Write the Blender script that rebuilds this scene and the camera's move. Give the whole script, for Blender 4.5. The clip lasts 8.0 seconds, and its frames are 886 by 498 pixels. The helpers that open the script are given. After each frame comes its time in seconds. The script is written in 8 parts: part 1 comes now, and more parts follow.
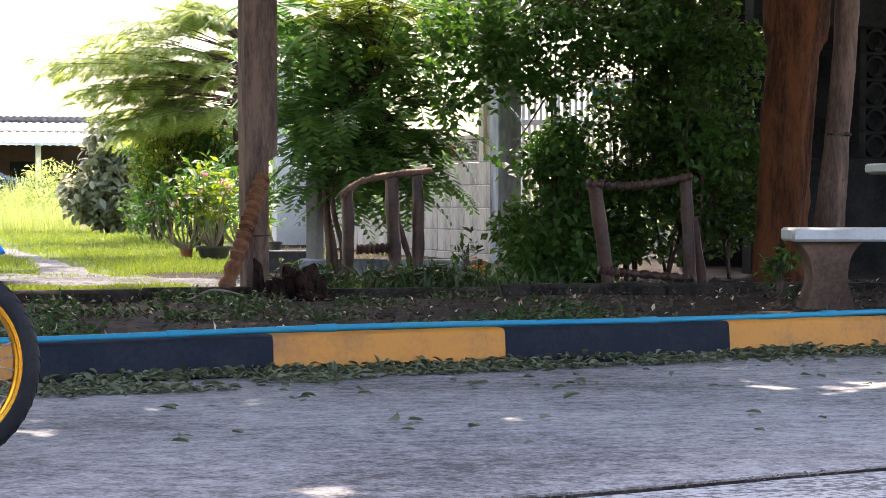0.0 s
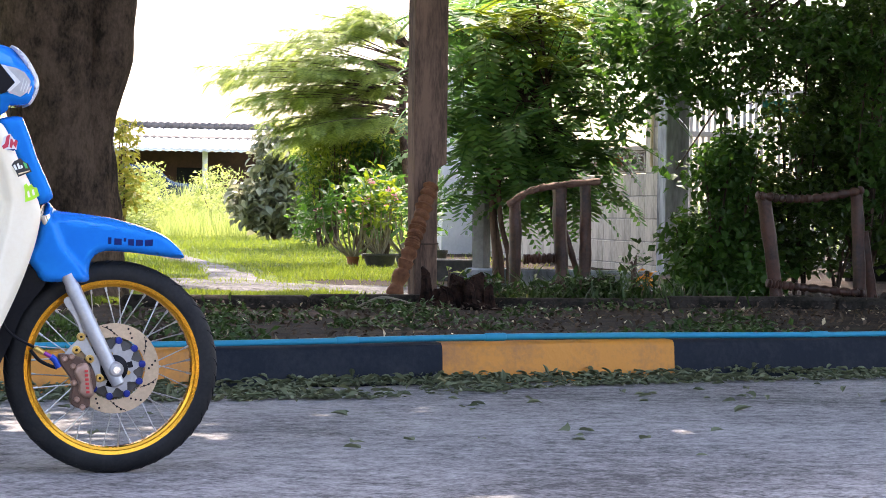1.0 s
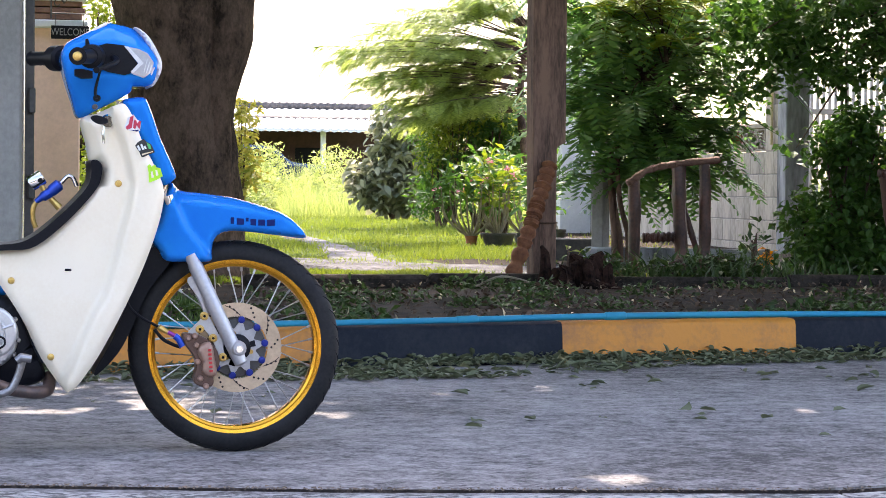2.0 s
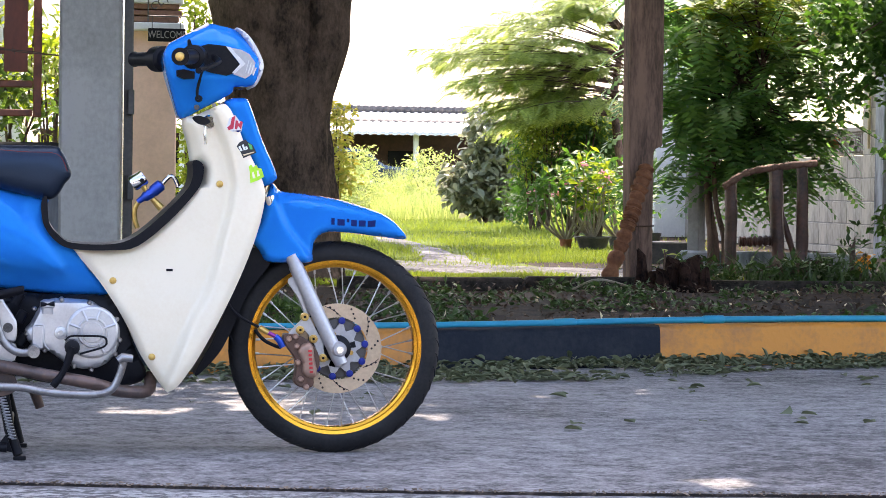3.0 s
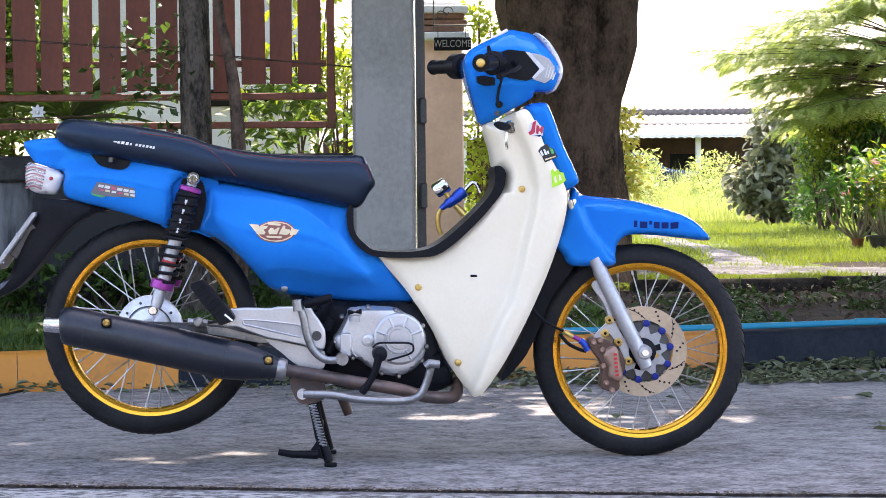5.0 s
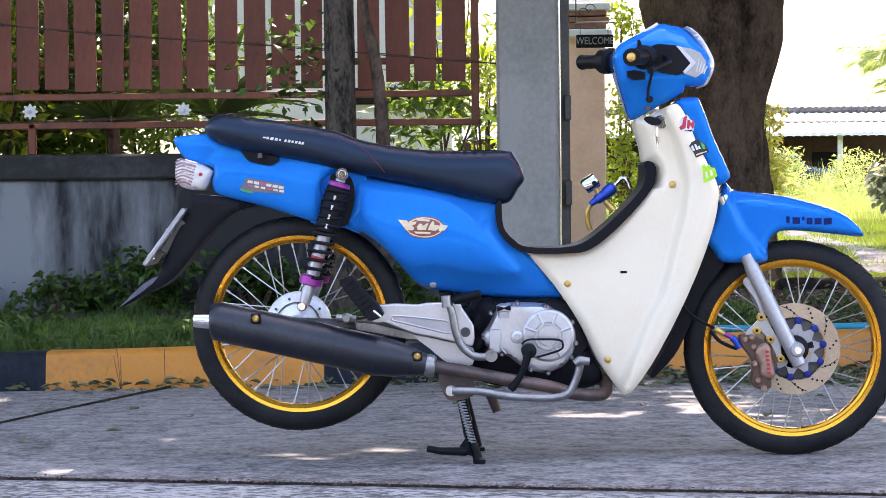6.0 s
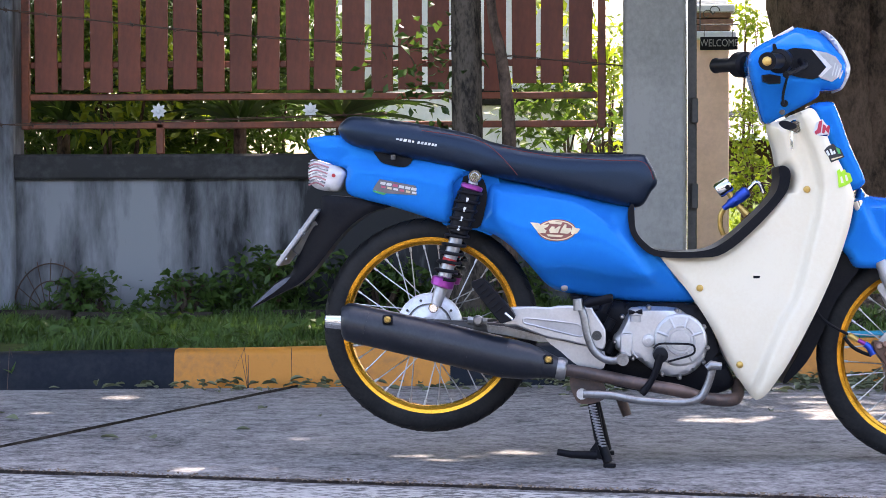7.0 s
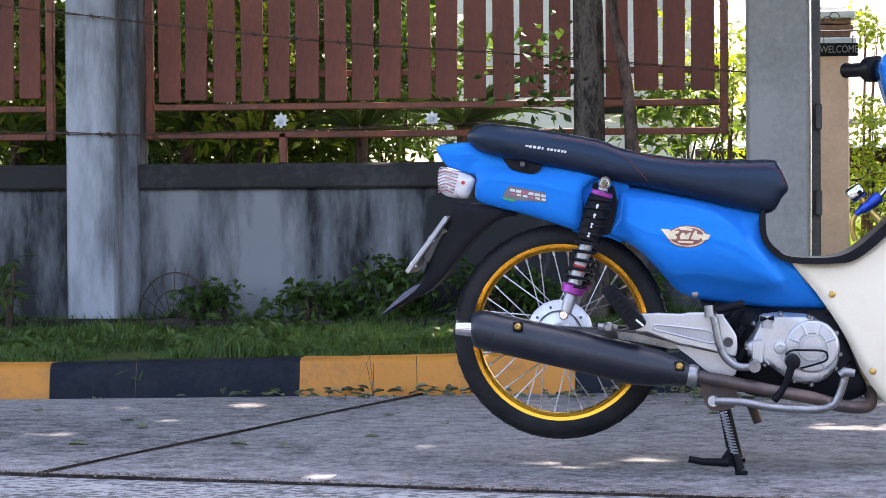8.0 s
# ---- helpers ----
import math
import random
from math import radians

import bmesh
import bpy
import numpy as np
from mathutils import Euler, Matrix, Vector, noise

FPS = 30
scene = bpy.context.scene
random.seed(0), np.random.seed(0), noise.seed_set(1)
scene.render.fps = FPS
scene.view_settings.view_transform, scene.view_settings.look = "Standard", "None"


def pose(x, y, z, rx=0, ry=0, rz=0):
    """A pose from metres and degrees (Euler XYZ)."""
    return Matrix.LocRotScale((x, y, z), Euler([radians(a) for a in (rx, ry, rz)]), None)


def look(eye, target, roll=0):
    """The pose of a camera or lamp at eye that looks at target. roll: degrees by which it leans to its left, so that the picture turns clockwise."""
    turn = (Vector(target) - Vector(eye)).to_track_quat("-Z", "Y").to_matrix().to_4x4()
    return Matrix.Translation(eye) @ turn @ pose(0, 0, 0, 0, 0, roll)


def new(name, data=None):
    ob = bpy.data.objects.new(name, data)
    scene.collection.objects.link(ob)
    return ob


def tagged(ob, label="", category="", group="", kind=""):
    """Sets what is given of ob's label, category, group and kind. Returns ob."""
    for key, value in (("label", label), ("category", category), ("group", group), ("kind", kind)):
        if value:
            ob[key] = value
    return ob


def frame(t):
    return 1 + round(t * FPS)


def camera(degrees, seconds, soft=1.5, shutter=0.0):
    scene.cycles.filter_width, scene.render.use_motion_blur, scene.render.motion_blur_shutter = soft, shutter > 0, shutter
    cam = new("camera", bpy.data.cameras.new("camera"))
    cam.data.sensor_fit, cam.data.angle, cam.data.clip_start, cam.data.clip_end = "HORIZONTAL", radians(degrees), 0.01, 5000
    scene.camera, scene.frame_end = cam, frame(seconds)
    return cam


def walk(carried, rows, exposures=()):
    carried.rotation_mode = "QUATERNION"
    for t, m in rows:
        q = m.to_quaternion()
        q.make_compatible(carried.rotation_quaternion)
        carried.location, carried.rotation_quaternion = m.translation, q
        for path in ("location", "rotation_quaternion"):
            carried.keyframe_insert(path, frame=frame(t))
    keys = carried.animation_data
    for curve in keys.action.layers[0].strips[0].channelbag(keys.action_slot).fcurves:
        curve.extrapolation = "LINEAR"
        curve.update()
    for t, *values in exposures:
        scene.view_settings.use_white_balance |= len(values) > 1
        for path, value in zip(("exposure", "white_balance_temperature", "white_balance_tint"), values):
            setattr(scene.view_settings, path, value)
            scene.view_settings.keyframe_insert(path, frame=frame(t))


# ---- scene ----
cam = camera(21.05, 8.0, soft=0.85)


def at_angles(x, y, z, turn, tilt, lean):
    """A camera pose: turn to the left, tilt up and lean, in degrees."""
    return pose(x, y, z, 90 + tilt, 0, turn) @ pose(0, 0, 0, 0, 0, lean)


walk(cam, [
    (0.0, at_angles(0.555, -5.940, 0.667, -18.38, -1.16, 0.08)),
    (0.5, at_angles(0.538, -5.933, 0.665, -16.90, -1.10, 0.57)),
    (1.0, at_angles(0.522, -5.930, 0.665, -14.50, -0.95, 0.82)),
    (1.5, at_angles(0.514, -5.931, 0.666, -12.66, -1.15, 0.59)),
    (1.7, at_angles(0.514, -5.931, 0.666, -12.20, -1.34, 0.60)),
    (2.8, at_angles(0.501, -5.912, 0.657, -10.12, -1.58, 0.72)),
    (3.0, at_angles(0.495, -5.906, 0.658, -9.48, -1.42, 0.77)),
    (3.5, at_angles(0.486, -5.908, 0.658, -8.32, -1.18, 0.24)),
    (4.0, at_angles(0.471, -5.904, 0.656, -6.57, -0.97, -0.33)),
    (4.5, at_angles(0.454, -5.911, 0.651, -4.60, -0.96, -0.50)),
    (4.7, at_angles(0.452, -5.906, 0.653, -3.85, -1.12, -0.51)),
    (5.8, at_angles(0.422, -5.860, 0.647, 0.09, -1.40, -0.68)),
    (6.0, at_angles(0.420, -5.857, 0.645, 0.62, -1.29, -0.61)),
    (6.5, at_angles(0.400, -5.856, 0.645, 1.87, -1.33, -0.48)),
    (7.0, at_angles(0.382, -5.858, 0.650, 3.41, -1.26, -0.14)),
    (7.5, at_angles(0.364, -5.848, 0.646, 4.52, -1.15, -0.59)),
    (8.0, at_angles(0.341, -5.858, 0.644, 6.12, -1.02, -0.38)),
], exposures=[(0.0, 2.5, 7150, 21), (3.0, 2.53, 7150, 21), (8.0, 2.57, 7150, 22)])


# ---- world ----
SUN_UP, SUN_ROUND = 58.0, 22.0  # degrees over the horizon, and from +y towards +x
world = bpy.data.worlds.new("sky")
scene.world = world
world.use_nodes = True
wn = world.node_tree
sky = wn.nodes.new("ShaderNodeTexSky")
sky.sky_type, sky.sun_disc = "NISHITA", False
sky.sun_elevation, sky.sun_rotation = radians(SUN_UP), radians(SUN_ROUND)
sky.air_density, sky.dust_density, sky.ozone_density = 1.0, 3.0, 1.0
wn.links.new(sky.outputs[0], wn.nodes["Background"].inputs[0])
wn.nodes["Background"].inputs[1].default_value = 0.15
sun_data = bpy.data.lights.new("sun", "SUN")
sun_data.energy, sun_data.angle, sun_data.color = 2.1, radians(0.55), (1.0, 0.95, 0.86)
sun = new("sun", sun_data)
to_sun = Vector((math.sin(radians(SUN_ROUND)) * math.cos(radians(SUN_UP)),
                 math.cos(radians(SUN_ROUND)) * math.cos(radians(SUN_UP)), math.sin(radians(SUN_UP))))
sun.matrix_world = look(to_sun * 30, (0, 0, 0))


# ---- materials ----
def shade(c, k):
    return tuple(min(1.0, a * k) for a in c[:3]) + (1.0,)


def mat(name, col, rough=0.6, metal=0.0, col2=None, big=3.0, fine=60.0, bump=0.15, coat=0.0, low=0.35, high=0.65,
        stretch=(1, 1, 1), piece=0.0, spec=0.5, grain=0.5, mid=None):
    """A surface of two colours mixed by coarse and fine grain, with relief from the grain."""
    m = bpy.data.materials.new(name)
    m.use_nodes = True
    t = m.node_tree
    b = t.nodes["Principled BSDF"]
    co = t.nodes.new("ShaderNodeTexCoord")
    mp = t.nodes.new("ShaderNodeMapping")
    mp.inputs["Scale"].default_value = stretch
    t.links.new(co.outputs["Object"], mp.inputs[0])
    n1, n2 = t.nodes.new("ShaderNodeTexNoise"), t.nodes.new("ShaderNodeTexNoise")
    for nd, s, d in ((n1, big, 5.0), (n2, fine, 4.0)):
        nd.inputs["Scale"].default_value, nd.inputs["Detail"].default_value, nd.inputs["Roughness"].default_value = s, d, 0.62
        t.links.new(mp.outputs[0], nd.inputs["Vector"])
    mixv = t.nodes.new("ShaderNodeMath")
    mixv.operation = "MULTIPLY_ADD"
    mixv.inputs[1].default_value, mixv.inputs[2].default_value = grain, -0.5 * grain
    t.links.new(n2.outputs[0], mixv.inputs[0])
    addv = t.nodes.new("ShaderNodeMath")
    t.links.new(mixv.outputs[0], addv.inputs[0])
    t.links.new(n1.outputs[0], addv.inputs[1])
    if mid:
        n3 = t.nodes.new("ShaderNodeTexNoise")
        n3.inputs["Scale"].default_value, n3.inputs["Detail"].default_value, n3.inputs["Roughness"].default_value = mid[0], 6.0, 0.7
        t.links.new(mp.outputs[0], n3.inputs["Vector"])
        m3 = t.nodes.new("ShaderNodeMath")
        m3.operation = "MULTIPLY_ADD"
        m3.inputs[1].default_value, m3.inputs[2].default_value = mid[1], -0.5 * mid[1]
        t.links.new(n3.outputs[0], m3.inputs[0])
        a3 = t.nodes.new("ShaderNodeMath")
        t.links.new(m3.outputs[0], a3.inputs[0])
        t.links.new(addv.outputs[0], a3.inputs[1])
        addv = a3
    rng = t.nodes.new("ShaderNodeMapRange")
    rng.inputs[1].default_value, rng.inputs[2].default_value = low, high
    t.links.new(addv.outputs[0], rng.inputs[0])
    mix = t.nodes.new("ShaderNodeMix")
    mix.data_type = "RGBA"
    mix.inputs[6].default_value = (*col[:3], 1)
    mix.inputs[7].default_value = (*(col2 or shade(col, 0.72))[:3], 1)
    t.links.new(rng.outputs[0], mix.inputs[0])
    out = mix.outputs[2]
    if piece:
        info = t.nodes.new("ShaderNodeObjectInfo")
        hsv = t.nodes.new("ShaderNodeHueSaturation")
        r2 = t.nodes.new("ShaderNodeMapRange")
        r2.inputs[3].default_value, r2.inputs[4].default_value = 1 - piece, 1 + piece
        t.links.new(info.outputs["Random"], r2.inputs[0])
        t.links.new(r2.outputs[0], hsv.inputs["Value"])
        t.links.new(out, hsv.inputs["Color"])
        out = hsv.outputs[0]
    t.links.new(out, b.inputs["Base Color"])
    b.inputs["Roughness"].default_value, b.inputs["Metallic"].default_value = rough, metal
    b.inputs["Specular IOR Level"].default_value = spec
    b.inputs["Coat Weight"].default_value, b.inputs["Coat Roughness"].default_value = coat, 0.02
    if bump:
        bp = t.nodes.new("ShaderNodeBump")
        bp.inputs["Strength"].default_value, bp.inputs["Distance"].default_value = bump, 0.01
        t.links.new(addv.outputs[0], bp.inputs["Height"])
        t.links.new(bp.outputs[0], b.inputs["Normal"])
    return m


def leaf_mat(name, dark, light, glow=0.4, rough=0.5):
    """Thin leaves: each leaf its own green, light comes through."""
    m = bpy.data.materials.new(name)
    m.use_nodes = True
    t = m.node_tree
    b = t.nodes["Principled BSDF"]
    geo = t.nodes.new("ShaderNodeNewGeometry")
    ramp = t.nodes.new("ShaderNodeMix")
    ramp.data_type = "RGBA"
    ramp.inputs[6].default_value, ramp.inputs[7].default_value = (*dark, 1), (*light, 1)
    co = t.nodes.new("ShaderNodeTexCoord")
    nz = t.nodes.new("ShaderNodeTexNoise")
    nz.inputs["Scale"].default_value = 2.5
    t.links.new(co.outputs["Object"], nz.inputs["Vector"])
    av = t.nodes.new("ShaderNodeMath")
    av.operation = "MULTIPLY_ADD"
    av.inputs[1].default_value = 0.55
    t.links.new(geo.outputs["Random Per Island"], av.inputs[0])
    sc = t.nodes.new("ShaderNodeMath")
    sc.operation = "MULTIPLY"
    sc.inputs[1].default_value = 0.45
    t.links.new(nz.outputs[0], sc.inputs[0])
    t.links.new(sc.outputs[0], av.inputs[2])
    t.links.new(av.outputs[0], ramp.inputs[0])
    t.links.new(ramp.outputs[2], b.inputs["Base Color"])
    b.inputs["Roughness"].default_value = rough
    tr = t.nodes.new("ShaderNodeBsdfTranslucent")
    hs = t.nodes.new("ShaderNodeHueSaturation")
    hs.inputs["Hue"].default_value, hs.inputs["Saturation"].default_value, hs.inputs["Value"].default_value = 0.48, 1.1, 1.5
    t.links.new(ramp.outputs[2], hs.inputs["Color"])
    t.links.new(hs.outputs[0], tr.inputs[0])
    ms = t.nodes.new("ShaderNodeMixShader")
    ms.inputs[0].default_value = glow
    t.links.new(b.outputs[0], ms.inputs[1])
    t.links.new(tr.outputs[0], ms.inputs[2])
    t.links.new(ms.outputs[0], t.nodes["Material Output"].inputs[0])
    return m


ROAD = mat("road_concrete", (0.39, 0.372, 0.368), 0.85, col2=(0.06, 0.057, 0.058), big=0.7, fine=70, bump=0.9, low=0.24, high=0.8, stretch=(0.85, 1.0, 1), grain=1.15, mid=(14.0, 1.35))
ROAD_RIM = mat("worn_concrete", (0.45, 0.45, 0.445), 0.9, col2=(0.10, 0.10, 0.10), big=3, fine=60, bump=0.9, grain=1.8, stretch=(0.75, 1.0, 1), mid=(26.0, 1.4))
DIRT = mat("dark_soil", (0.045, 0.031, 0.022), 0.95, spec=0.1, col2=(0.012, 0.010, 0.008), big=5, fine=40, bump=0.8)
LAWN = mat("lawn_soil", (0.105, 0.145, 0.035), 0.95, spec=0.05, col2=(0.06, 0.075, 0.026), big=0.9, fine=18, bump=0.6)
TRACK = mat("gravel_track", spec=0.05, rough=0.92, col=(0.25, 0.25, 0.26), col2=(0.045, 0.045, 0.047), big=1.6, fine=45, bump=1.0, grain=1.0, mid=(12, 0.9), low=0.25, high=0.8)
K_BLACK = mat("kerb_black", (0.011, 0.015, 0.023), 0.65, col2=(0.03, 0.033, 0.038), big=4, fine=45, bump=0.25, low=0.45, high=0.8, spec=0.15)
K_ORANGE = mat("kerb_orange", (0.66, 0.25, 0.03), 0.62, col2=(0.36, 0.15, 0.045), big=3.5, fine=45, bump=0.25, low=0.46, high=0.8)
PIPE_BLUE = mat("blue_pvc", (0.004, 0.26, 0.42), 0.45, col2=(0.015, 0.28, 0.40), big=2, fine=60, bump=0.03, spec=0.2)
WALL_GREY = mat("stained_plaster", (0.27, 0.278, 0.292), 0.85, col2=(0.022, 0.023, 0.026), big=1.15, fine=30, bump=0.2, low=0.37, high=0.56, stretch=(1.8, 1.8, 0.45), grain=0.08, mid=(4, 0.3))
WALL_CAP = mat("blackened_coping", (0.03, 0.029, 0.029), 0.9, col2=(0.085, 0.085, 0.085), big=3, fine=30, bump=0.3, low=0.5, high=0.9)
CONC = mat("grey_column", (0.385, 0.365, 0.335), 0.85, col2=(0.24, 0.23, 0.21), big=1.5, fine=40, bump=0.2, stretch=(1, 1, 0.8))
PILLAR = mat("pale_pillar", (0.45, 0.475, 0.51), 0.85, col2=(0.07, 0.07, 0.074), big=1.5, fine=20, bump=0.25, low=0.40, high=0.66, stretch=(2.0, 2.0, 0.45), mid=(5, 0.2), grain=0.1)
SLAT = mat("redbrown_slat", (0.225, 0.055, 0.025), 0.6, col2=(0.15, 0.038, 0.019), big=4, fine=60, bump=0.12, piece=0.12, stretch=(1, 1, 0.4))
STEEL_RED = mat("red_steel", (0.26, 0.07, 0.03), 0.55, col2=(0.13, 0.04, 0.022), big=6, fine=50, bump=0.1)
DARK_STEEL = mat("dark_steel", (0.05, 0.048, 0.045), 0.45, col2=(0.10, 0.09, 0.08), big=5, fine=60, bump=0.08)
RUST = mat("rusty_wire", (0.10, 0.05, 0.03), 0.7, col2=(0.05, 0.03, 0.02), big=20, fine=120)
BARK = mat("dark_bark", spec=0.12, col=(0.17, 0.115, 0.088), rough=0.92, col2=(0.03, 0.022, 0.018), big=2.4, fine=40, bump=1.0, stretch=(1.6, 1.6, 0.9), mid=(9, 0.8), low=0.32, high=0.68)
BARK_RED = mat("red_bark", spec=0.12, col=(0.15, 0.05, 0.019), rough=0.85, col2=(0.04, 0.016, 0.009), big=4, fine=40, bump=0.9, stretch=(2.5, 2.5, 0.4), mid=(14, 0.5))
BARK_GREY = mat("grey_bark", spec=0.12, col=(0.13, 0.105, 0.085), rough=0.92, col2=(0.028, 0.024, 0.021), mid=(20, 0.6), big=6, fine=40, bump=0.8, stretch=(2, 2, 0.8))
POST_WOOD = mat("weathered_post", spec=0.12, col=(0.27, 0.165, 0.12), rough=0.88, col2=(0.10, 0.066, 0.054), mid=(9, 0.6), big=3, fine=45, bump=0.35, stretch=(3, 3, 0.5))
LOG_WOOD = mat("ringed_log", spec=0.2, col=(0.30, 0.125, 0.06), rough=0.75, col2=(0.14, 0.055, 0.03), big=7, fine=50, bump=0.4)
RAIL_WOOD = mat("railing_wood", (0.125, 0.052, 0.035), 0.45, col2=(0.042, 0.021, 0.016), big=6, fine=50, bump=0.4)
PALE_LOG = mat("peeled_log", (0.25, 0.14, 0.095), 0.75, col2=(0.11, 0.055, 0.04), big=6, fine=50, bump=0.4, stretch=(0.6, 2, 2))
BLOCK = mat("painted_block", (0.50, 0.445, 0.37), 0.9, col2=(0.21, 0.187, 0.155), big=2.2, fine=35, bump=0.3, piece=0.07, low=0.4, high=0.78, stretch=(1.6, 1.6, 0.35), mid=(9, 0.3))
MORTAR = mat("mortar", (0.34, 0.31, 0.28), 0.95, col2=(0.2, 0.18, 0.16), big=5, fine=50)
WHITE_PAINT = mat("white_paint", (0.80, 0.80, 0.79), 0.55, col2=(0.66, 0.66, 0.65), big=2, fine=30, bump=0.05)
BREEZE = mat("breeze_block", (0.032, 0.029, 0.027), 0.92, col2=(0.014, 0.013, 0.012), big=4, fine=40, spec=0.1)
TERRA = mat("peach_pillar", (0.90, 0.60, 0.46), 0.8, col2=(0.76, 0.49, 0.37), big=3, fine=40, bump=0.1)
BRICK = mat("brown_brick", (0.32, 0.17, 0.11), 0.85, col2=(0.2, 0.1, 0.07), big=8, fine=50, bump=0.3)
TABLE_TOP = mat("terrazzo", (0.66, 0.65, 0.62), 0.5, col2=(0.5, 0.49, 0.46), big=4, fine=90, bump=0.08)
TABLE_LEG = mat("brown_cement", spec=0.1, col=(0.19, 0.115, 0.08), rough=0.85, col2=(0.08, 0.05, 0.036), big=4, fine=40, bump=0.25)
ROOF = mat("roof_sheet", (0.78, 0.79, 0.80), 0.45, col2=(0.6, 0.6, 0.6), big=1, fine=20, bump=0.05)
SHED = mat("shed_wall", (0.10, 0.045, 0.04), 0.8, col2=(0.05, 0.025, 0.025), big=1, fine=10)
CLAY = mat("clay_pot", (0.40, 0.14, 0.06), 0.8, col2=(0.25, 0.09, 0.045), big=8, fine=60)
BLACKPOT = mat("black_pot", (0.05, 0.05, 0.052), 0.6, col2=(0.11, 0.10, 0.09), big=8, fine=50)
STEM = mat("pale_stem", (0.33, 0.29, 0.22), 0.8, col2=(0.18, 0.15, 0.1), big=10, fine=60)
L_DARK = leaf_mat("dark_leaf", (0.013, 0.038, 0.011), (0.105, 0.2, 0.042), 0.42, 0.34)
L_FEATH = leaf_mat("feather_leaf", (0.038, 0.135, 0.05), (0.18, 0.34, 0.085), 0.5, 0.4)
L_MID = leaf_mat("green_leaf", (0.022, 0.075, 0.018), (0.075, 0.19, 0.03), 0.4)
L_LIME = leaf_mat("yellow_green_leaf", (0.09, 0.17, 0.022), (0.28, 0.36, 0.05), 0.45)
L_FERN = leaf_mat("feathery_leaf", (0.08, 0.15, 0.035), (0.42, 0.52, 0.16), 0.55)
EARTH_STONE = mat("earthy_stone", (0.06, 0.05, 0.042), 0.95, col2=(0.02, 0.017, 0.014), big=5, fine=40, bump=0.8, mid=(14, 0.6), spec=0.1)
L_HEDGE = leaf_mat("hedge_leaf", (0.016, 0.045, 0.013), (0.13, 0.24, 0.05), 0.45)
L_WEED = leaf_mat("soil_weed", (0.014, 0.036, 0.009), (0.055, 0.115, 0.026), 0.3)
STUMP = mat("rotten_stump", spec=0.05, col=(0.05, 0.027, 0.02), rough=0.95, col2=(0.012, 0.008, 0.007), big=9, fine=50, bump=1.0, mid=(22, 0.6))
# leaf tones run from dark green to pale cream
L_CROTON = leaf_mat("pale_dark_leaf", (0.016, 0.042, 0.012), (0.42, 0.42, 0.27), 0.3, 0.35)
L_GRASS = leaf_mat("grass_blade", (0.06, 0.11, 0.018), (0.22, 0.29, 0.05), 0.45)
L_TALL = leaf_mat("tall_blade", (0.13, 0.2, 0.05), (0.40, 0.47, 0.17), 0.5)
# blade green with the shade of the verge put into the colour
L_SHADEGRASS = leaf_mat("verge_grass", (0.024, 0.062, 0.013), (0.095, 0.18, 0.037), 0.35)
L_DRY = leaf_mat("fallen_leaf", (0.025, 0.042, 0.018), (0.22, 0.24, 0.13), 0.12, 0.7)
L_BROWN = leaf_mat("dead_leaf", (0.03, 0.019, 0.012), (0.12, 0.08, 0.05), 0.12, 0.8)
PINK = leaf_mat("pink_petal", (0.75, 0.2, 0.3), (0.85, 0.45, 0.5), 0.3)
ORANGE_F = leaf_mat("orange_petal", (0.8, 0.3, 0.03), (0.85, 0.5, 0.08), 0.3)
YELLOW_L = leaf_mat("yellow_foliage", (0.12, 0.2, 0.03), (0.5, 0.42, 0.09), 0.4)
# the motorcycle
LETTER = mat("faded_lettering", (0.30, 0.29, 0.27), 0.6, bump=0.0)
TAR = mat("joint_filler", (0.03, 0.025, 0.022), 0.95, col2=(0.17, 0.13, 0.105), big=20, fine=120, bump=0.6, low=0.5, high=0.9, spec=0.1)
GRIT = leaf_mat("joint_crumb", (0.02, 0.014, 0.011), (0.36, 0.27, 0.19), 0.0, 0.9)
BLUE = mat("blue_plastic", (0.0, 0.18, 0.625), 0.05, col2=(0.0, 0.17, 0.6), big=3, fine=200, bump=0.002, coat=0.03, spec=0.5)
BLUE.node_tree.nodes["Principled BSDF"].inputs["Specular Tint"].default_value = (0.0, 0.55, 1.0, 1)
CREAM = mat("ivory_plastic", (0.89, 0.785, 0.60), 0.28, col2=(0.85, 0.73, 0.53), big=3, fine=120, bump=0.02, coat=0.3)
BLACK_PL = mat("black_plastic", (0.0045, 0.005, 0.008), 0.45, col2=(0.011, 0.011, 0.013), big=6, fine=160, bump=0.04, spec=0.12)
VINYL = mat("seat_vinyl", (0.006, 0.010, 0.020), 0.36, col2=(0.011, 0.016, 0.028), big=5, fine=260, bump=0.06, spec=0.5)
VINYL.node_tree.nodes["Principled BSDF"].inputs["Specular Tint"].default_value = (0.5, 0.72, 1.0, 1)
TYRE = mat("tyre_rubber", (0.008, 0.008, 0.009), 0.6, col2=(0.02, 0.0195, 0.019), big=8, fine=140, bump=0.1, spec=0.25)
GOLD = mat("gold_rim", (0.88, 0.41, 0.04), 0.24, metal=1.0, col2=(0.80, 0.36, 0.035), big=6, fine=120, bump=0.02)
ALU = mat("cast_aluminium", (0.78, 0.77, 0.75), 0.38, metal=0.7, col2=(0.55, 0.54, 0.52), big=7, fine=110, bump=0.08)
SILVER = mat("silver_paint", (0.50, 0.50, 0.51), 0.36, metal=0.6, col2=(0.38, 0.38, 0.39), big=6, fine=120, bump=0.03)
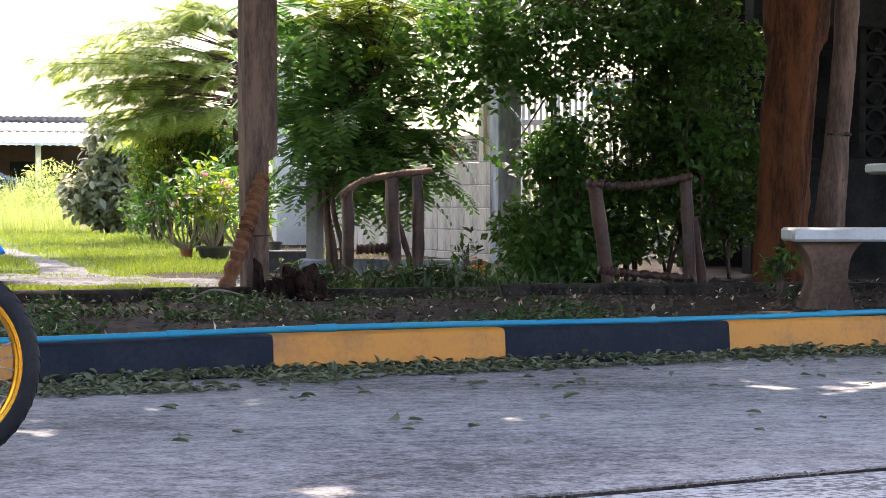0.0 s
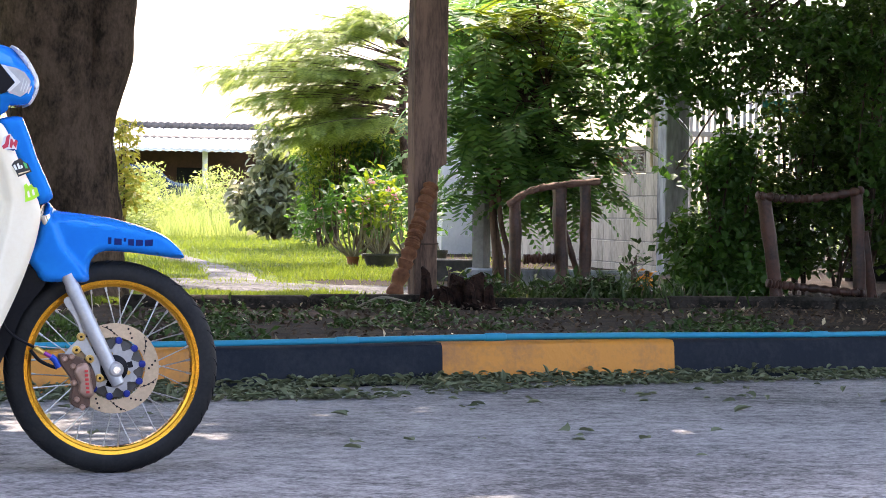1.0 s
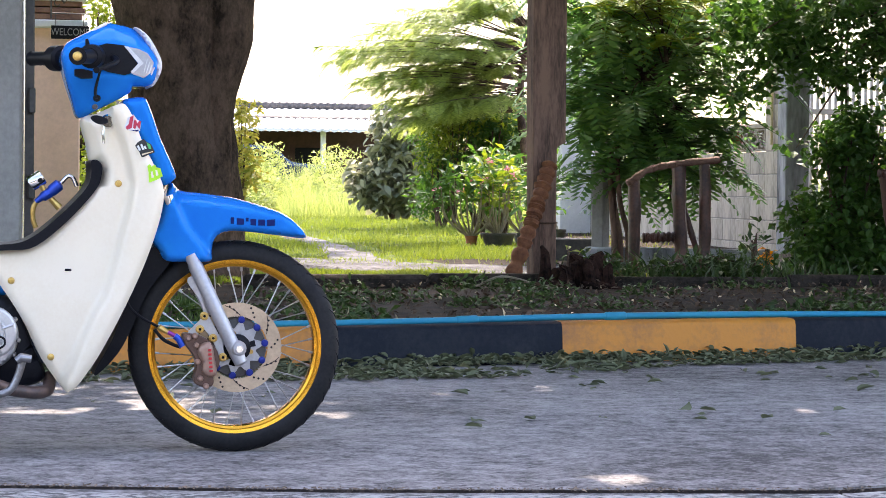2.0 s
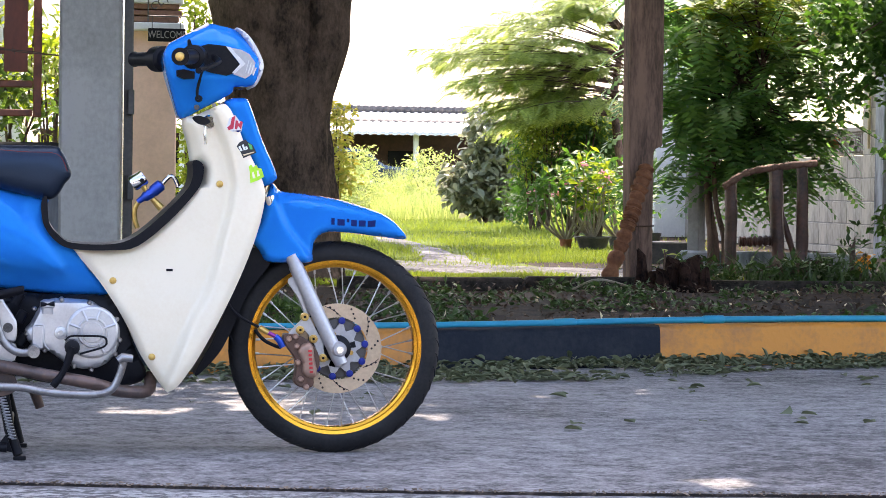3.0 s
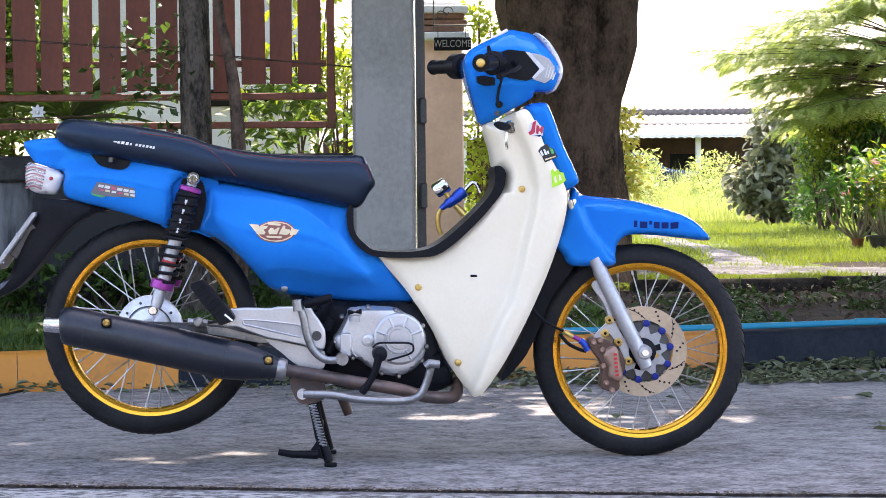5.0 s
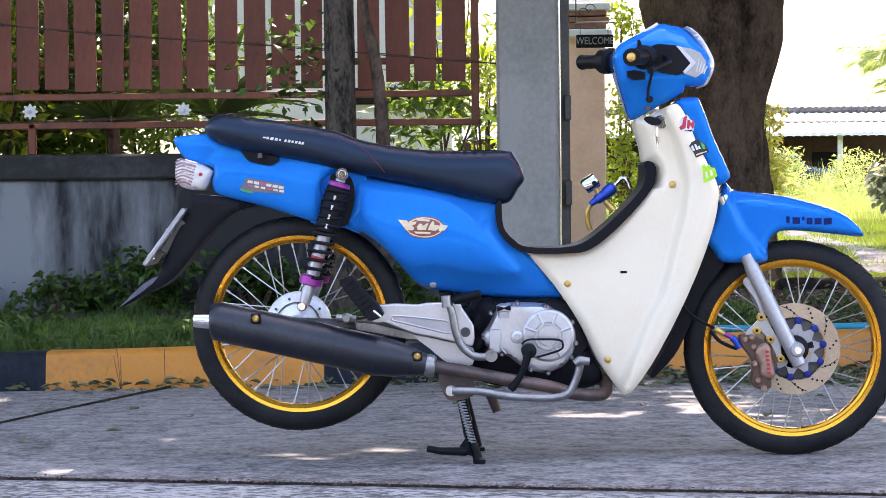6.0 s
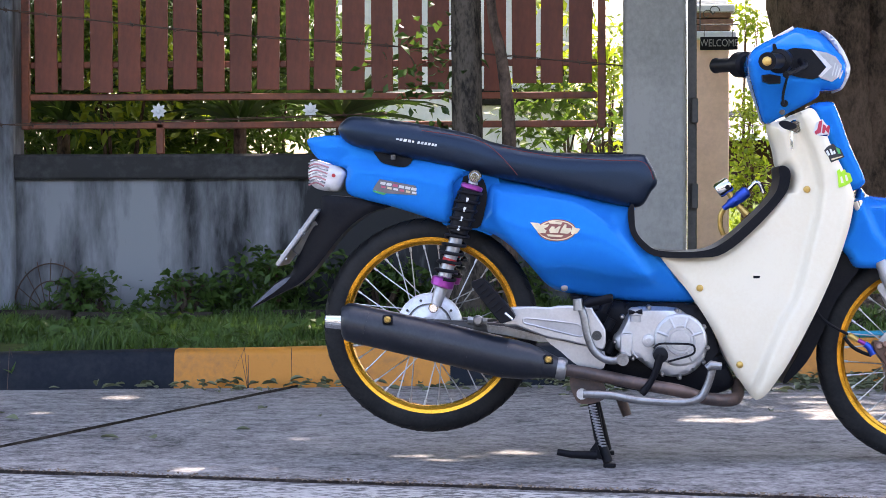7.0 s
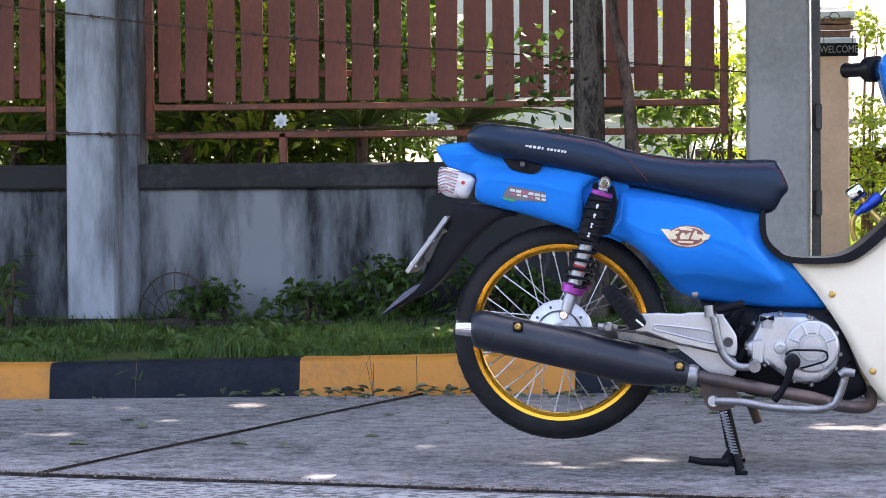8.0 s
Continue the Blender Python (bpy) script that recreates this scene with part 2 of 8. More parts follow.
CASE = mat("silver_case", (0.62, 0.62, 0.62), 0.34, metal=0.75, col2=(0.5, 0.5, 0.505), big=6, fine=150, bump=0.05)
WORN = mat("worn_steel", (0.33, 0.325, 0.32), 0.34, metal=0.85, col2=(0.16, 0.15, 0.145), big=14, fine=120, bump=0.06, low=0.42, high=0.75)
# glossy flap edge with its highlight put into a lighter blue-grey
FLAP_TIP = mat("sheen_flap", (0.10, 0.115, 0.15), 0.22, col2=(0.06, 0.07, 0.095), big=12, fine=90, bump=0.02)
LAMP_PINK = mat("pink_lens", (0.5, 0.24, 0.25), 0.2, col2=(0.36, 0.14, 0.15), big=20, fine=90, bump=0.0)
CALIPER_LIGHT = mat("bronze_lobe", (0.42, 0.26, 0.19), 0.4, metal=0.4, col2=(0.3, 0.18, 0.13), big=10, fine=90, bump=0.05)
CHROME = mat("chrome", (0.8, 0.8, 0.8), 0.12, metal=1.0, col2=(0.7, 0.7, 0.7), big=5, fine=90, bump=0.02)
SPOKE = mat("spoke_steel", (0.62, 0.61, 0.6), 0.3, metal=0.9, col2=(0.4, 0.39, 0.38), big=9, fine=90, bump=0.0)
MUFFLER = mat("matt_black_pipe", (0.006, 0.009, 0.016), 0.36, col2=(0.028, 0.03, 0.036), big=5, fine=130, bump=0.05, spec=0.55, low=0.45, high=0.85, mid=(22, 0.5))
RUSTPIPE = mat("heat_browned_steel", (0.17, 0.11, 0.09), 0.42, metal=0.55, col2=(0.085, 0.07, 0.068), big=9, fine=70, bump=0.12)
BRASS = mat("gold_bolt", (0.72, 0.47, 0.14), 0.35, metal=0.8, col2=(0.5, 0.3, 0.08), big=30, fine=200, bump=0.05)
ROTOR = mat("tan_rotor", (0.62, 0.46, 0.31), 0.4, metal=0.55, col2=(0.46, 0.34, 0.23), big=10, fine=120, bump=0.06)
CALIPER = mat("bronze_caliper", (0.13, 0.065, 0.042), 0.45, metal=0.25, col2=(0.07, 0.038, 0.027), big=10, fine=90, bump=0.1)
RIVET_BLUE = mat("dark_blue_rivet", (0.012, 0.03, 0.26), 0.35, metal=0.5, bump=0.0)
ANO_BLUE = mat("anodised_blue", (0.02, 0.09, 0.55), 0.3, metal=0.5, bump=0.0)
PURPLE = mat("purple_collar", (0.36, 0.05, 0.30), 0.32, metal=0.5, bump=0.0)
RED_P = mat("red_mark", (0.6, 0.03, 0.03), 0.5, bump=0.0)
SEAM = mat("dark_red_thread", (0.16, 0.02, 0.02), 0.7, bump=0.0)
REFLECTOR = mat("bright_reflector", (0.9, 0.88, 0.87), 0.25, metal=0.15, bump=0.05)
STK_WHITE = mat("white_sticker", (0.8, 0.8, 0.78), 0.4, bump=0.0)
STK_CREAM = mat("cream_sticker", (0.82, 0.66, 0.42), 0.4, bump=0.0)
STK_BROWN = mat("brown_sticker", (0.28, 0.08, 0.06), 0.4, bump=0.0)
STK_LIME = mat("lime_sticker", (0.45, 0.85, 0.03), 0.4, bump=0.0)
STK_BLACK = mat("black_sticker", (0.02, 0.02, 0.02), 0.4, bump=0.0)
STK_PINK = mat("pink_sticker", (0.65, 0.12, 0.2), 0.4, bump=0.0)
STK_NAVY = mat("navy_sticker", (0.006, 0.02, 0.12), 0.5, col2=(0.005, 0.016, 0.10), bump=0.0, spec=0.1)
STK_GREY = mat("grey_sticker", (0.16, 0.16, 0.18), 0.4, bump=0.0)
STK_GREEN = mat("green_sticker", (0.05, 0.42, 0.12), 0.4, bump=0.0)
STK_RED = mat("red_sticker", (0.6, 0.03, 0.07), 0.4, bump=0.0)


# ---- mesh tools ----
class Shape:
    """Points and faces gathered for one mesh."""

    def __init__(self):
        self.v, self.f = [], []

    def add(self, v, f):
        n = len(self.v)
        self.v += [tuple(p) for p in v]
        self.f += [tuple(i + n for i in q) for q in f]
        return self

    def box(self, c, s, bev=0.0, m=None):
        """A box of centre c and size s with chamfered edges."""
        h = [a / 2 for a in s]
        m = m or Matrix()
        b = min(bev, *[a * 0.45 for a in h]) if bev else 0
        if not b:
            v = [(x * h[0], y * h[1], z * h[2]) for x in (-1, 1) for y in (-1, 1) for z in (-1, 1)]
            f = [(0, 1, 3, 2), (4, 6, 7, 5), (0, 4, 5, 1), (2, 3, 7, 6), (0, 2, 6, 4), (1, 5, 7, 3)]
        else:
            v, f, idx = [], [], {}
            for x in (-1, 1):
                for y in (-1, 1):
                    for z in (-1, 1):
                        for a in range(3):
                            p = [x * h[0], y * h[1], z * h[2]]
                            for k, sg in enumerate((x, y, z)):
                                if k != a:
                                    p[k] -= sg * b
                            idx[x, y, z, a] = len(v)
                            v.append(tuple(p))
            for a in range(3):
                o = [k for k in range(3) if k != a]
                for sg in (-1, 1):
                    q = []
                    for s1, s2 in ((-1, -1), (1, -1), (1, 1), (-1, 1)):
                        k = [0, 0, 0]
                        k[a], k[o[0]], k[o[1]] = sg, s1, s2
                        q.append(idx[(*k, a)])
                    f.append(tuple(q if (sg > 0) == (a != 1) else q[::-1]))
                for s1 in (-1, 1):
                    for s2 in (-1, 1):
                        e = []
                        for sg in (-1, 1):
                            k = [0, 0, 0]
                            k[a], k[o[0]], k[o[1]] = sg, s1, s2
                            e.append(tuple(k))
                        q = (idx[(*e[0], o[0])], idx[(*e[1], o[0])], idx[(*e[1], o[1])], idx[(*e[0], o[1])])
                        f.append(q)
            for x in (-1, 1):
                for y in (-1, 1):
                    for z in (-1, 1):
                        f.append(tuple(idx[x, y, z, a] for a in range(3)))
        c = Vector(c)
        return self.add([m @ (Vector(p) + c) for p in v], f)

    def tube(self, pts, radii, n=12, cap=True, wob=None):
        """A tube along points with a radius at each."""
        pts = [Vector(p) for p in pts]
        if not isinstance(radii, (list, tuple)):
            radii = [radii] * len(pts)
        v, f = [], []
        side = None
        for i, p in enumerate(pts):
            d = (pts[min(i + 1, len(pts) - 1)] - pts[max(i - 1, 0)]).normalized()
            if side is None:
                side = d.orthogonal().normalized()
            side = (side - d * side.dot(d)).normalized()
            up = d.cross(side)
            for k in range(n):
                a = 2 * math.pi * k / n
                r = radii[i] * (wob(i, a) if wob else 1.0)
                v.append(p + (side * math.cos(a) + up * math.sin(a)) * r)
        for i in range(len(pts) - 1):
            for k in range(n):
                a, b = i * n + k, i * n + (k + 1) % n
                f.append((a, b, b + n, a + n))
        if cap:
            f.append(tuple(range(n))[::-1])
            f.append(tuple(range((len(pts) - 1) * n, len(pts) * n)))
        return self.add(v, f)

    def lathe(self, profile, n=48, c=(0, 0, 0), close=False):
        """Turns (radius, y) pairs round the y axis through c."""
        v, f, m = [], [], len(profile)
        for k in range(n):
            a = 2 * math.pi * k / n
            for r, y in profile:
                v.append((c[0] + r * math.cos(a), c[1] + y, c[2] + r * math.sin(a)))
        for k in range(n):
            for j in range(m if close else m - 1):
                a, b = k * m + j, k * m + (j + 1) % m
                a2, b2 = ((k + 1) % n) * m + j, ((k + 1) % n) * m + (j + 1) % m
                f.append((a, a2, b2, b))
        return self.add(v, f)

    def plate(self, outline, y0, y1, hole=None):
        """An outline of (x, z) pairs given thickness from y0 to y1."""
        n = len(outline)
        v = [(x, y0, z) for x, z in outline] + [(x, y1, z) for x, z in outline]
        f = [tuple(range(n)), tuple(range(n, 2 * n))[::-1]] + [(i, i + n, (i + 1) % n + n, (i + 1) % n) for i in range(n)]
        return self.add(v, f)


def link(name, shp, material, parent=None, label="", smooth=40.0, at=None):
    """One mesh object out of a shape."""
    me = bpy.data.meshes.new(name)
    me.from_pydata(shp.v, [], shp.f)
    bm = bmesh.new()
    bm.from_mesh(me)
    if len(bm.verts) < 60000:
        bmesh.ops.recalc_face_normals(bm, faces=bm.faces)
    bm.to_mesh(me)
    bm.free()
    me.materials.append(material)
    if smooth:
        me.polygons.foreach_set("use_smooth", [True] * len(me.polygons))
        me.set_sharp_from_angle(angle=radians(smooth))
    ob = new(name, me)
    if parent:
        ob.parent = parent
    if at is not None:
        ob.matrix_basis = at
    if label:
        tagged(ob, label)
    return ob


def part(name, shp, material, parent, label="", smooth=40.0, at=None):
    return link(name, shp, material, parent, label, smooth, at)


def thing(name, label, category, place=(0, 0, 0), group="", kind=""):
    ob = new(name)
    ob.location = place
    ob.empty_display_size = 0.1
    return tagged(ob, label, category, group, kind)


def curve(points, steps=6, closed=False):
    """A smooth run of points through the given ones."""
    p = [Vector(q) for q in points]
    n, out = len(p), []
    for i in range(n if closed else n - 1):
        if closed:
            a, b, c, d = p[i - 1], p[i], p[(i + 1) % n], p[(i + 2) % n]
        else:
            a, b, c, d = p[max(i - 1, 0)], p[i], p[i + 1], p[min(i + 2, n - 1)]
        for k in range(steps):
            t = k / steps
            out.append(0.5 * (2 * b + (c - a) * t + (2 * a - 5 * b + 4 * c - d) * t * t + (3 * b - a - 3 * c + d) * t ** 3))
    if not closed:
        out.append(p[-1])
    return out


def shell(outline, depth, cell=0.02, edge=0.0):
    """A two-sided body: an outline of (x, z), its half width given by depth(x, z, way to the rim)."""
    from mathutils.geometry import delaunay_2d_cdt
    rim = [Vector((a[0], a[1])) for a in outline]
    n = len(rim)
    arr = np.array([(p.x, p.y) for p in rim])
    nxt = np.roll(arr, -1, axis=0)

    def away(x, z):
        ab = nxt - arr
        t = np.clip(((np.array([x, z]) - arr) * ab).sum(1) / np.maximum((ab * ab).sum(1), 1e-12), 0, 1)
        return float(np.sqrt((((arr + ab * t[:, None]) - [x, z]) ** 2).sum(1)).min())

    pts = list(rim)
    x0, z0 = arr.min(0)
    x1, z1 = arr.max(0)
    nx, nz = int((x1 - x0) / cell) + 1, int((z1 - z0) / cell) + 1

    def inside(x, z):
        c = ((arr[:, 1] > z) != (nxt[:, 1] > z)) & (x < (nxt[:, 0] - arr[:, 0]) * (z - arr[:, 1]) / (nxt[:, 1] - arr[:, 1] + 1e-15) + arr[:, 0])
        return c.sum() % 2 == 1

    for i in range(nx + 1):
        for j in range(nz + 1):
            x, z = x0 + (i + 0.5 * (j % 2)) * cell, z0 + j * cell
            if inside(x, z) and away(x, z) > cell * 0.45:
                pts.append(Vector((x, z)))
    for i in range(n):
        a, b = rim[i], rim[(i + 1) % n]
        nrm = Vector((-(b - a).y, (b - a).x)).normalized() * min(cell * 0.3, 0.005)
        for sg in (1, -1):
            q = (a + b) / 2 + nrm * sg
            if inside(q.x, q.y):
                pts.append(q)
    vs, _, fs, *_ = delaunay_2d_cdt(pts, [(i, (i + 1) % n) for i in range(n)], [], 1, 1e-6)
    s = Shape()
    d = [away(p.x, p.y) for p in vs]
    w = [depth(p.x, p.y, a) for p, a in zip(vs, d)]
    m = len(vs)
    v = [(p.x, -k, p.y) for p, k in zip(vs, w)] + [(p.x, k, p.y) for p, k in zip(vs, w)]
    f = [tuple(q) for q in fs] + [tuple(i + m for i in q)[::-1] for q in fs]
    count = {}
    for q in fs:
        for a, b in zip(q, list(q[1:]) + [q[0]]):
            count[frozenset((a, b))] = count.get(frozenset((a, b)), 0) + 1
    for e, k in count.items():
        if k == 1:
            a, b = tuple(e)
            f.append((a, b, b + m, a + m))
    return s.add(v, f)


def rounded(w, r, rim=0.0):
    """A half width that rounds off towards the rim over the way r."""
    return lambda x, z, a: rim + (w - rim) * math.sqrt(max(0.0, 1 - (1 - min(a / r, 1)) ** 2))


def leaves_at(shp, spots, size, rng, droop=0.3, narrow=0.5, flat=1.0, fold=0.25, oval=False):
    """A leaf of four faces, or a rounder one of eight, at each spot, turned at random."""
    for p in spots:
        d = Vector((rng.gauss(0, 1), rng.gauss(0, 1), (rng.gauss(0, 0.6) - droop) * flat)).normalized()
        n = Vector((rng.gauss(0, 0.6) * flat, rng.gauss(0, 0.6) * flat, 1)).normalized()
        s = d.cross(n).normalized()
        n = s.cross(d)
        l = size * rng.uniform(0.6, 1.25)
        w = l * narrow * 0.5
        p = Vector(p)
        a, b, c = p, p + d * l * 0.5, p + d * l - n * l * 0.12
        if oval:
            q = p + d * l * 0.22 + n * w * 0.1
            r = p + d * l * 0.74 - n * l * 0.03
            up = n * w * fold
            shp.add([a, q - s * w * 0.72 + up, q, q + s * w * 0.72 + up, b - s * w + up * 1.3, b, b + s * w + up * 1.3,
                     r - s * w * 0.72 + up, r, r + s * w * 0.72 + up, c],
                    [(0, 1, 2), (0, 2, 3), (1, 4, 5, 2), (2, 5, 6, 3), (4, 7, 8, 5), (5, 8, 9, 6), (7, 10, 8), (8, 10, 9)])
            continue
        shp.add([a, b - s * w + n * w * fold, b, b + s * w + n * w * fold, c], [(0, 1, 2), (0, 2, 3), (1, 4, 2), (2, 4, 3)])


def clump_spots(rng, centres, per, r):
    out = []
    for c, k in centres:
        for _ in range(int(per * k)):
            d = Vector((rng.gauss(0, 1), rng.gauss(0, 1), rng.gauss(0, 1))).normalized() * (rng.random() ** 0.45)
            out.append(Vector(c) + Vector((d.x, d.y, d.z * 0.75)) * r * k)
    return out


def frond(shp, base, way, length, pairs, leaf, rng, sag=0.35, narrow=0.3):
    """A feathery leaf: a midrib with pairs of leaflets."""
    way = Vector(way).normalized()
    side = way.cross(Vector((0, 0, 1)))
    side = side.normalized() if side.length > 0.01 else Vector((1, 0, 0))
    p = Vector(base)
    step = length / pairs
    pts = [p.copy()]
    for i in range(pairs):
        t = (i + 1) / pairs
        w = (way + Vector((0, 0, -1)) * sag * t * t * 2).normalized()
        q = p + w * step
        k = leaf * (0.45 + 0.55 * math.sin(math.pi * min(1, 0.15 + t * 0.8))) * rng.uniform(0.85, 1.1)
        nrm = side.cross(w).normalized()
        for sg in (1, -1):
            d = (side * sg * 0.9 + w * 0.42 - nrm * 0.12).normalized()
            e = w * k * narrow * 0.5
            shp.add([q, q + d * k * 0.45 + e, q + d * k, q + d * k * 0.45 - e], [(0, 1, 2), (0, 2, 3)])
        p = q
        pts.append(p.copy())
    shp.tube([pts[0], pts[len(pts) // 2], pts[-1]], [leaf * 0.05 + 0.002, leaf * 0.04 + 0.0015, 0.001], 3, False)


# ---- setting ----
def kerb_y(x):
    """The kerb's road-side foot."""
    return float(np.interp(x, [-60, -3, -1.9, -1, -0.1, 0.9, 1.9, 2.85, 3.9, 4.95, 6, 60],
                           [-1.5, 1.98, 2.16, 2.31, 2.45, 2.605, 2.795, 3.02, 3.24, 3.46, 3.68, 14.5]))


def kerb_h(x):
    return float(np.interp(x, [-2, -1, 1, 2.8], [0.11, 0.12, 0.133, 0.145]))


def ground_z(x, y):
    if y < kerb_y(x) + 0.13:
        return -0.03
    k = min(1.0, (y - kerb_y(x) - 0.13) / 0.4)
    return kerb_h(x) - 0.028 + 0.02 * k + 0.004 * max(0, y - 7) + 0.018 * k * noise.noise((x * 1.3, y * 1.3, 0.0))


def steps(*runs):
    out = []
    for a, b, d in runs:
        n = max(1, round((b - a) / d))
        out += [a + (b - a) * i / n for i in range(n)]
    return out + [runs[-1][1]]


def build_ground():
    xs = steps((-400, -40, 60), (-40, -8, 4), (-8, 12, 0.2), (12, 40, 2), (40, 400, 60))
    ys = steps((-400, -40, 60), (-40, 1, 3), (1, 9, 0.13), (9, 30, 0.6), (30, 90, 4), (90, 700, 60))
    s = Shape()
    v = [(x, y, ground_z(x, y)) for y in ys for x in xs]
    n = len(xs)
    f = [(j * n + i, j * n + i + 1, (j + 1) * n + i + 1, (j + 1) * n + i) for j in range(len(ys) - 1) for i in range(n - 1)]
    s.add(v, f)
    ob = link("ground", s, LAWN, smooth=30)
    tagged(ob, "lawn and bare dark soil behind a road kerb, tree shade given soil colour", "ground", kind="structure")
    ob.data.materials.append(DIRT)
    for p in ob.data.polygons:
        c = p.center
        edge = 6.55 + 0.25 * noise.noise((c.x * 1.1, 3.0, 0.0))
        # on this side the soil colour also stands in for tree shade
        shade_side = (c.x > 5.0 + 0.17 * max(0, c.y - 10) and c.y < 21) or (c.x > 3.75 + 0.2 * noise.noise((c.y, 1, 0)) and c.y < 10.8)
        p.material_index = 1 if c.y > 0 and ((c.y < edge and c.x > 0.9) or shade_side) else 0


build_ground()


def build_track():
    """The gravel track over the lawn."""
    s = Shape()
    for pts, w in (([(-2.0, 9.9), (0.2, 9.8), (1.6, 9.7), (2.6, 9.4), (3.4, 8.9), (4.3, 8.5)], [0.85, 0.9, 0.95, 0.85, 0.6, 0.4]),
                   ([(3.1, 9.4), (3.3, 10.6), (3.55, 13.5), (3.85, 19), (4.4, 27), (4.75, 38)], [0.4, 0.24, 0.17, 0.16, 0.2, 0.24])):
        line = curve([(a, b, c) for (a, b), c in zip(pts, w)], 7)
        v, f = [], []
        for i, p in enumerate(line):
            q = line[min(i + 1, len(line) - 1)] - line[max(i - 1, 0)]
            nrm = Vector((-q.y, q.x, 0)).normalized()
            for k in range(7):
                o = (k / 6 - 0.5) * 2 * p.z * (1 + 0.7 * noise.noise((p.x * 1.4 + p.y * 0.9, k * 0.3, 5)))
                x, y = p.x + nrm.x * o, p.y + nrm.y * o
                v.append((x, y, ground_z(x, y) + (0.022 if 0 < k < 6 else -0.03)))
        for i in range(len(line) - 1):
            for k in range(6):
                f.append((i * 7 + k, i * 7 + k + 1, (i + 1) * 7 + k + 1, (i + 1) * 7 + k))
        s.add(v, f)
    tagged(link("track", s, TRACK, smooth=30), "sunlit gravel track worn across the lawn", "track", kind="structure")


build_track()


def build_road():
    road = thing("road", "grey concrete road slabs with open joints", "road", kind="structure")

    def near(x):
        return float(np.interp(x, [-60, -1.3, 1.35, 2.45, 3.5, 60], [10.0, -0.19, -0.80, -0.94, -0.64, 4.0]))

    def across(y):
        return -1.28 + (y + 0.2) * 0.265

    def slab(rows, name="slab", m=ROAD):
        """A slab from rows of left and right ends, back to front."""
        s = Shape()
        nx, ny = 40, 24
        v, f = [], []
        for j in range(ny + 1):
            for i in range(nx + 1):
                x, y = rows(i / nx, j / ny)
                rim = min(i, nx - i, j, ny - j)
                z = 0.002 * noise.noise((x * 2, y * 2, 1)) - (0.006 if rim == 0 else 0)
                v.append((x, y, z))
        for j in range(ny):
            for i in range(nx):
                a = j * (nx + 1) + i
                f.append((a, a + 1, a + nx + 2, a + nx + 1))
        loop = ([i for i in range(nx + 1)] + [j * (nx + 1) + nx for j in range(1, ny + 1)]
                + [ny * (nx + 1) + i for i in range(nx - 1, -1, -1)] + [j * (nx + 1) for j in range(ny - 1, 0, -1)])
        k = len(v)
        v += [(v[i][0], v[i][1], -0.12) for i in loop]
        for i in range(len(loop)):
            j = (i + 1) % len(loop)
            f.append((loop[i], k + i, k + j, loop[j]))
        s.add(v, f)
        part(name, s, m, road, smooth=30)

    g = 0.0045

    def lerp(a, b, t):
        return a + (b - a) * t

    def slab_right(u, w):
        x = lerp(across(0), 4.36, u)
        y = lerp(near(x) + g, kerb_y(x) + 0.02, w)
        return (lerp(across(y) + 0.0025, 4.323 + 0.173 * (y - 1), u), y)

    def slab_left(u, w):
        x = lerp(-9.0, across(0), u)
        y = lerp(near(x) + g, kerb_y(x) + 0.02, w)
        return (lerp(-9.0, across(y) - 0.0025, u), y)

    def slab_far_right(u, w):
        x = lerp(4.36, 12.0, u)
        y = lerp(near(x) + g, kerb_y(x) + 0.02, w)
        return (lerp(4.323 + 0.173 * (y - 1) + g, 12.0, u), y)

    def slab_near(a, b):
        def rows(u, w):
            x = lerp(a + g, b - g, u)
            return (x, lerp(-14.0, near(x) - g, w))
        return rows

    for r in (slab_right, slab_left, slab_far_right):
        slab(r)
    for a, b in ((-9, -3.5), (-3.5, 2.45), (2.45, 8), (8, 12)):
        slab(slab_near(a, b), m=ROAD_RIM)
    # dark filler in the joints
    fl = Shape()
    xs = [-3 + 0.025 * i for i in range(300)]
    rows = [[(x, near(x) + sg * ((0.006 if x < 2.2 else 0.001) + 0.007 * noise.noise((x * 9, sg, 2)) + 0.005 * noise.noise((x * 31, sg, 5))), z) for x in xs] for sg, z in ((-1, -0.03), (-1, 0.0015), (1, 0.0015), (1, -0.03))]
    n = len(xs)
    fl.add([p for r in rows for p in r], [(k * n + i, k * n + i + 1, (k + 1) * n + i + 1, (k + 1) * n + i) for k in range(3) for i in range(n - 1)])
    part("joint_filler", fl, TAR, road, "dark dirt packed in the long joint")
    fl = Shape()
    ys = [-0.17 + 0.02 * i for i in range(126)]
    rows = [[(across(y) + sg * (0.0004 + 0.0014 * noise.noise((y * 9, sg, 8)) + 0.0014 * noise.noise((y * 30, sg, 4))), y, z) for y in ys] for sg, z in ((-1, -0.03), (-1, 0.0015), (1, 0.0015), (1, -0.03))]
    n = len(ys)
    fl.add([p for r in rows for p in r], [(k * n + i, k * n + i + 1, (k + 1) * n + i + 1, (k + 1) * n + i) for k in range(3) for i in range(n - 1)])
    part("joint_filler", fl, EARTH_STONE, road, "dark dirt packed in the cross joint")
    # grit and moss in the long joint
    rng = random.Random(4)
    s = Shape()
    for _ in range(2600):
        x = rng.uniform(-2.5, 4)
        r = rng.uniform(0.0012, 0.0045) * (1.5 if rng.random() < 0.08 else 1)
        p = Vector((x, near(x) + rng.gauss(0.002, 0.013), 0.0015))
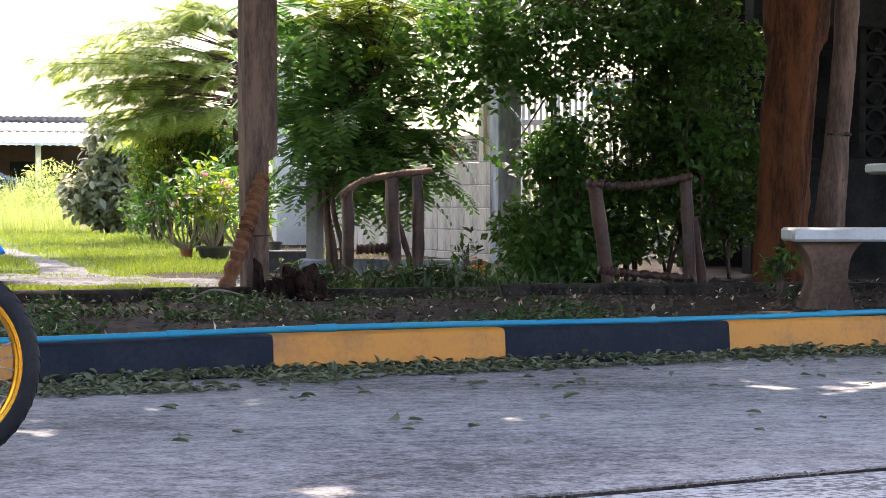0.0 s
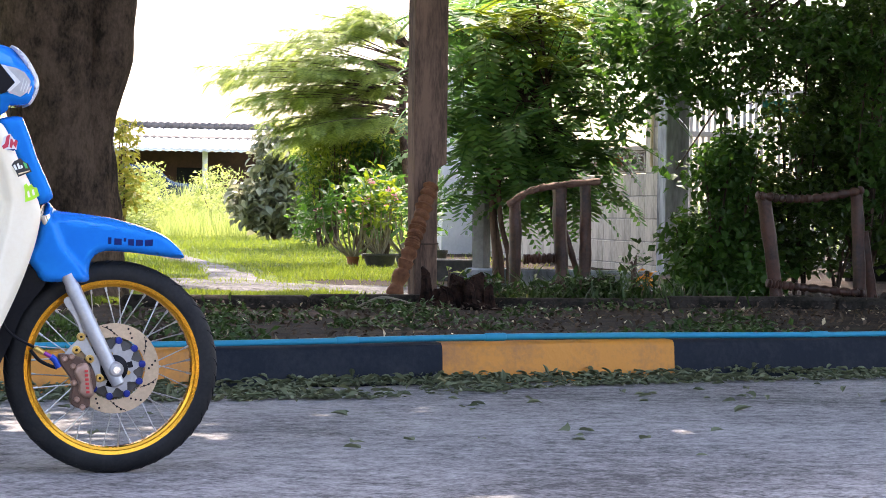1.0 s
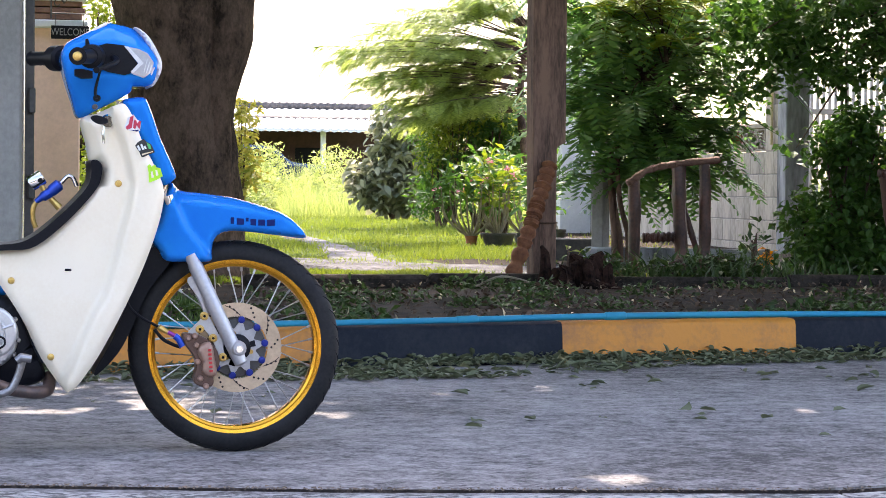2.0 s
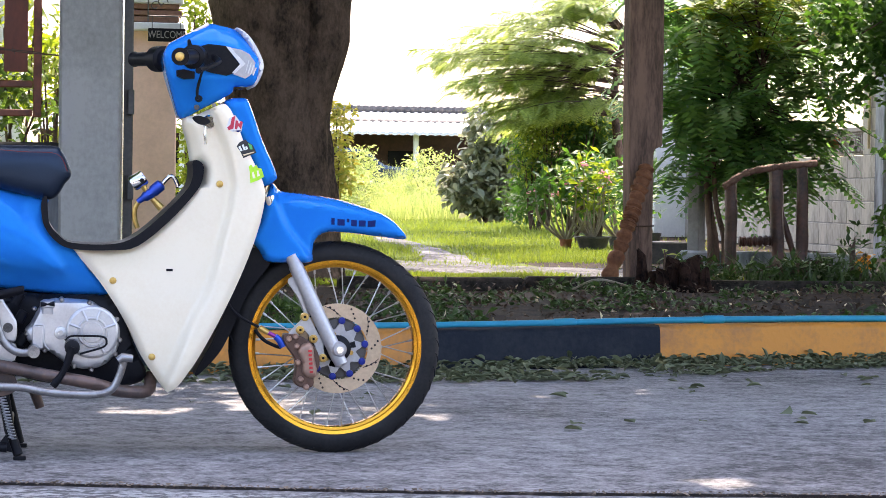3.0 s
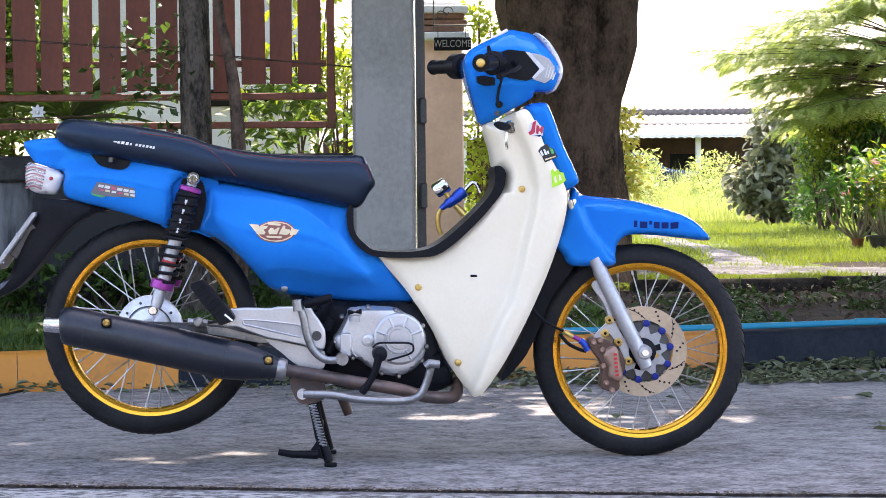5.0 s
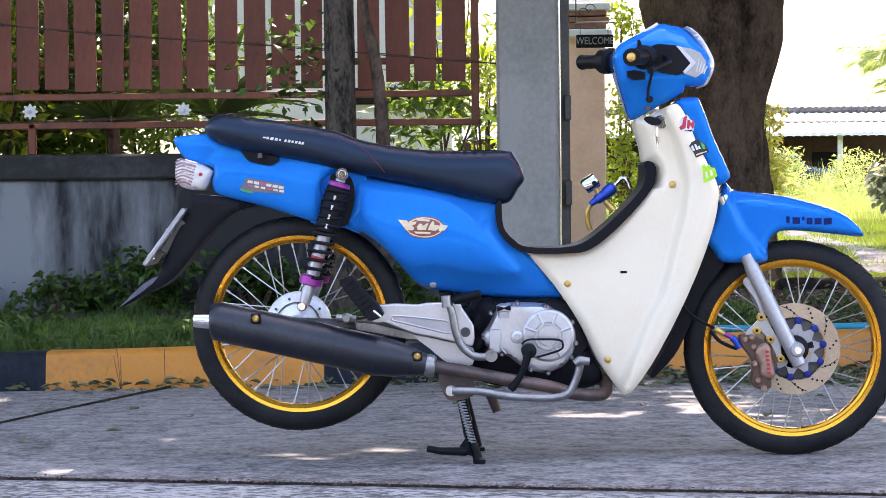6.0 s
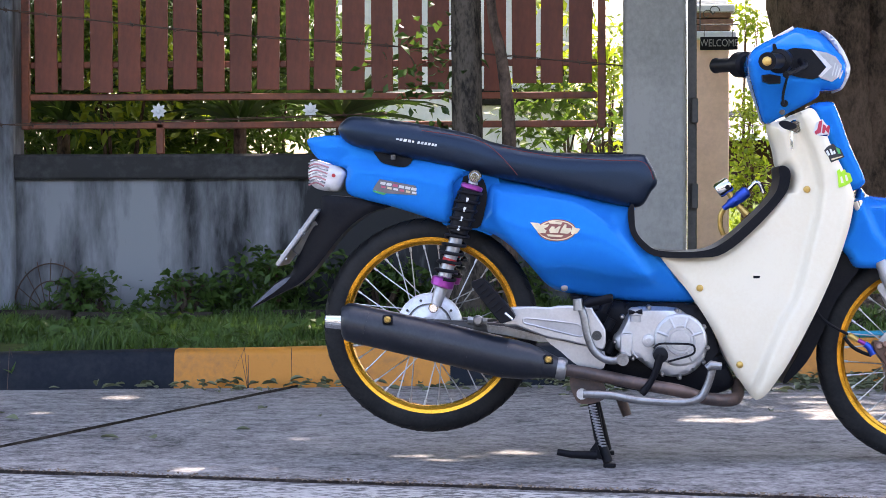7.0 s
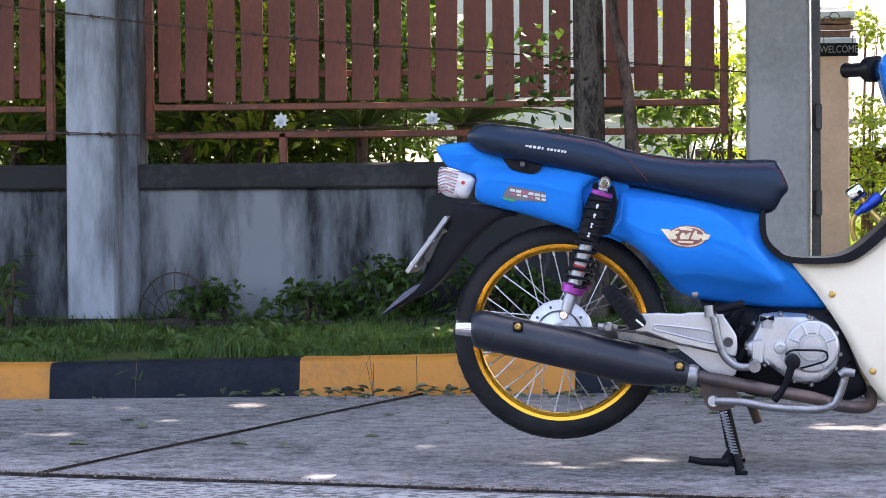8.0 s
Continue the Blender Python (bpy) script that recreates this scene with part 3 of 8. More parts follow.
        e = [p + Vector((rng.uniform(-1, 1), rng.uniform(-1, 1), rng.uniform(-0.2, 0.9))) * r * 1.4 for _ in range(4)]
        s.add(e, [(0, 1, 2), (0, 3, 1), (0, 2, 3), (1, 3, 2)])
    tagged(link("joint_grit", s, GRIT, smooth=0), "dark grit and crumbs along the road joint", "grit", kind="stuff")


build_road()


def build_kerb():
    kerb = thing("kerb", "kerb stones painted alternately black and orange", "kerb", kind="structure")
    cuts = [-6.3, -5.3, -4.4, -3.6, -2.75, -1.89, -1.04, -0.09, 0.9, 1.9, 2.845, 3.88, 5.0, 6.0, 7.0, 8.0, 9.0, 10.0, 11.0]
    for i in range(len(cuts) - 1):
        a, b = cuts[i] + 0.0005, cuts[i + 1] - 0.0005
        s = Shape()
        v, f = [], []
        n = 13
        for k in range(n):
            x = a + (b - a) * k / (n - 1)
            h = kerb_h(x)
            prof = [(0.0, -0.06), (0.022, h - 0.022), (0.03, h - 0.008), (0.046, h), (0.14, h), (0.15, h - 0.01), (0.15, -0.06)]
            for o, z in prof:
                v.append((x, kerb_y(x) + o + 0.003 * noise.noise((x * 7, z * 30, 2)), z + (0.003 * noise.noise((x * 5, o * 20, 7)) if z > 0 else 0)))
        m = len(prof)
        for k in range(n - 1):
            for j in range(m - 1):
                f.append((k * m + j, (k + 1) * m + j, (k + 1) * m + j + 1, k * m + j + 1))
        f += [tuple(range(m)), tuple(range((n - 1) * m, n * m))[::-1]]
        s.add(v, f)
        orange = (i % 2 == 0)
        part("kerb_stone", s, K_ORANGE if orange else K_BLACK, kerb, "orange kerb stone with scuffed paint" if orange else "black kerb stone", smooth=35)


build_kerb()


def build_pipe():
    pipe = thing("water_pipe", "blue plastic water pipe lying along the kerb top", "pipe")

    def at(x):
        return Vector((x, kerb_y(x) + 0.125 + 0.02 * math.sin(x * 1.1), kerb_h(x) + 0.013 + 0.004 * math.sin(x * 2.3)))
    s = Shape()
    s.tube([at(1.15 + 0.2 * i) for i in range(46)], 0.0125, 10)
    part("pipe_run", s, PIPE_BLUE, pipe)
    for x in (2.47, 3.1, 4.62, 5.6):
        c = Shape()
        c.tube([at(x - 0.045), at(x - 0.04), at(x + 0.04), at(x + 0.045)], [0.0135, 0.0165, 0.0165, 0.0135], 12)
        part("pipe_coupling", c, PIPE_BLUE, pipe, "blue pipe coupling")


build_pipe()

s = Shape()
for i in range(6):
    s.box((2.0 + 1.0 * i + 0.5, 6.46 + 0.02 * (i % 2), 0.135 + 0.008 * math.sin(i * 2.3)), (0.99, 0.13, 0.13), 0.02)
tagged(link("border", s, EARTH_STONE), "low dirt-covered border behind the soil strip", "border", kind="structure")


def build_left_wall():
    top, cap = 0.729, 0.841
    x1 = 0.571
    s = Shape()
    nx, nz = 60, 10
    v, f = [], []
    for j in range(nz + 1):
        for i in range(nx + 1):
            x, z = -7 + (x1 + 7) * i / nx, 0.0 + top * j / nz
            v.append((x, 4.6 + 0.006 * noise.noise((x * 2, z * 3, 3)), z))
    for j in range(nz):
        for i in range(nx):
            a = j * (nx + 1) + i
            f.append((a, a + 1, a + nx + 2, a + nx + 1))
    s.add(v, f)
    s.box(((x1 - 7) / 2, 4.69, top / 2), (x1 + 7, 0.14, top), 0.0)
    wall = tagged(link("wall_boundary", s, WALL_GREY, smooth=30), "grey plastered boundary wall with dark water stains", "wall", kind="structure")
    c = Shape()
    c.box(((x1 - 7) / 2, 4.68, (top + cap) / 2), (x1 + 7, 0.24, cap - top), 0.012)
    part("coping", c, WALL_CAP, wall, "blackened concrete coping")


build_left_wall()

s = Shape()
for i in range(7):
    s.box((-4.6 + 0.62 * i, 4.27 + 0.008 * math.sin(i * 2.1), 0.062 + 0.006 * math.sin(i * 3.3)), (0.6, 0.09, 0.2), 0.015)
tagged(link("wall_edging", s, EARTH_STONE), "low dirt-covered edging stones before the stained wall", "edging", kind="structure")

# square pillar of the boundary wall
s = Shape()
pa, pb = -2.428, -2.204
s.box(((pa + pb) / 2, 4.52, 1.2), (pb - pa, 0.22, 2.4), 0.012)
s.box(((pa + pb) / 2 + 0.05, 4.65, 1.2), (pb - pa + 0.03, 0.23, 2.4), 0.012)
tagged(link("fence_pillar", s, PILLAR), "pale concrete fence pillar streaked with dark stains", "pillar", kind="structure")

# tall gate column with a steel edge
col = thing("gate_column", "tall plain grey concrete gate column", "column", kind="structure")
s = Shape()
ca, cb = 0.549, 0.811
s.box(((ca + cb) / 2, 4.55, 1.5), (cb - ca, 0.3, 3.0), 0.012)
part("column_shaft", s, CONC, col)
s = Shape()
s.box((cb + 0.03, 4.6, 1.4), (0.052, 0.1, 2.6), 0.006)
part("gate_stile", s, DARK_STEEL, col, "dark steel gate stile")
# bright rod added for the light along the column's right edge
s = Shape()
s.tube([(cb + 0.004, 4.43, 0.1), (cb + 0.004, 4.43, 2.7)], 0.009, 10)
part("lit_edge", s, CHROME, col, "bright rod standing for the column's lit edge")
for z in (0.65, 1.02):
    s = Shape()
    s.box((cb + 0.045, 4.53, z), (0.03, 0.04, 0.11), 0.005)
    part("hinge", s, DARK_STEEL, col)


def fence_panel(x0, x1, left_open=False):
    """A steel frame with upright slats."""
    y = 4.69
    p = thing("slat_fence", "red-brown slat fence in a steel frame on the wall", "fence", (x0, y, 0), group="slat fences")
    w = x1 - x0
    lo, hi, mid, top = 0.97, 1.096, 1.241, 1.95

    def bar(c, size, name="rail"):
        q = Shape()
        q.box(c, size, 0.004)
        part(name, q, STEEL_RED, p, "rusting red steel bar")
    for x in (0.02, w - 0.02):
        bar((x, 0, (lo + top) / 2), (0.036, 0.036, top - lo + 0.036), "stile")
    for z in (lo, hi):
        bar((w / 2, 0, z), (w - 0.08, 0.034, 0.03))
    for z in (mid, top):
        bar((w / 2, 0.012, z), (w - 0.08, 0.02, 0.03))
    foot = 0.853
    for x in (0.24 * w, 0.72 * w):
        bar((x, 0, (lo + foot) / 2), (0.035, 0.034, lo - foot + 0.02), "foot")
    n = round((w - 0.1) / 0.1235)
    rng = random.Random(int(x0 * 10))
    s = Shape()
    s.box((0, 0, 0), (0.1, 0.012, 1.0), 0.002)
    mesh = link("slat", s, SLAT, p)
    for i in range(n):
        o = mesh if i == 0 else new("slat", mesh.data)
        o.parent = p
        z0 = hi + 0.02 + 0.014 * rng.random() + (0.02 if i > n - 4 else 0)
        zt = top + 0.12 * rng.random()
        o.matrix_basis = (Matrix.Translation((0.05 + (w - 0.1) * (i + 0.5) / n, -0.012, (z0 + zt) / 2)) @ pose(0, 0, 0, 0, rng.gauss(0, 0.35), rng.gauss(0, 1))
                          @ Matrix.Diagonal((1 + rng.gauss(0, 0.04), 1, zt - z0, 1)))
    return p, w, lo, hi


fp, fw, flo, fhi = fence_panel(-2.133, 0.476)
fence_panel(-2.133 - 3.05, -2.55)
for xx in (-1.509, -0.831):
    s = Shape()
    out = []
    for k in range(32):
        a = 2 * math.pi * k / 32
        r = 0.029 + 0.007 * math.cos(8 * a)
        out.append((r * math.cos(a), r * math.sin(a)))
    s.plate(out, -0.006, 0.006)
    s.lathe([(0.0, -0.012), (0.008, -0.011), (0.012, -0.006)], 12)
    tagged(link("star_ornament", s, WHITE_PAINT, at=Matrix.Translation((xx, 4.655, (flo + fhi) / 2))), "small white flower-shaped fence ornament", "ornament", group="star ornaments")


def barbed_wire(points, label):
    w = thing("barbed_wire", label, "wire", group="barbed wires")
    line = curve(points, 12)
    a, b = Shape(), []
    for k in range(2):
        a.tube([p + Vector((0, 0.0035 * math.cos(i * 0.9 + k * math.pi), 0.0035 * math.sin(i * 0.9 + k * math.pi))) for i, p in enumerate(line)], 0.0024, 5)
    part("strand", a, RUST, w)
    d = Shape()
    for i in range(3, len(line) - 2, 3):
        p = line[i]
        for k in range(2):
            u = Vector((0.3 * (-1) ** k, 0.5, 1 if k else -0.6)).normalized() * 0.016
            d.tube([p - u, p + u], 0.0017, 4)
        d.tube([p - Vector((0.008, 0, 0)), p + Vector((0.008, 0, 0))], 0.0058, 6)
    tagged(part("barbing", d, RUST, w), kind="stuff")


barbed_wire([(-3.992, 4.36, 1.685), (-2.704, 4.36, 1.539), (-1.952, 4.38, 1.443), (-1.215, 4.45, 1.363), (-0.478, 4.5, 1.307), (0.546, 4.45, 1.211)], "rusty barbed wire sagging in front of the fence")
barbed_wire([(-4.013, 4.39, 1.02), (-2.413, 4.39, 0.977), (-2.155, 4.39, 0.967), (-1.476, 4.5, 0.981), (-0.487, 4.6, 1.016)], "rusty barbed wire tied round the pillar")

# arched wire guard against the wall
s = Shape()
gx, gz = -1.977, 0.16
for k in range(9):
    a = math.pi * k / 8
    s.tube([(gx + 0.03 * math.cos(a), 4.52, gz), (gx + 0.165 * math.cos(a), 4.57, gz + 0.2 * math.sin(a) + 0.02)], 0.0022, 5)
for r in (0.165, 0.1):
    s.tube([(gx + r * math.cos(math.pi * k / 20), 4.565, gz + 1.2 * r * math.sin(math.pi * k / 20)) for k in range(21)], 0.003, 6)
tagged(link("wire_guard", s, RUST), "rusty arched wire guard leaning on the wall", "wire guard")

# peach gate pillar with a capital
gp = thing("gate_pillar", "peach gate pillar with a brown brick capital", "pillar", kind="structure")
ga, gb = 0.953, 1.453
gw, gxm = gb - ga, (ga + gb) / 2
zc0, zc1 = 1.82, 2.014
s = Shape()
s.box((gxm, 12.2, zc0 / 2), (gw, 0.43, zc0), 0.012)
part("pillar_shaft", s, TERRA, gp)
s = Shape()
s.box((gxm, 12.17, zc0 + 0.02), (gw + 0.1, 0.53, 0.06), 0.01)
part("pillar_ledge", s, WHITE_PAINT, gp)
s = Shape()
for k in range(3):
    h = (zc1 - zc0 - 0.05) / 3
    s.box((gxm, 12.17, zc0 + 0.05 + h * (k + 0.5)), (gw + 0.02 + 0.04 * (k % 2), 0.48, h - 0.008), 0.006)
part("capital", s, BRICK, gp, "brown brick capital")
s = Shape()
s.box((gxm, 12.17, zc1 + 0.025), (gw + 0.08, 0.53, 0.06), 0.01)
s.box((gxm, 12.17, zc1 + 0.075), (gw - 0.02, 0.34, 0.05), 0.02)
part("pillar_cap", s, WHITE_PAINT, gp, "stepped white cap")


def welcome_sign():
    x0, x1 = 1.229, 1.505
    z0, z1 = 1.723, 1.82
    sign = thing("hanging_sign", "black hanging sign with pale welcome lettering", "sign")
    a = Shape()
    a.box(((x0 + x1) / 2, 11.8, (z0 + z1) / 2), (x1 - x0, 0.02, z1 - z0), 0.004)
    part("board", a, BLACK_PL, sign)
    cu = bpy.data.curves.new("lettering", "FONT")
    cu.body, cu.size, cu.extrude, cu.align_x, cu.align_y = "WELCOME", (z1 - z0) * 0.78, 0.002, "CENTER", "CENTER"
    t = new("lettering", cu)
    cu.materials.append(LETTER)
    t.parent = sign
    t.matrix_basis = Matrix.Translation(((x0 + x1) / 2, 11.785, (z0 + z1) / 2)) @ pose(0, 0, 0, 90) @ Matrix.Diagonal((0.76, 1, 1, 1))
    b = Shape()
    for x in (x0 + 0.03, x1 - 0.04):
        b.tube([(x, 11.8, z1), (x, 11.8, z1 + 0.09)], 0.003, 5)
    b.tube([(x0, 11.8, z1 + 0.09), (x1, 11.8, z1 + 0.09)], 0.005, 6)
    for k in range(2):
        c = Vector((x0 + 0.05 + 0.05 * k, 11.8, z1 + 0.16 + 0.03 * k))
        b.tube([c + Vector((math.cos(t_) * (0.045 - 0.006 * t_), 0, math.sin(t_) * (0.045 - 0.006 * t_))) for t_ in [0.4 * q for q in range(16)]], 0.004, 5)
    b.tube([(x0, 11.8, z1 + 0.05), (x0, 11.8, z1 + 0.33)], 0.006, 6)
    part("bracket", b, DARK_STEEL, sign, "scrolled wrought iron bracket")


welcome_sign()


WALL_TURN = pose(7.09, 12.22, 0, 0, 0, -1.2)  # near end of the block wall, which runs back from the road


def on_block_wall(u, out, z):
    """A place u metres along the block wall, so far proud of its face."""
    return WALL_TURN @ Vector((-out, u, z))


def block_wall():
    """The painted block wall that runs back from the road, with a row of pierced blocks on top."""
    w = thing("wall_block", "whitewashed block wall with grey weathering", "wall", kind="structure")
    w.matrix_basis = WALL_TURN
    length, bw, bh, z1 = 6.4, 0.385, 0.19, 0.99
    a = Shape()
    a.box((0.075, 0.26 + length / 2, z1 / 2 - 0.03), (0.13, length - 0.02, z1 + 0.05), 0.0)
    a.box((0.075, 0.26 + bw / 2, 1.75), (0.13, bw - 0.03, 1.6), 0.0)
    part("mortar_bed", a, MORTAR, w, "grey mortar")
    s = Shape()
    s.box((0, 0, 0), (0.05, bw - 0.008, bh - 0.008), 0.004)
    first = None
    rng = random.Random(9)
    spots = [(i, j) for j in range(5) for i in range(int(length / bw))] + [(0, -k) for k in range(1, 9)]
    for i, j in spots:
        ob = part("block", s, BLOCK, w) if first is None else new("block", first.data)
        first = first or ob
        ob.parent = w
        ob.location = (0.03 + 0.004 * rng.random(), 0.26 + bw * (i + 0.5), z1 - bh * (j + 0.5))
    # pierced blocks: a square rim with a ring between four petals
    q = Shape()
    o, hh = 0.37, 0.185
    for sx in (-1, 1):
        q.box((0.05, sx * o * 0.47, 0), (0.09, 0.02, hh), 0.002)
        q.box((0.05, 0, sx * hh * 0.46), (0.09, o, 0.014), 0.002)
        ring = Shape().lathe([(0.052, -0.04), (0.068, -0.04), (0.068, 0.04), (0.052, 0.04)], 16, close=True)
        q.add([(b + 0.05, a * 1.0 + sx * 0.09, c) for a, b, c in ring.v], ring.f)
    q.box((0.05, 0, 0), (0.09, 0.02, hh), 0.002)
    first = None
    for i in range(1, 16):
        ob = part("pierced_block", q, BLOCK, w, "pierced ventilation block") if first is None else new("pierced_block", first.data)
        first = first or ob
        ob.parent = w
        ob.location = (0.0, 0.26 + bw * (i + 0.5), z1 + hh / 2 + 0.004)
    c = Shape()
    c.box((0.06, 0.26 + bw * 8.5, z1 + hh + 0.028), (0.13, bw * 15, 0.04), 0.004)
    part("wall_cap", c, BLOCK, w, "plain top course")
    c = Shape()
    c.tube([(-0.014, 0.42, z1 + 0.05), (-0.014, 0.42, 2.5)], 0.014, 8)
    part("conduit", c, STK_CREAM, w, "cream conduit pipe")
    e = Shape()
    e.box((0.08, 0.14, 1.2), (0.2, 0.22, 2.6), 0.01)
    part("end_post", e, PILLAR, w, "grey plastered end post")


block_wall()


def hanging_pot(u, z):
    t = thing("hanging_pot", "small clay pot hung on the block wall", "flower pot", on_block_wall(u, 0.09, z), group="hanging pots")
    v = Shape().lathe([(0.0, 0.0), (0.045, 0.0), (0.062, 0.085), (0.07, 0.085), (0.07, 0.1), (0.058, 0.1), (0.05, 0.02), (0, 0.02)], 20)
    p = Shape()
    p.add([(a, c, b) for a, b, c in v.v], v.f)
    part("pot", p, CLAY, t)
    h = Shape()
    h.tube([(0.0, -0.06, 0.095), (0.07, 0.0, 0.24), (0.0, 0.06, 0.095)], 0.003, 5)
    part("wire_hanger", h, RUST, t)


hanging_pot(1.14, 1.4)
hanging_pot(1.14, 1.05)

s = Shape()
nn = 8
vv = [(7.877 + 0.4 * i / nn, 12.2 + 0.03 * math.sin(i * 1.7), 1.46 + 0.14 * j + 0.02 * math.sin(i * 2.1) * j) for j in range(2) for i in range(nn + 1)]
s.add(vv, [(i, i + 1, nn + 2 + i, nn + 1 + i) for i in range(nn)])
s.add([(a, b + 0.006, c) for a, b, c in vv], [(i, nn + 1 + i, nn + 2 + i, i + 1) for i in range(nn)])
tagged(link("shade_cloth", s, mat("teal_cloth", (0.03, 0.30, 0.24), 0.8)), "scrap of teal shade cloth behind the tree", "cloth")

# white plastered gate wall beyond the block wall
s = Shape()
s.box((7.13, 18.9, 1.0), (0.46, 0.2, 2.2), 0.01)
tagged(link("wall_white", s, WHITE_PAINT), "bright white plastered wall end", "wall", kind="structure")


def white_gate():
    g = thing("white_gate", "white steel bar gate in front of a house", "gate")
    x0, x1, y = 7.638, 9.486, 13.5
    z0, z1 = 0.968, 1.729
    n = 35
    foot = ground_z(7, 13.5) + 0.03
    q = Shape()
    q.box((0, 0, 0), (0.028, 0.02, z1 - foot), 0.003)
    first = None
    for i in range(n):
        ob = part("bar", q, WHITE_PAINT, g) if first is None else new("bar", first.data)
        first = first or ob
        ob.parent = g
        ob.location = (x0 + (x1 - x0) * i / (n - 1), y, (foot + z1) / 2)
    for z in (z0, (z0 + z1) / 2, z1, foot + 0.03):
        r = Shape()
        r.box(((x0 + x1) / 2, y, z), (x1 - x0 + 0.06, 0.04, 0.05), 0.004)
        part("rail", r, WHITE_PAINT, g)


white_gate()


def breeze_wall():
    """Pierced wall behind the trees, its shade put into a near-black colour."""
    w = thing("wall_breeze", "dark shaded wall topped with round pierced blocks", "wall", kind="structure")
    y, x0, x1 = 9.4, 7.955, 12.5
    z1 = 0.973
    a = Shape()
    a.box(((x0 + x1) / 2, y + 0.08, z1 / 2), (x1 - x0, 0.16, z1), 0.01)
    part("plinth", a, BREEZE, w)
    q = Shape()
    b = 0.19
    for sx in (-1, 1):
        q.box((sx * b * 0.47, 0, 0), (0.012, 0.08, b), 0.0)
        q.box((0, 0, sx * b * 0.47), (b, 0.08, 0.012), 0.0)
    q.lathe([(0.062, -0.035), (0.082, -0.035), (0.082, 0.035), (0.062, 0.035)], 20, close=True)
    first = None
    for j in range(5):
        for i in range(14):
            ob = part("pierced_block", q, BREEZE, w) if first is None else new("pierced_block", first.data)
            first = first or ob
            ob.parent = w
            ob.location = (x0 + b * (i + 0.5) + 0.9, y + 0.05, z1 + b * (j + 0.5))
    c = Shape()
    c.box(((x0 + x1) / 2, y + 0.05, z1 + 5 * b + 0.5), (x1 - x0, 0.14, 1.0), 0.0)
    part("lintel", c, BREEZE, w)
    # dark sheet added behind, so no bright sky shows between the trees
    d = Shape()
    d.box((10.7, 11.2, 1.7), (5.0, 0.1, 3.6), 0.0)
    part("back_wall", d, BREEZE, w, "dark sheet added to close bright gaps behind the pierced blocks")


breeze_wall()


def shed():
    """The long low shed across the lawn."""
    h = thing("shed", "long low shed with a white corrugated roof", "shed")
    y = 70.0
    x0, x1 = 9.239 - 9, 15.737
    ze, zr = 2.46, 3.306
    a = Shape()
    v, f = [], []
    n = int((x1 - x0) / 0.13)
    for i in range(n + 1):
        x = x0 + (x1 - x0) * i / n
        o = 0.05 * (i % 2)
        v += [(x, y - 0.8, ze + o), (x, y + 6, zr + o), (x, y - 0.8, ze + o - 0.09), (x, y + 6, zr + o - 0.09)]
    for i in range(n):
        a0, b0 = i * 4, i * 4 + 4
        f += [(a0, b0, b0 + 1, a0 + 1), (a0 + 2, a0 + 3, b0 + 3, b0 + 2), (a0, a0 + 2, b0 + 2, b0)]
    a.add(v, f)
    part("roof", a, ROOF, h, "white corrugated sheet roof", smooth=0)
    r = Shape()
    nr = int((x1 - x0) / 0.12)
    r.tube([(x0 + 0.12 * i, y + 6, zr + 0.12) for i in range(nr)], [0.11 + 0.05 * (i % 2) for i in range(nr)], 8)
    w = Shape()
    w.tube([(x0 + 0.12 * i, y + 2.6, (zr + ze) / 2 + 0.03) for i in range(nr)], [0.05 + 0.03 * (i % 2) for i in range(nr)], 6)
    part("roof_lap", w, DARK_STEEL, h, "dark lap between the roof sheets")
    part("ridge", r, DARK_STEEL, h, "dark ridge tiles")
    b = Shape()
    b.box(((x0 + x1) / 2, y + 4, ze / 2 - 0.2), (x1 - x0, 0.2, ze + 0.5), 0.0)
    part("back_wall", b, SHED, h, "dark red shed wall")
    for i in range(6):
        c = Shape()
        c.box((x0 + 2 + i * (x1 - x0 - 3) / 5, y, ze / 2), (0.16, 0.16, ze), 0.01)
        part("post", c, WHITE_PAINT, h)
    # black sheets on the wall stand for the shade inside doorways
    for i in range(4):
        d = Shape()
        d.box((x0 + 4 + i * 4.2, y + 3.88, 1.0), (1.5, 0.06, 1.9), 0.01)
        part("opening_shade", d, BLACK_PL, h, "black sheet for the shade inside a doorway")


shed()


def parked_car():
    """A dark saloon under the shed, its front half in view."""
    c = thing("parked_car", "dark blue saloon parked beside the shed", "car", (8.923, 62, ground_z(2, 62)))
    body = [(-2.1, 0.45), (-2.15, 0.8), (-1.5, 0.95), (-0.9, 1.4), (0.5, 1.42), (1.1, 1.0), (2.0, 0.88), (2.1, 0.5), (1.9, 0.3), (-1.9, 0.3)]
    part("body", shell([(p.x, p.y) for p in curve([(a, b, 0) for a, b in body], 4, True)], rounded(0.85, 0.2, 0.5), 0.12), mat("car_paint", (0.03, 0.05, 0.085), 0.8, coat=0.0, bump=0, spec=0.0), c)
    g = [(-0.8, 1.0), (-0.6, 1.3), (0.4, 1.32), (0.9, 1.02)]
    q = Shape()
    q.plate(g, -0.87, 0.87)
    part("window", q, BLACK_PL, c, "dark side window")
    for x in (-1.3, 1.3):
        q = Shape()
        q.lathe([(0.0, -0.9), (0.3, -0.9), (0.32, -0.8), (0.32, 0.8), (0.3, 0.9), (0, 0.9)], 24, (x, 0, 0.32))
        part("wheel", q, TYRE, c)


parked_car()

# unseen plain wall added behind the viewer to darken low reflections
s = Shape()
s.box((0, -26, 2.1), (90, 0.3, 4.3), 0.0)
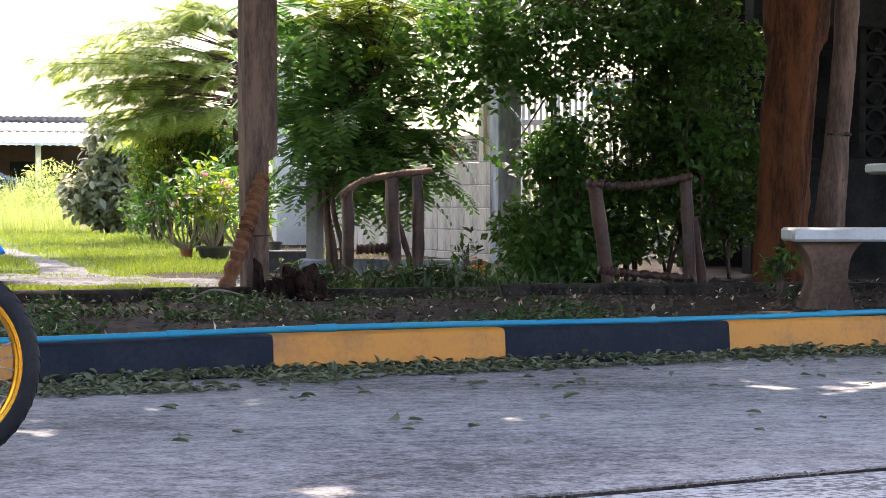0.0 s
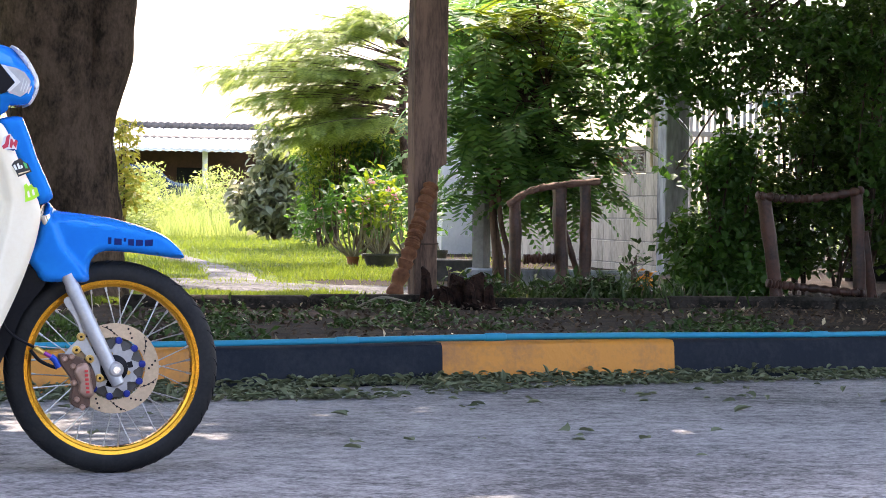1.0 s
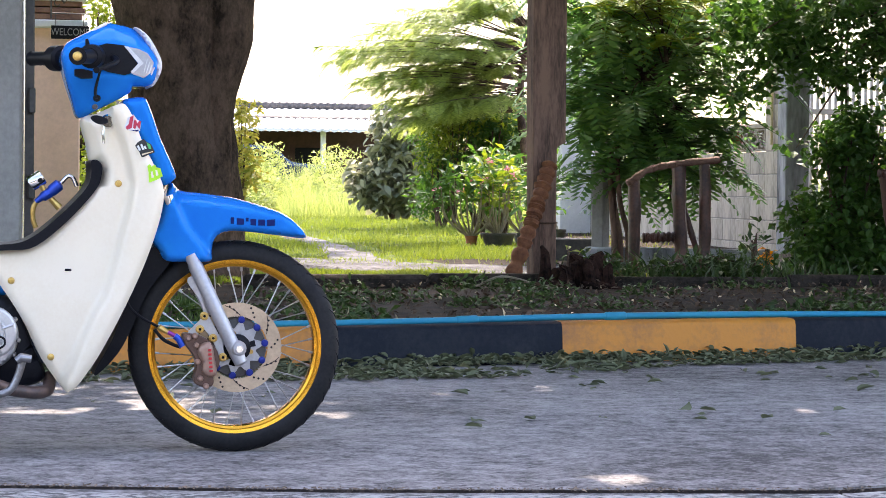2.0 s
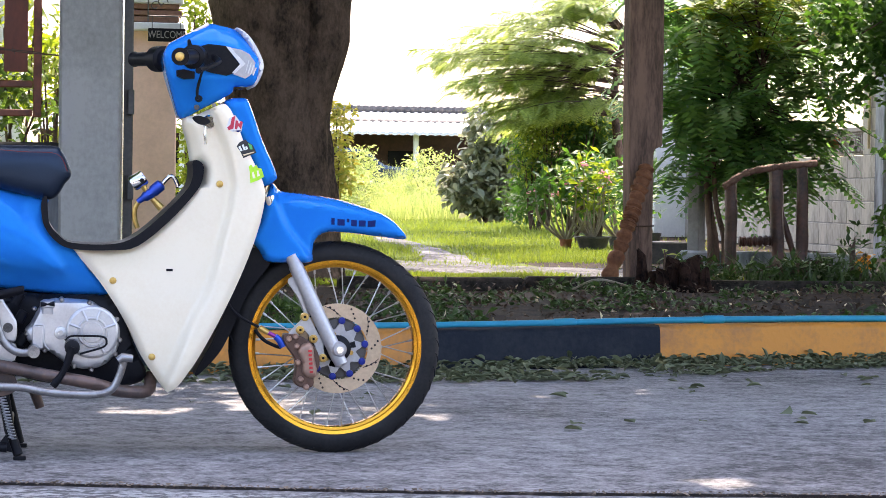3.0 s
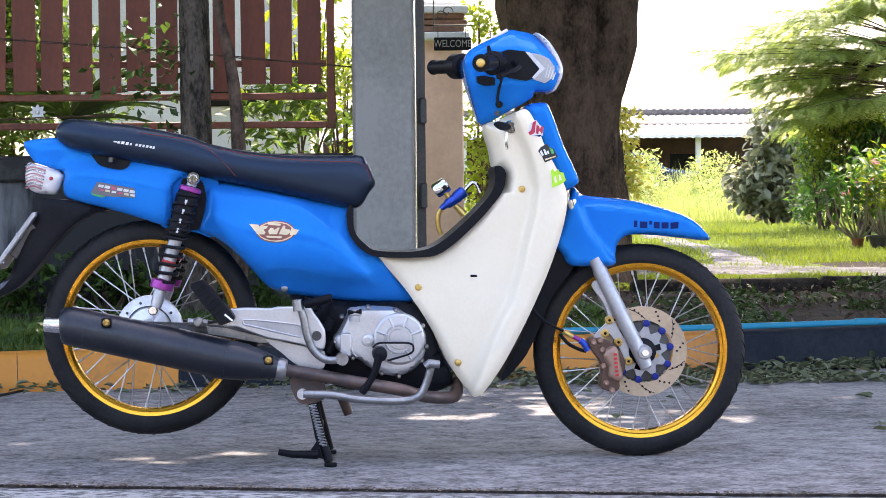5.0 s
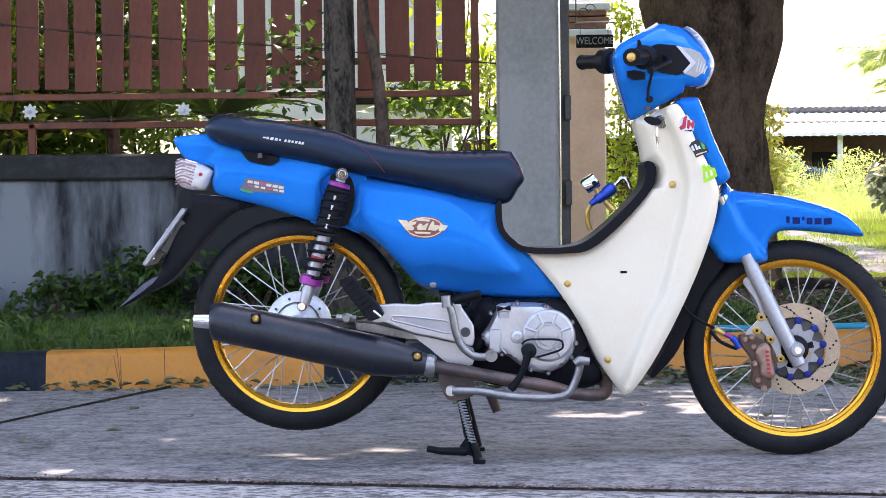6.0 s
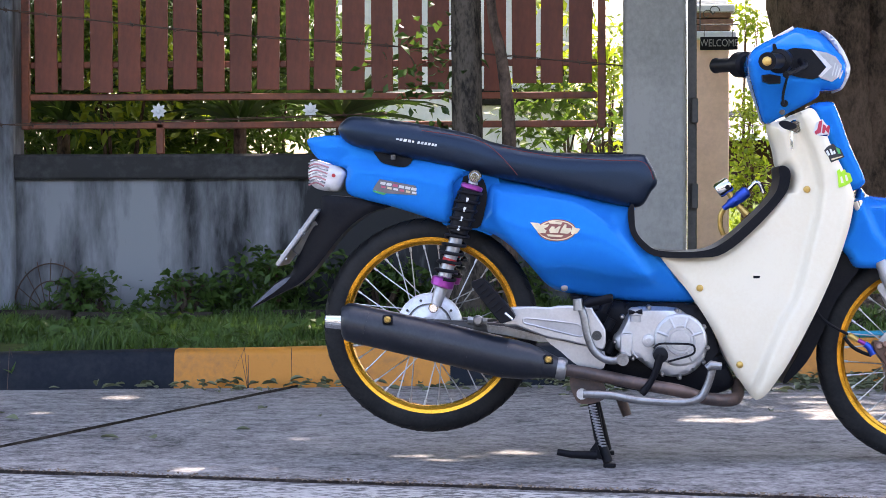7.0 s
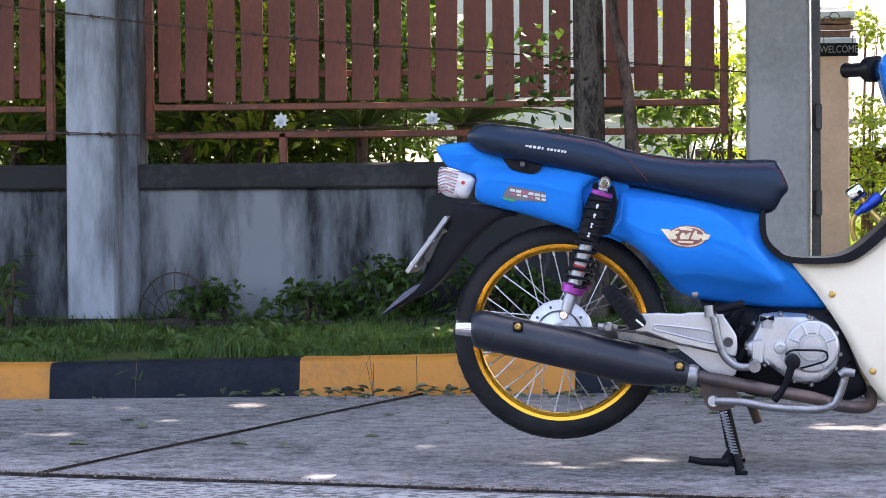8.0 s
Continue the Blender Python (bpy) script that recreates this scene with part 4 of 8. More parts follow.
tagged(link("wall_behind", s, BREEZE), "plain unseen dark wall added behind the viewer", "wall", kind="structure")

# pale house behind the slat fence
hs = thing("white_house", "white house wall behind the fence plants", "house")
s = Shape()
s.box((-0.759, 14.2, 1.7), (2.1, 0.2, 3.6), 0.01)
part("wall", s, WHITE_PAINT, hs)
s = Shape()
s.box((-0.147, 14.07, 1.48), (0.9, 0.06, 0.14), 0.01)
part("eave_board", s, BREEZE, hs, "grey boarding")


# ---- trees, posts and garden things ----
def bark_wob(seed, amp, ridges):
    def w(i, a):
        return 1 + amp * noise.noise((math.cos(a) * ridges, math.sin(a) * ridges, i * 0.12 + seed)) + amp * 0.5 * noise.noise((math.cos(a) * ridges * 3, math.sin(a) * ridges * 3, i * 0.5 + seed))
    return w


def crown_over(name_tree, centres, per, r, size, material, seed, parent, narrow=0.55):
    rng = random.Random(seed)
    s = Shape()
    leaves_at(s, clump_spots(rng, centres, per, r), size, rng, narrow=narrow)
    # leave out the leaves that would close the small sun holes of the crown
    v = np.array([tuple(q) for q in s.v]).reshape(-1, 5, 3)
    fx = v[..., 0] - v[..., 2] * to_sun.x / to_sun.z
    fy = v[..., 1] - v[..., 2] * to_sun.y / to_sun.z
    shut = np.zeros(len(v), bool)
    for x, y, a, b in SUN_HOLES:
        shut |= (((fx - x) / a) ** 2 + ((fy - y) / b) ** 2 < 1).any(axis=1)
    v = v[~shut]
    k = Shape()
    k.v = [tuple(q) for q in v.reshape(-1, 3).tolist()]
    k.f = [(i + a, i + b, i + c) for i in range(0, len(k.v), 5) for a, b, c in ((0, 1, 2), (0, 2, 3), (1, 4, 2), (2, 4, 3))]
    return part("crown", k, material, parent, smooth=0)


# where the crowns let a fleck of sun through to the road: place and half sizes
SUN_HOLES = [(-1.15, 1.81, 0.105, 0.04), (-1.02, 1.71, 0.062, 0.025), (-1.09, 1.53, 0.0434, 0.025), (-0.67, -0.14, 0.067, 0.0388), (-0.5, -0.24, 0.067, 0.031), (-0.33, -0.2, 0.0753, 0.031), (-0.18, -0.03, 0.0837, 0.0543),
             (0.03, 0.09, 0.0753, 0.0465), (0.18, 0.19, 0.0837, 0.0388), (0.75, 1.06, 0.0921, 0.0543), (0.95, 1.33, 0.109, 0.0388), (1.09, -0.34, 0.0921, 0.0388), (2.07, 1.57, 0.0682, 0.04), (2.42, 1.7, 0.062, 0.04),
             (2.03, -0.68, 0.105, 0.05), (3.54, 2.65, 0.062, 0.04), (3.81, 2.82, 0.062, 0.035), (4.36, 1.8, 0.093, 0.05), (4.69, 1.74, 0.0992, 0.045), (3.46, 0.48, 0.0868, 0.045), (2.19, 0.49, 0.0496, 0.03),
             (-1.5, 0.42, 0.0806, 0.03), (-1.46, 0.83, 0.0558, 0.025), (-1.54, 1.7, 0.0558, 0.025)]


def big_tree():
    t = thing("shade_tree", "large dark forked tree trunk with fissured bark", "tree")
    low, high = 1.808, 1.68
    s = Shape()
    path, rad = [], []
    for i in range(72):
        z = 0.05 + i * 0.05
        u = min(1.2, max(0, (z - 0.6) / 1.1))
        path.append((low + (high - low) * u, 7.2 + 0.03 * math.sin(z * 2), z))
        rad.append(0.275 + 0.13 * math.exp(-z * 6) + 0.02 * u)
    s.tube(path, rad, 44, wob=bark_wob(3, 0.1, 2.2))
    part("trunk", s, BARK, t, "dark brown fissured trunk", smooth=60)
    b = Shape()
    ln = curve([(1.935, 7.1, 0.73), (1.932, 7.08, 1.008), (1.948, 7.06, 1.193), (2.003, 7.06, 1.471), (2.008, 7.06, 1.749), (2.08, 7.06, 2.52), (2.223, 7, 3.465)], 7)
    b.tube(ln, [float(r) for r in np.interp(np.linspace(0, 6, len(ln)), [0, 1, 2, 3, 4, 5, 6], [0.08, 0.09, 0.1, 0.132, 0.128, 0.12, 0.1])], 32, wob=bark_wob(8, 0.1, 1.6))
    part("limb", b, BARK, t, smooth=60)
    rng = random.Random(11)
    cs = []
    for i in range(18):
        a = 2 * math.pi * i / 18 + rng.uniform(-0.2, 0.2)
        d = rng.uniform(2.6, 6.6)
        e = Vector((high - 0.6 + math.cos(a) * d * 1.15, 5.6 + math.sin(a) * d * (0.7 if math.sin(a) < 0 else 0.6), rng.uniform(3.8, 5.2)))
        ln = curve([(high, 7.2, 3.3), Vector((high, 7.2, 3.5)).lerp(e, 0.4) + Vector((0, 0, 0.25)), e], 6)
        q = Shape()
        q.tube(ln, [0.15 - 0.011 * k for k in range(len(ln))], 10)
        part("limb", q, BARK, t)
    def canopy_end(x):
        return 8.4 if x < -0.7 else (6.0 if x < 1.4 else (7.9 if x < 2.5 else (11.6 if x < 3.3 else 9.3)))

    # an even roof of leaf clumps over the road's edge
    # past canopy_end, sparse unseen clumps are added to shade the lawn
    x = -7.0
    while x < 5.6:
        y = 0.9
        while y < (13.5 if x < 2.2 else 18.4):
            if noise.noise((x * 0.55, y * 0.55, 3.0)) > (-0.9 if y < canopy_end(x) else ((0.12 if y < 13.5 else 0.02) if not -0.7 < x < 1.4 else 0.9)):
                cs.append(((x + rng.gauss(0, 0.3), y + rng.gauss(0, 0.3), 3.75 + 0.9 * rng.random()), rng.uniform(0.8, 1.2)))
            y += 0.9
        x += 0.9
    crown_over("", cs, 470, 0.78, 0.27, L_MID, 5, t)


big_tree()


def plain_trunk(name, label, material, pts, rad, seed, sides=28, amp=0.1, ridges=2.0):
    t = thing(name, label, "tree")
    s = Shape()
    ln = curve(pts, 10)
    rr = list(np.interp(np.linspace(0, 1, len(ln)), np.linspace(0, 1, len(rad)), rad))
    s.tube(ln, [float(r) for r in rr], sides, wob=bark_wob(seed, amp, ridges))
    part("trunk", s, material, t, smooth=60)
    return t


red = plain_trunk("red_barked_tree", "thick tree trunk with reddish-brown flaking bark", BARK_RED,
                  [(6.994, 7, 0.13), (7, 7, 0.521), (7.028, 7, 1.029), (7.063, 7, 1.538), (7.084, 7, 1.877), (7.092, 7, 3.229)],
                  [0.19, 0.15, 0.15, 0.165, 0.19, 0.16], 2, 48, 0.2, 2.2)
rngc = random.Random(21)
cs = [((4.9 + 0.95 * i + rngc.gauss(0, 0.3), 1.3 + 0.95 * j + rngc.gauss(0, 0.3), rngc.uniform(3.6, 4.8)), rngc.uniform(0.8, 1.25)) for i in range(8) for j in range(11) if not (i < 2 and j > 7) and noise.noise((i * 0.9, j * 0.8, 2.5)) > -0.9]
crown_over("", cs, 400, 0.8, 0.27, L_MID, 6, red)
grey = plain_trunk("tan_trunk", "leaning tan trunk with scarred bark", POST_WOOD,
            [(7.452, 7.35, 0.095), (7.489, 7.35, 0.516), (7.545, 7.35, 1.042), (7.597, 7.35, 1.569), (7.618, 7.35, 1.99), (7.659, 7.35, 2.972)],
            [0.13, 0.095, 0.075, 0.075, 0.08, 0.07], 5, 24, 0.12)
for z, x in ((0.8, 7.52), (1.08, 7.555)):
    s = Shape()
    s.lathe([(0.07, -0.012), (0.084, -0.004), (0.084, 0.006), (0.07, 0.014)], 24, close=True)
    part("bark_ring", Shape().add([(a + x, c + 7.35, b + z) for a, b, c in s.v], s.f), BARK_GREY, grey, "dark ring scar round the trunk")
slim = plain_trunk("slim_tree", "slim grey lichened tree in front of the fence", BARK_GREY,
                   [(-0.108, 4.2, 0.1), (-0.111, 4.2, 0.796), (-0.116, 4.2, 1.153), (-0.119, 4.2, 1.509), (-0.125, 4.2, 2.102)],
                   [0.075, 0.066, 0.062, 0.064, 0.06], 7, 24, 0.1)
plain_trunk("thin_stem", "thin bent brown stem beside the slim tree", BARK,
            [(0.07, 4.1, 0.1), (0.066, 4.1, 0.887), (0.037, 4.1, 1.216), (-0.006, 4.1, 1.428), (-0.03, 4.1, 1.851)],
            [0.032, 0.03, 0.024, 0.02, 0.018], 9, 14, 0.12)
rng = random.Random(31)
s = Shape()
leaves_at(s, [Vector((-0.278, 4.25, 1.181)) + Vector((rng.gauss(0, 0.1), rng.gauss(0, 0.08), rng.gauss(0, 0.13))) for _ in range(150)], 0.055, rng, narrow=0.6)
part("creeper", s, L_DARK, slim, "dark green creeper leaves", smooth=0)


def bush(name, label, boxes, n, size, material, seed, narrow=0.55, droop=0.3, stem_to=None, category="bush", r=0.22, stem_step=3, oval=False, stalk=1.0):
    """Leaves in clumps through ellipsoids given as centre and half sizes."""
    rng = random.Random(seed)
    t = thing(name, label, category)
    s = Shape()
    vol = [b[1][0] * b[1][1] * b[1][2] for b in boxes]
    for (c, h), vv in zip(boxes, vol):
        k = max(4, int(22 * vv / sum(vol) * len(boxes) / 2) + 6)
        cl = []
        for _ in range(k):
            d = Vector((rng.gauss(0, 1), rng.gauss(0, 1), rng.gauss(0, 1))).normalized() * rng.random() ** 0.33
            cl.append((Vector(c) + Vector((d.x * h[0], d.y * h[1], d.z * h[2])), rng.uniform(0.7, 1.3)))
        leaves_at(s, clump_spots(rng, cl, n * vv / sum(vol) / k, r), size, rng, narrow=narrow, droop=droop, oval=oval)
        base = stem_to or Vector((c[0], c[1], ground_z(c[0], c[1])))
        for q, _ in cl[::stem_step]:
            b = Vector(base)
            st = Shape()
            st.tube([b, b.lerp(q, 0.5) + Vector((0, 0, 0.1)), q], [0.014 * stalk, 0.009 * stalk, 0.004 * stalk], 5, False)
            part("stem", st, BARK, t)
    part("foliage", s, material, t, smooth=0)
    return t


# dark hedge-like tree behind the far railing
bush("round_leaved_tree", "dense dark green tree with small rounded leaves", [
    ((6.66, 8.6, 1.74), (0.42, 0.5, 0.3)), ((6.15, 8.6, 1.95), (0.3, 0.4, 0.18)), ((7.06, 8.4, 1.766), (0.45, 0.5, 0.4)), ((6.72, 8.6, 1.25), (0.26, 0.4, 0.24)),
    ((7.108, 8.5, 1.177), (0.42, 0.45, 0.45)), ((7.356, 8.5, 0.692), (0.3, 0.4, 0.5)), ((6.951, 8.6, 0.69), (0.35, 0.4, 0.38)), ((6.546, 8.6, 0.765), (0.35, 0.4, 0.3)),
    ((6.467, 8.6, 0.51), (0.35, 0.4, 0.28))], 19000, 0.052, L_DARK, 41, 0.8, r=0.2, category="tree", stem_step=6, oval=True)
# lit edge of the dark tree, its light put into a lighter leaf colour
bush("lit_shoots", "rounded shoots of the dark tree in a lighter, sunlit green", [
    ((6.15, 8.4, 0.362), (0.28, 0.3, 0.28)), ((5.956, 8.4, 0.218), (0.18, 0.25, 0.16)), ((6.05, 8.5, 0.982), (0.12, 0.2, 0.16)), ((6.187, 8.5, 1.057), (0.18, 0.2, 0.2)), ((6.129, 8.5, 0.708), (0.18, 0.2, 0.22))], 4200, 0.055, L_MID, 46, 0.8, r=0.18, category="tree", stem_step=8, oval=True)
bush("leafy_branch", "hanging branch of rounded green leaves", [
    ((5.536, 8.2, 1.717), (0.34, 0.3, 0.22)), ((5.802, 8.2, 1.474), (0.3, 0.3, 0.18)), ((5.35, 8.2, 1.289), (0.14, 0.2, 0.18)), ((5.725, 8.3, 0.904), (0.08, 0.15, 0.06))], 1900, 0.07, L_MID, 42, 0.72, r=0.2, stem_to=Vector((6.78, 8.5, 2.21)), category="branch", stem_step=14)
bush("backing_tree", "dense mid-green tree filling the view over the block wall", [
    ((5.332, 11.8, 1.95), (0.4, 0.3, 0.45)), ((5.876, 11.8, 2.05), (0.5, 0.3, 0.5)), ((6.429, 11.8, 2.108), (0.45, 0.3, 0.4)), ((5.603, 11.8, 1.39), (0.4, 0.3, 0.3)), ((6.757, 11.8, 2.249), (0.4, 0.3, 0.35))], 7500, 0.1, L_FEATH, 44, 0.45, r=0.24, category="tree", stem_step=10, stem_to=Vector((6.5, 12.0, 2.75)))
# lit top of the same tree, again by the lighter green
bush("upper_branch", "spray of rounded leaves over the railing in a sunlit lighter green", [
    ((5.839, 8, 1.781), (0.3, 0.2, 0.2)), ((6.334, 8, 1.758), (0.35, 0.2, 0.22)), ((6.879, 8, 1.627), (0.3, 0.2, 0.3)), ((6.967, 8.1, 1.018), (0.25, 0.2, 0.25))], 2000, 0.06, L_MID, 45, 0.75, r=0.2, category="branch", stem_to=Vector((7.231, 8.6, 2.309)), stem_step=20)
bush("sapling", "bright green sapling at the wall end", [((6.007, 8.8, 0.429), (0.16, 0.2, 0.28)), ((6.026, 8.8, 0.634), (0.1, 0.1, 0.1))], 700, 0.07, L_MID, 43, 0.6, r=0.14)


def feather_tree(name, label, base, tips, fl, pairs, leaf, material, seed, per=7, sag=0.4, thick=0.05, narrow=0.3, bias=0.0, twig=0.3):
    """A slim tree with long feathery leaves at its branch tips."""
    rng = random.Random(seed)
    t = thing(name, label, "tree")
    s, f = Shape(), Shape()
    base = Vector(base)
    hub = sum((Vector(q) for q in tips), Vector()) / len(tips)
    trunk = curve([base, base.lerp(hub, 0.5) + Vector((0.04, 0, 0)), base.lerp(hub, 1.1)], 8)
    s.tube(trunk, [thick * (1 - 0.035 * i) for i in range(len(trunk))], 12, wob=bark_wob(seed, 0.15, 1.5))
    for tip in tips:
        tip = Vector(tip)
        fork = base.lerp(hub, rng.uniform(0.75, 1.1))
        ln = curve([fork, fork.lerp(tip, 0.55) + Vector((0, 0, 0.08 * (tip - fork).length)), tip], 5)
        s.tube(ln, [twig * thick * (1 - 0.75 * i / (len(ln) - 1)) for i in range(len(ln))], 6)
        for k in range(per):
            a = 2 * math.pi * k / per + rng.uniform(-0.4, 0.4)
            w = Vector((math.cos(a) - bias, math.sin(a), rng.uniform(-0.15, 0.6)))
            frond(f, tip + Vector((rng.gauss(0, 0.05), rng.gauss(0, 0.05), rng.gauss(0, 0.05))), w, fl * rng.uniform(0.7, 1.15), pairs, leaf * rng.uniform(0.8, 1.1), rng, sag * rng.uniform(0.6, 1.4), narrow)
    part("trunk", s, BARK, t)
    part("foliage", f, material, t, smooth=0)
    return t


def scatter(rng, spots, n, sx, sy, sz):
    """Points round each of the spots."""
    return [Vector(p) + Vector((rng.gauss(0, sx), rng.gauss(0, sy), rng.gauss(0, sz))) for p in spots for _ in range(n)]


rng = random.Random(51)
tips = scatter(rng, [(4.928, 10, 1.9), (5.254, 10, 1.829), (5.625, 10, 1.838), (5.917, 10, 1.924), (4.928, 10, 1.548), (5.265, 9.9, 1.471), (5.635, 9.9, 1.478), (4.954, 9.8, 1.211), (5.277, 9.8, 1.137), (5.4, 9.8, 1.159),
                     (4.926, 9.7, 0.958), (5.086, 9.7, 0.882), (5.368, 9.7, 0.922), (4.767, 10, 1.818), (4.801, 9.9, 1.464), (4.75, 9.8, 1.15), (5.166, 9.7, 0.766)], 4, 0.14, 0.25, 0.12)
feather_tree("feather_leaved_tree", "green tree with drooping feathery compound leaves", (5.503, 10, 0.176), tips, 0.58, 12, 0.13, L_FEATH, 52, 6, 0.85, 0.03, 0.42)
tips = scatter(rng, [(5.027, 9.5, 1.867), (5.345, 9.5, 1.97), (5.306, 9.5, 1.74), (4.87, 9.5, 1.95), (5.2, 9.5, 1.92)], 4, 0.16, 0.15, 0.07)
# lit copy of the feathery tree: sunlight put into a lighter leaf colour
feather_tree("lit_feather_tree", "feathery treetop in a yellow-green that stands for sunlight", (5.534, 10.1, 0.173), tips, 0.38, 14, 0.07, L_LIME, 53, 6, 0.4, 0.02, 0.42)


def tiered_tree(name, label, base, fork, tips, material, seed):
    """A tree whose boughs end in flat layers of long feathery leaves."""
    rng = random.Random(seed)
    t = thing(name, label, "tree")
    s, f = Shape(), Shape()
    fork = Vector(fork)
    s.tube(curve([base, fork, fork + Vector((0.13, 0, 0.9))], 6), [0.06 - 0.003 * k for k in range(13)], 12, wob=bark_wob(seed, 0.15, 1.5))
    for x, z in tips:
        for _ in range(6):
            tip = Vector((x + rng.gauss(0, 0.1), fork.y + rng.uniform(-0.9, 0.9), z + rng.gauss(0, 0.07)))
            root = Vector((fork.x + 0.12, fork.y, fork.z + 0.72 * (z - fork.z)))
            ln = curve([root, root.lerp(tip, 0.55) + Vector((0, 0, 0.08)), tip], 8)
            s.tube(ln, [0.009 * (1 - 0.85 * k / (len(ln) - 1)) for k in range(len(ln))], 5, False)
            n = len(ln)
            for k in range(n // 2, n):
                way = (ln[k] - ln[k - 1]).normalized()
                side = way.cross(Vector((0, 0, 1))).normalized()
                for sg in (-1, 1):
                    w = way * rng.uniform(0.1, 0.9) + side * sg * rng.uniform(0.3, 0.9) + Vector((rng.uniform(-0.5, 0.2), 0, rng.uniform(-0.25, 0.2)))
                    frond(f, ln[k], w, rng.uniform(0.15, 0.32), 12, 0.068 * rng.uniform(0.8, 1.2), rng, rng.uniform(0.3, 0.9), 0.3)
            frond(f, tip, way, 0.35, 14, 0.06, rng, 0.6, 0.3)
    part("trunk", s, BARK, t)
    part("foliage", f, material, t, smooth=0)


tiered_tree("pale_feather_tree", "pale yellow-green tree with layers of fine feathery foliage", (6.95, 20, 0.16), (6.735, 20, 1.638), [(4.728, 2.082), (4.795, 2.202), (5.118, 2.381), (5.432, 2.135), (5.6, 2.549), (5.707, 2.314), (6.086, 2.719), (6.225, 2.775), (6.619, 2.341), (6.509, 2.612), (5.023, 1.819), (5.47, 1.932), (5.922, 1.944), (5.439, 1.625), (6.029, 1.741), (6.377, 1.956), (5.848, 2.181), (6.198, 2.226), (6.401, 2.781), (5.649, 1.459), (5.928, 1.499), (6.242, 1.609)], L_FERN, 54)
bush("understorey_bush", "mixed green bush under the feathery tree", [
    ((6.467, 21, 1.448), (0.6, 0.5, 0.3)), ((6.104, 21, 1.024), (0.3, 0.5, 0.35)), ((6.071, 21, 0.571), (0.3, 0.4, 0.3)), ((6.732, 21, 1.093), (0.5, 0.4, 0.5))], 13000, 0.09, L_MID, 55, 0.35, r=0.26)
# lit accents of the understorey, sunlight put into the yellow-green
bush("lit_understorey", "leafy shoots under the feathery tree in a sunlit yellow-green", [((6.119, 20.6, 1.562), (0.3, 0.3, 0.3)), ((5.925, 20.6, 1.146), (0.18, 0.3, 0.35)), ((6.51, 20.6, 1.47), (0.3, 0.3, 0.25))], 2600, 0.085, L_LIME, 65, 0.35, r=0.2)
bush("large_leaved_shrub", "tall grey-green shrub with broad pale and dark leaves", [
    ((6.439, 26, 1.353), (0.32, 0.4, 0.35)), ((6.4, 26, 0.782), (0.36, 0.4, 0.42))], 3200, 0.15, L_CROTON, 56, 0.6, 0.6, r=0.28, oval=True)
bush("yellow_shrub", "yellow and green leaved garden shrub", [
    ((3.013, 15, 1.167), (0.08, 0.3, 0.26)), ((3.03, 15, 0.793), (0.1, 0.3, 0.2))], 900, 0.075, YELLOW_L, 57, 0.5, r=0.15)
bush("yellow_green_shrub", "yellow-green shrub behind the gate", [
    ((1.66, 12.9, 1.19), (0.17, 0.3, 0.32)), ((1.66, 12.9, 0.72), (0.2, 0.3, 0.36))], 1500, 0.06, L_LIME, 58, 0.5, r=0.15)
bush("gate_tree", "sunlit green leaves behind the gate column", [
    ((0.543, 10.5, 1.514), (0.16, 0.3, 0.5)), ((1.611, 13, 1.999), (0.18, 0.3, 0.14)), ((0.58, 13.2, 0.85), (0.24, 0.3, 0.26))], 1500, 0.07, L_LIME, 59, 0.5, r=0.16)
# plants behind the slat fence
bush("fence_shrub", "mixed green garden shrubs behind the slat fence", [
    ((-2.903, 6, 1.133), (0.5, 0.3, 0.35)), ((-1.884, 6, 1.065), (0.55, 0.3, 0.22)), ((-2.368, 6.5, 1.384), (0.5, 0.3, 0.35)),
    ((-1.216, 6.4, 1.159), (0.5, 0.3, 0.25)), ((0.187, 6, 1.072), (0.3, 0.3, 0.2)), ((-3.159, 6.5, 1.574), (0.4, 0.3, 0.3))
    , ((-2.532, 6.3, 1.434), (0.5, 0.3, 0.4)), ((-1.494, 6.3, 1.449), (0.6, 0.3, 0.4)), ((-3.557, 6.2, 1.383), (0.5, 0.3, 0.4)), ((-2.153, 5.9, 0.98), (0.6, 0.3, 0.12)), ((-1.013, 5.9, 0.969), (0.4, 0.3, 0.12)), ((-2.608, 6.6, 0.958), (0.9, 0.3, 0.2)), ((-1.544, 6.6, 0.933), (0.9, 0.3, 0.2)), ((-3.535, 6.6, 0.966), (0.6, 0.3, 0.2))], 15000, 0.085, L_HEDGE, 60, 0.4, r=0.2, stem_step=5)
bush("garden_hedge", "dense dark garden hedge behind the fence", [
    ((-3.284, 7.4, 1.448), (0.7, 0.3, 0.55)), ((-2.467, 7.4, 1.501), (0.7, 0.3, 0.55)), ((-1.597, 7.4, 1.458), (0.7, 0.3, 0.5)), ((-4.277, 7.4, 1.525), (0.7, 0.3, 0.55)), ((-1.232, 7.3, 1.666), (0.5, 0.3, 0.5)), ((-2.042, 7.4, 2.003), (1.2, 0.3, 0.3))], 4200, 0.14, L_HEDGE, 64, 0.5, r=0.3, stem_step=8)
# stands in shade; the bright light between slats is put into its colour
bush("fence_front_shrub", "shrub close behind the fence slats in a sunlit light green", [((-1.85, 5.4, 1.36), (0.3, 0.15, 0.35)), ((-3.2, 5.4, 1.3), (0.45, 0.15, 0.4)), ((-1.8, 5.35, 0.99), (0.45, 0.1, 0.1)), ((-3.1, 5.35, 0.98), (0.4, 0.1, 0.1))], 1100, 0.085, L_LIME, 66, 0.4, r=0.16, stem_step=6)
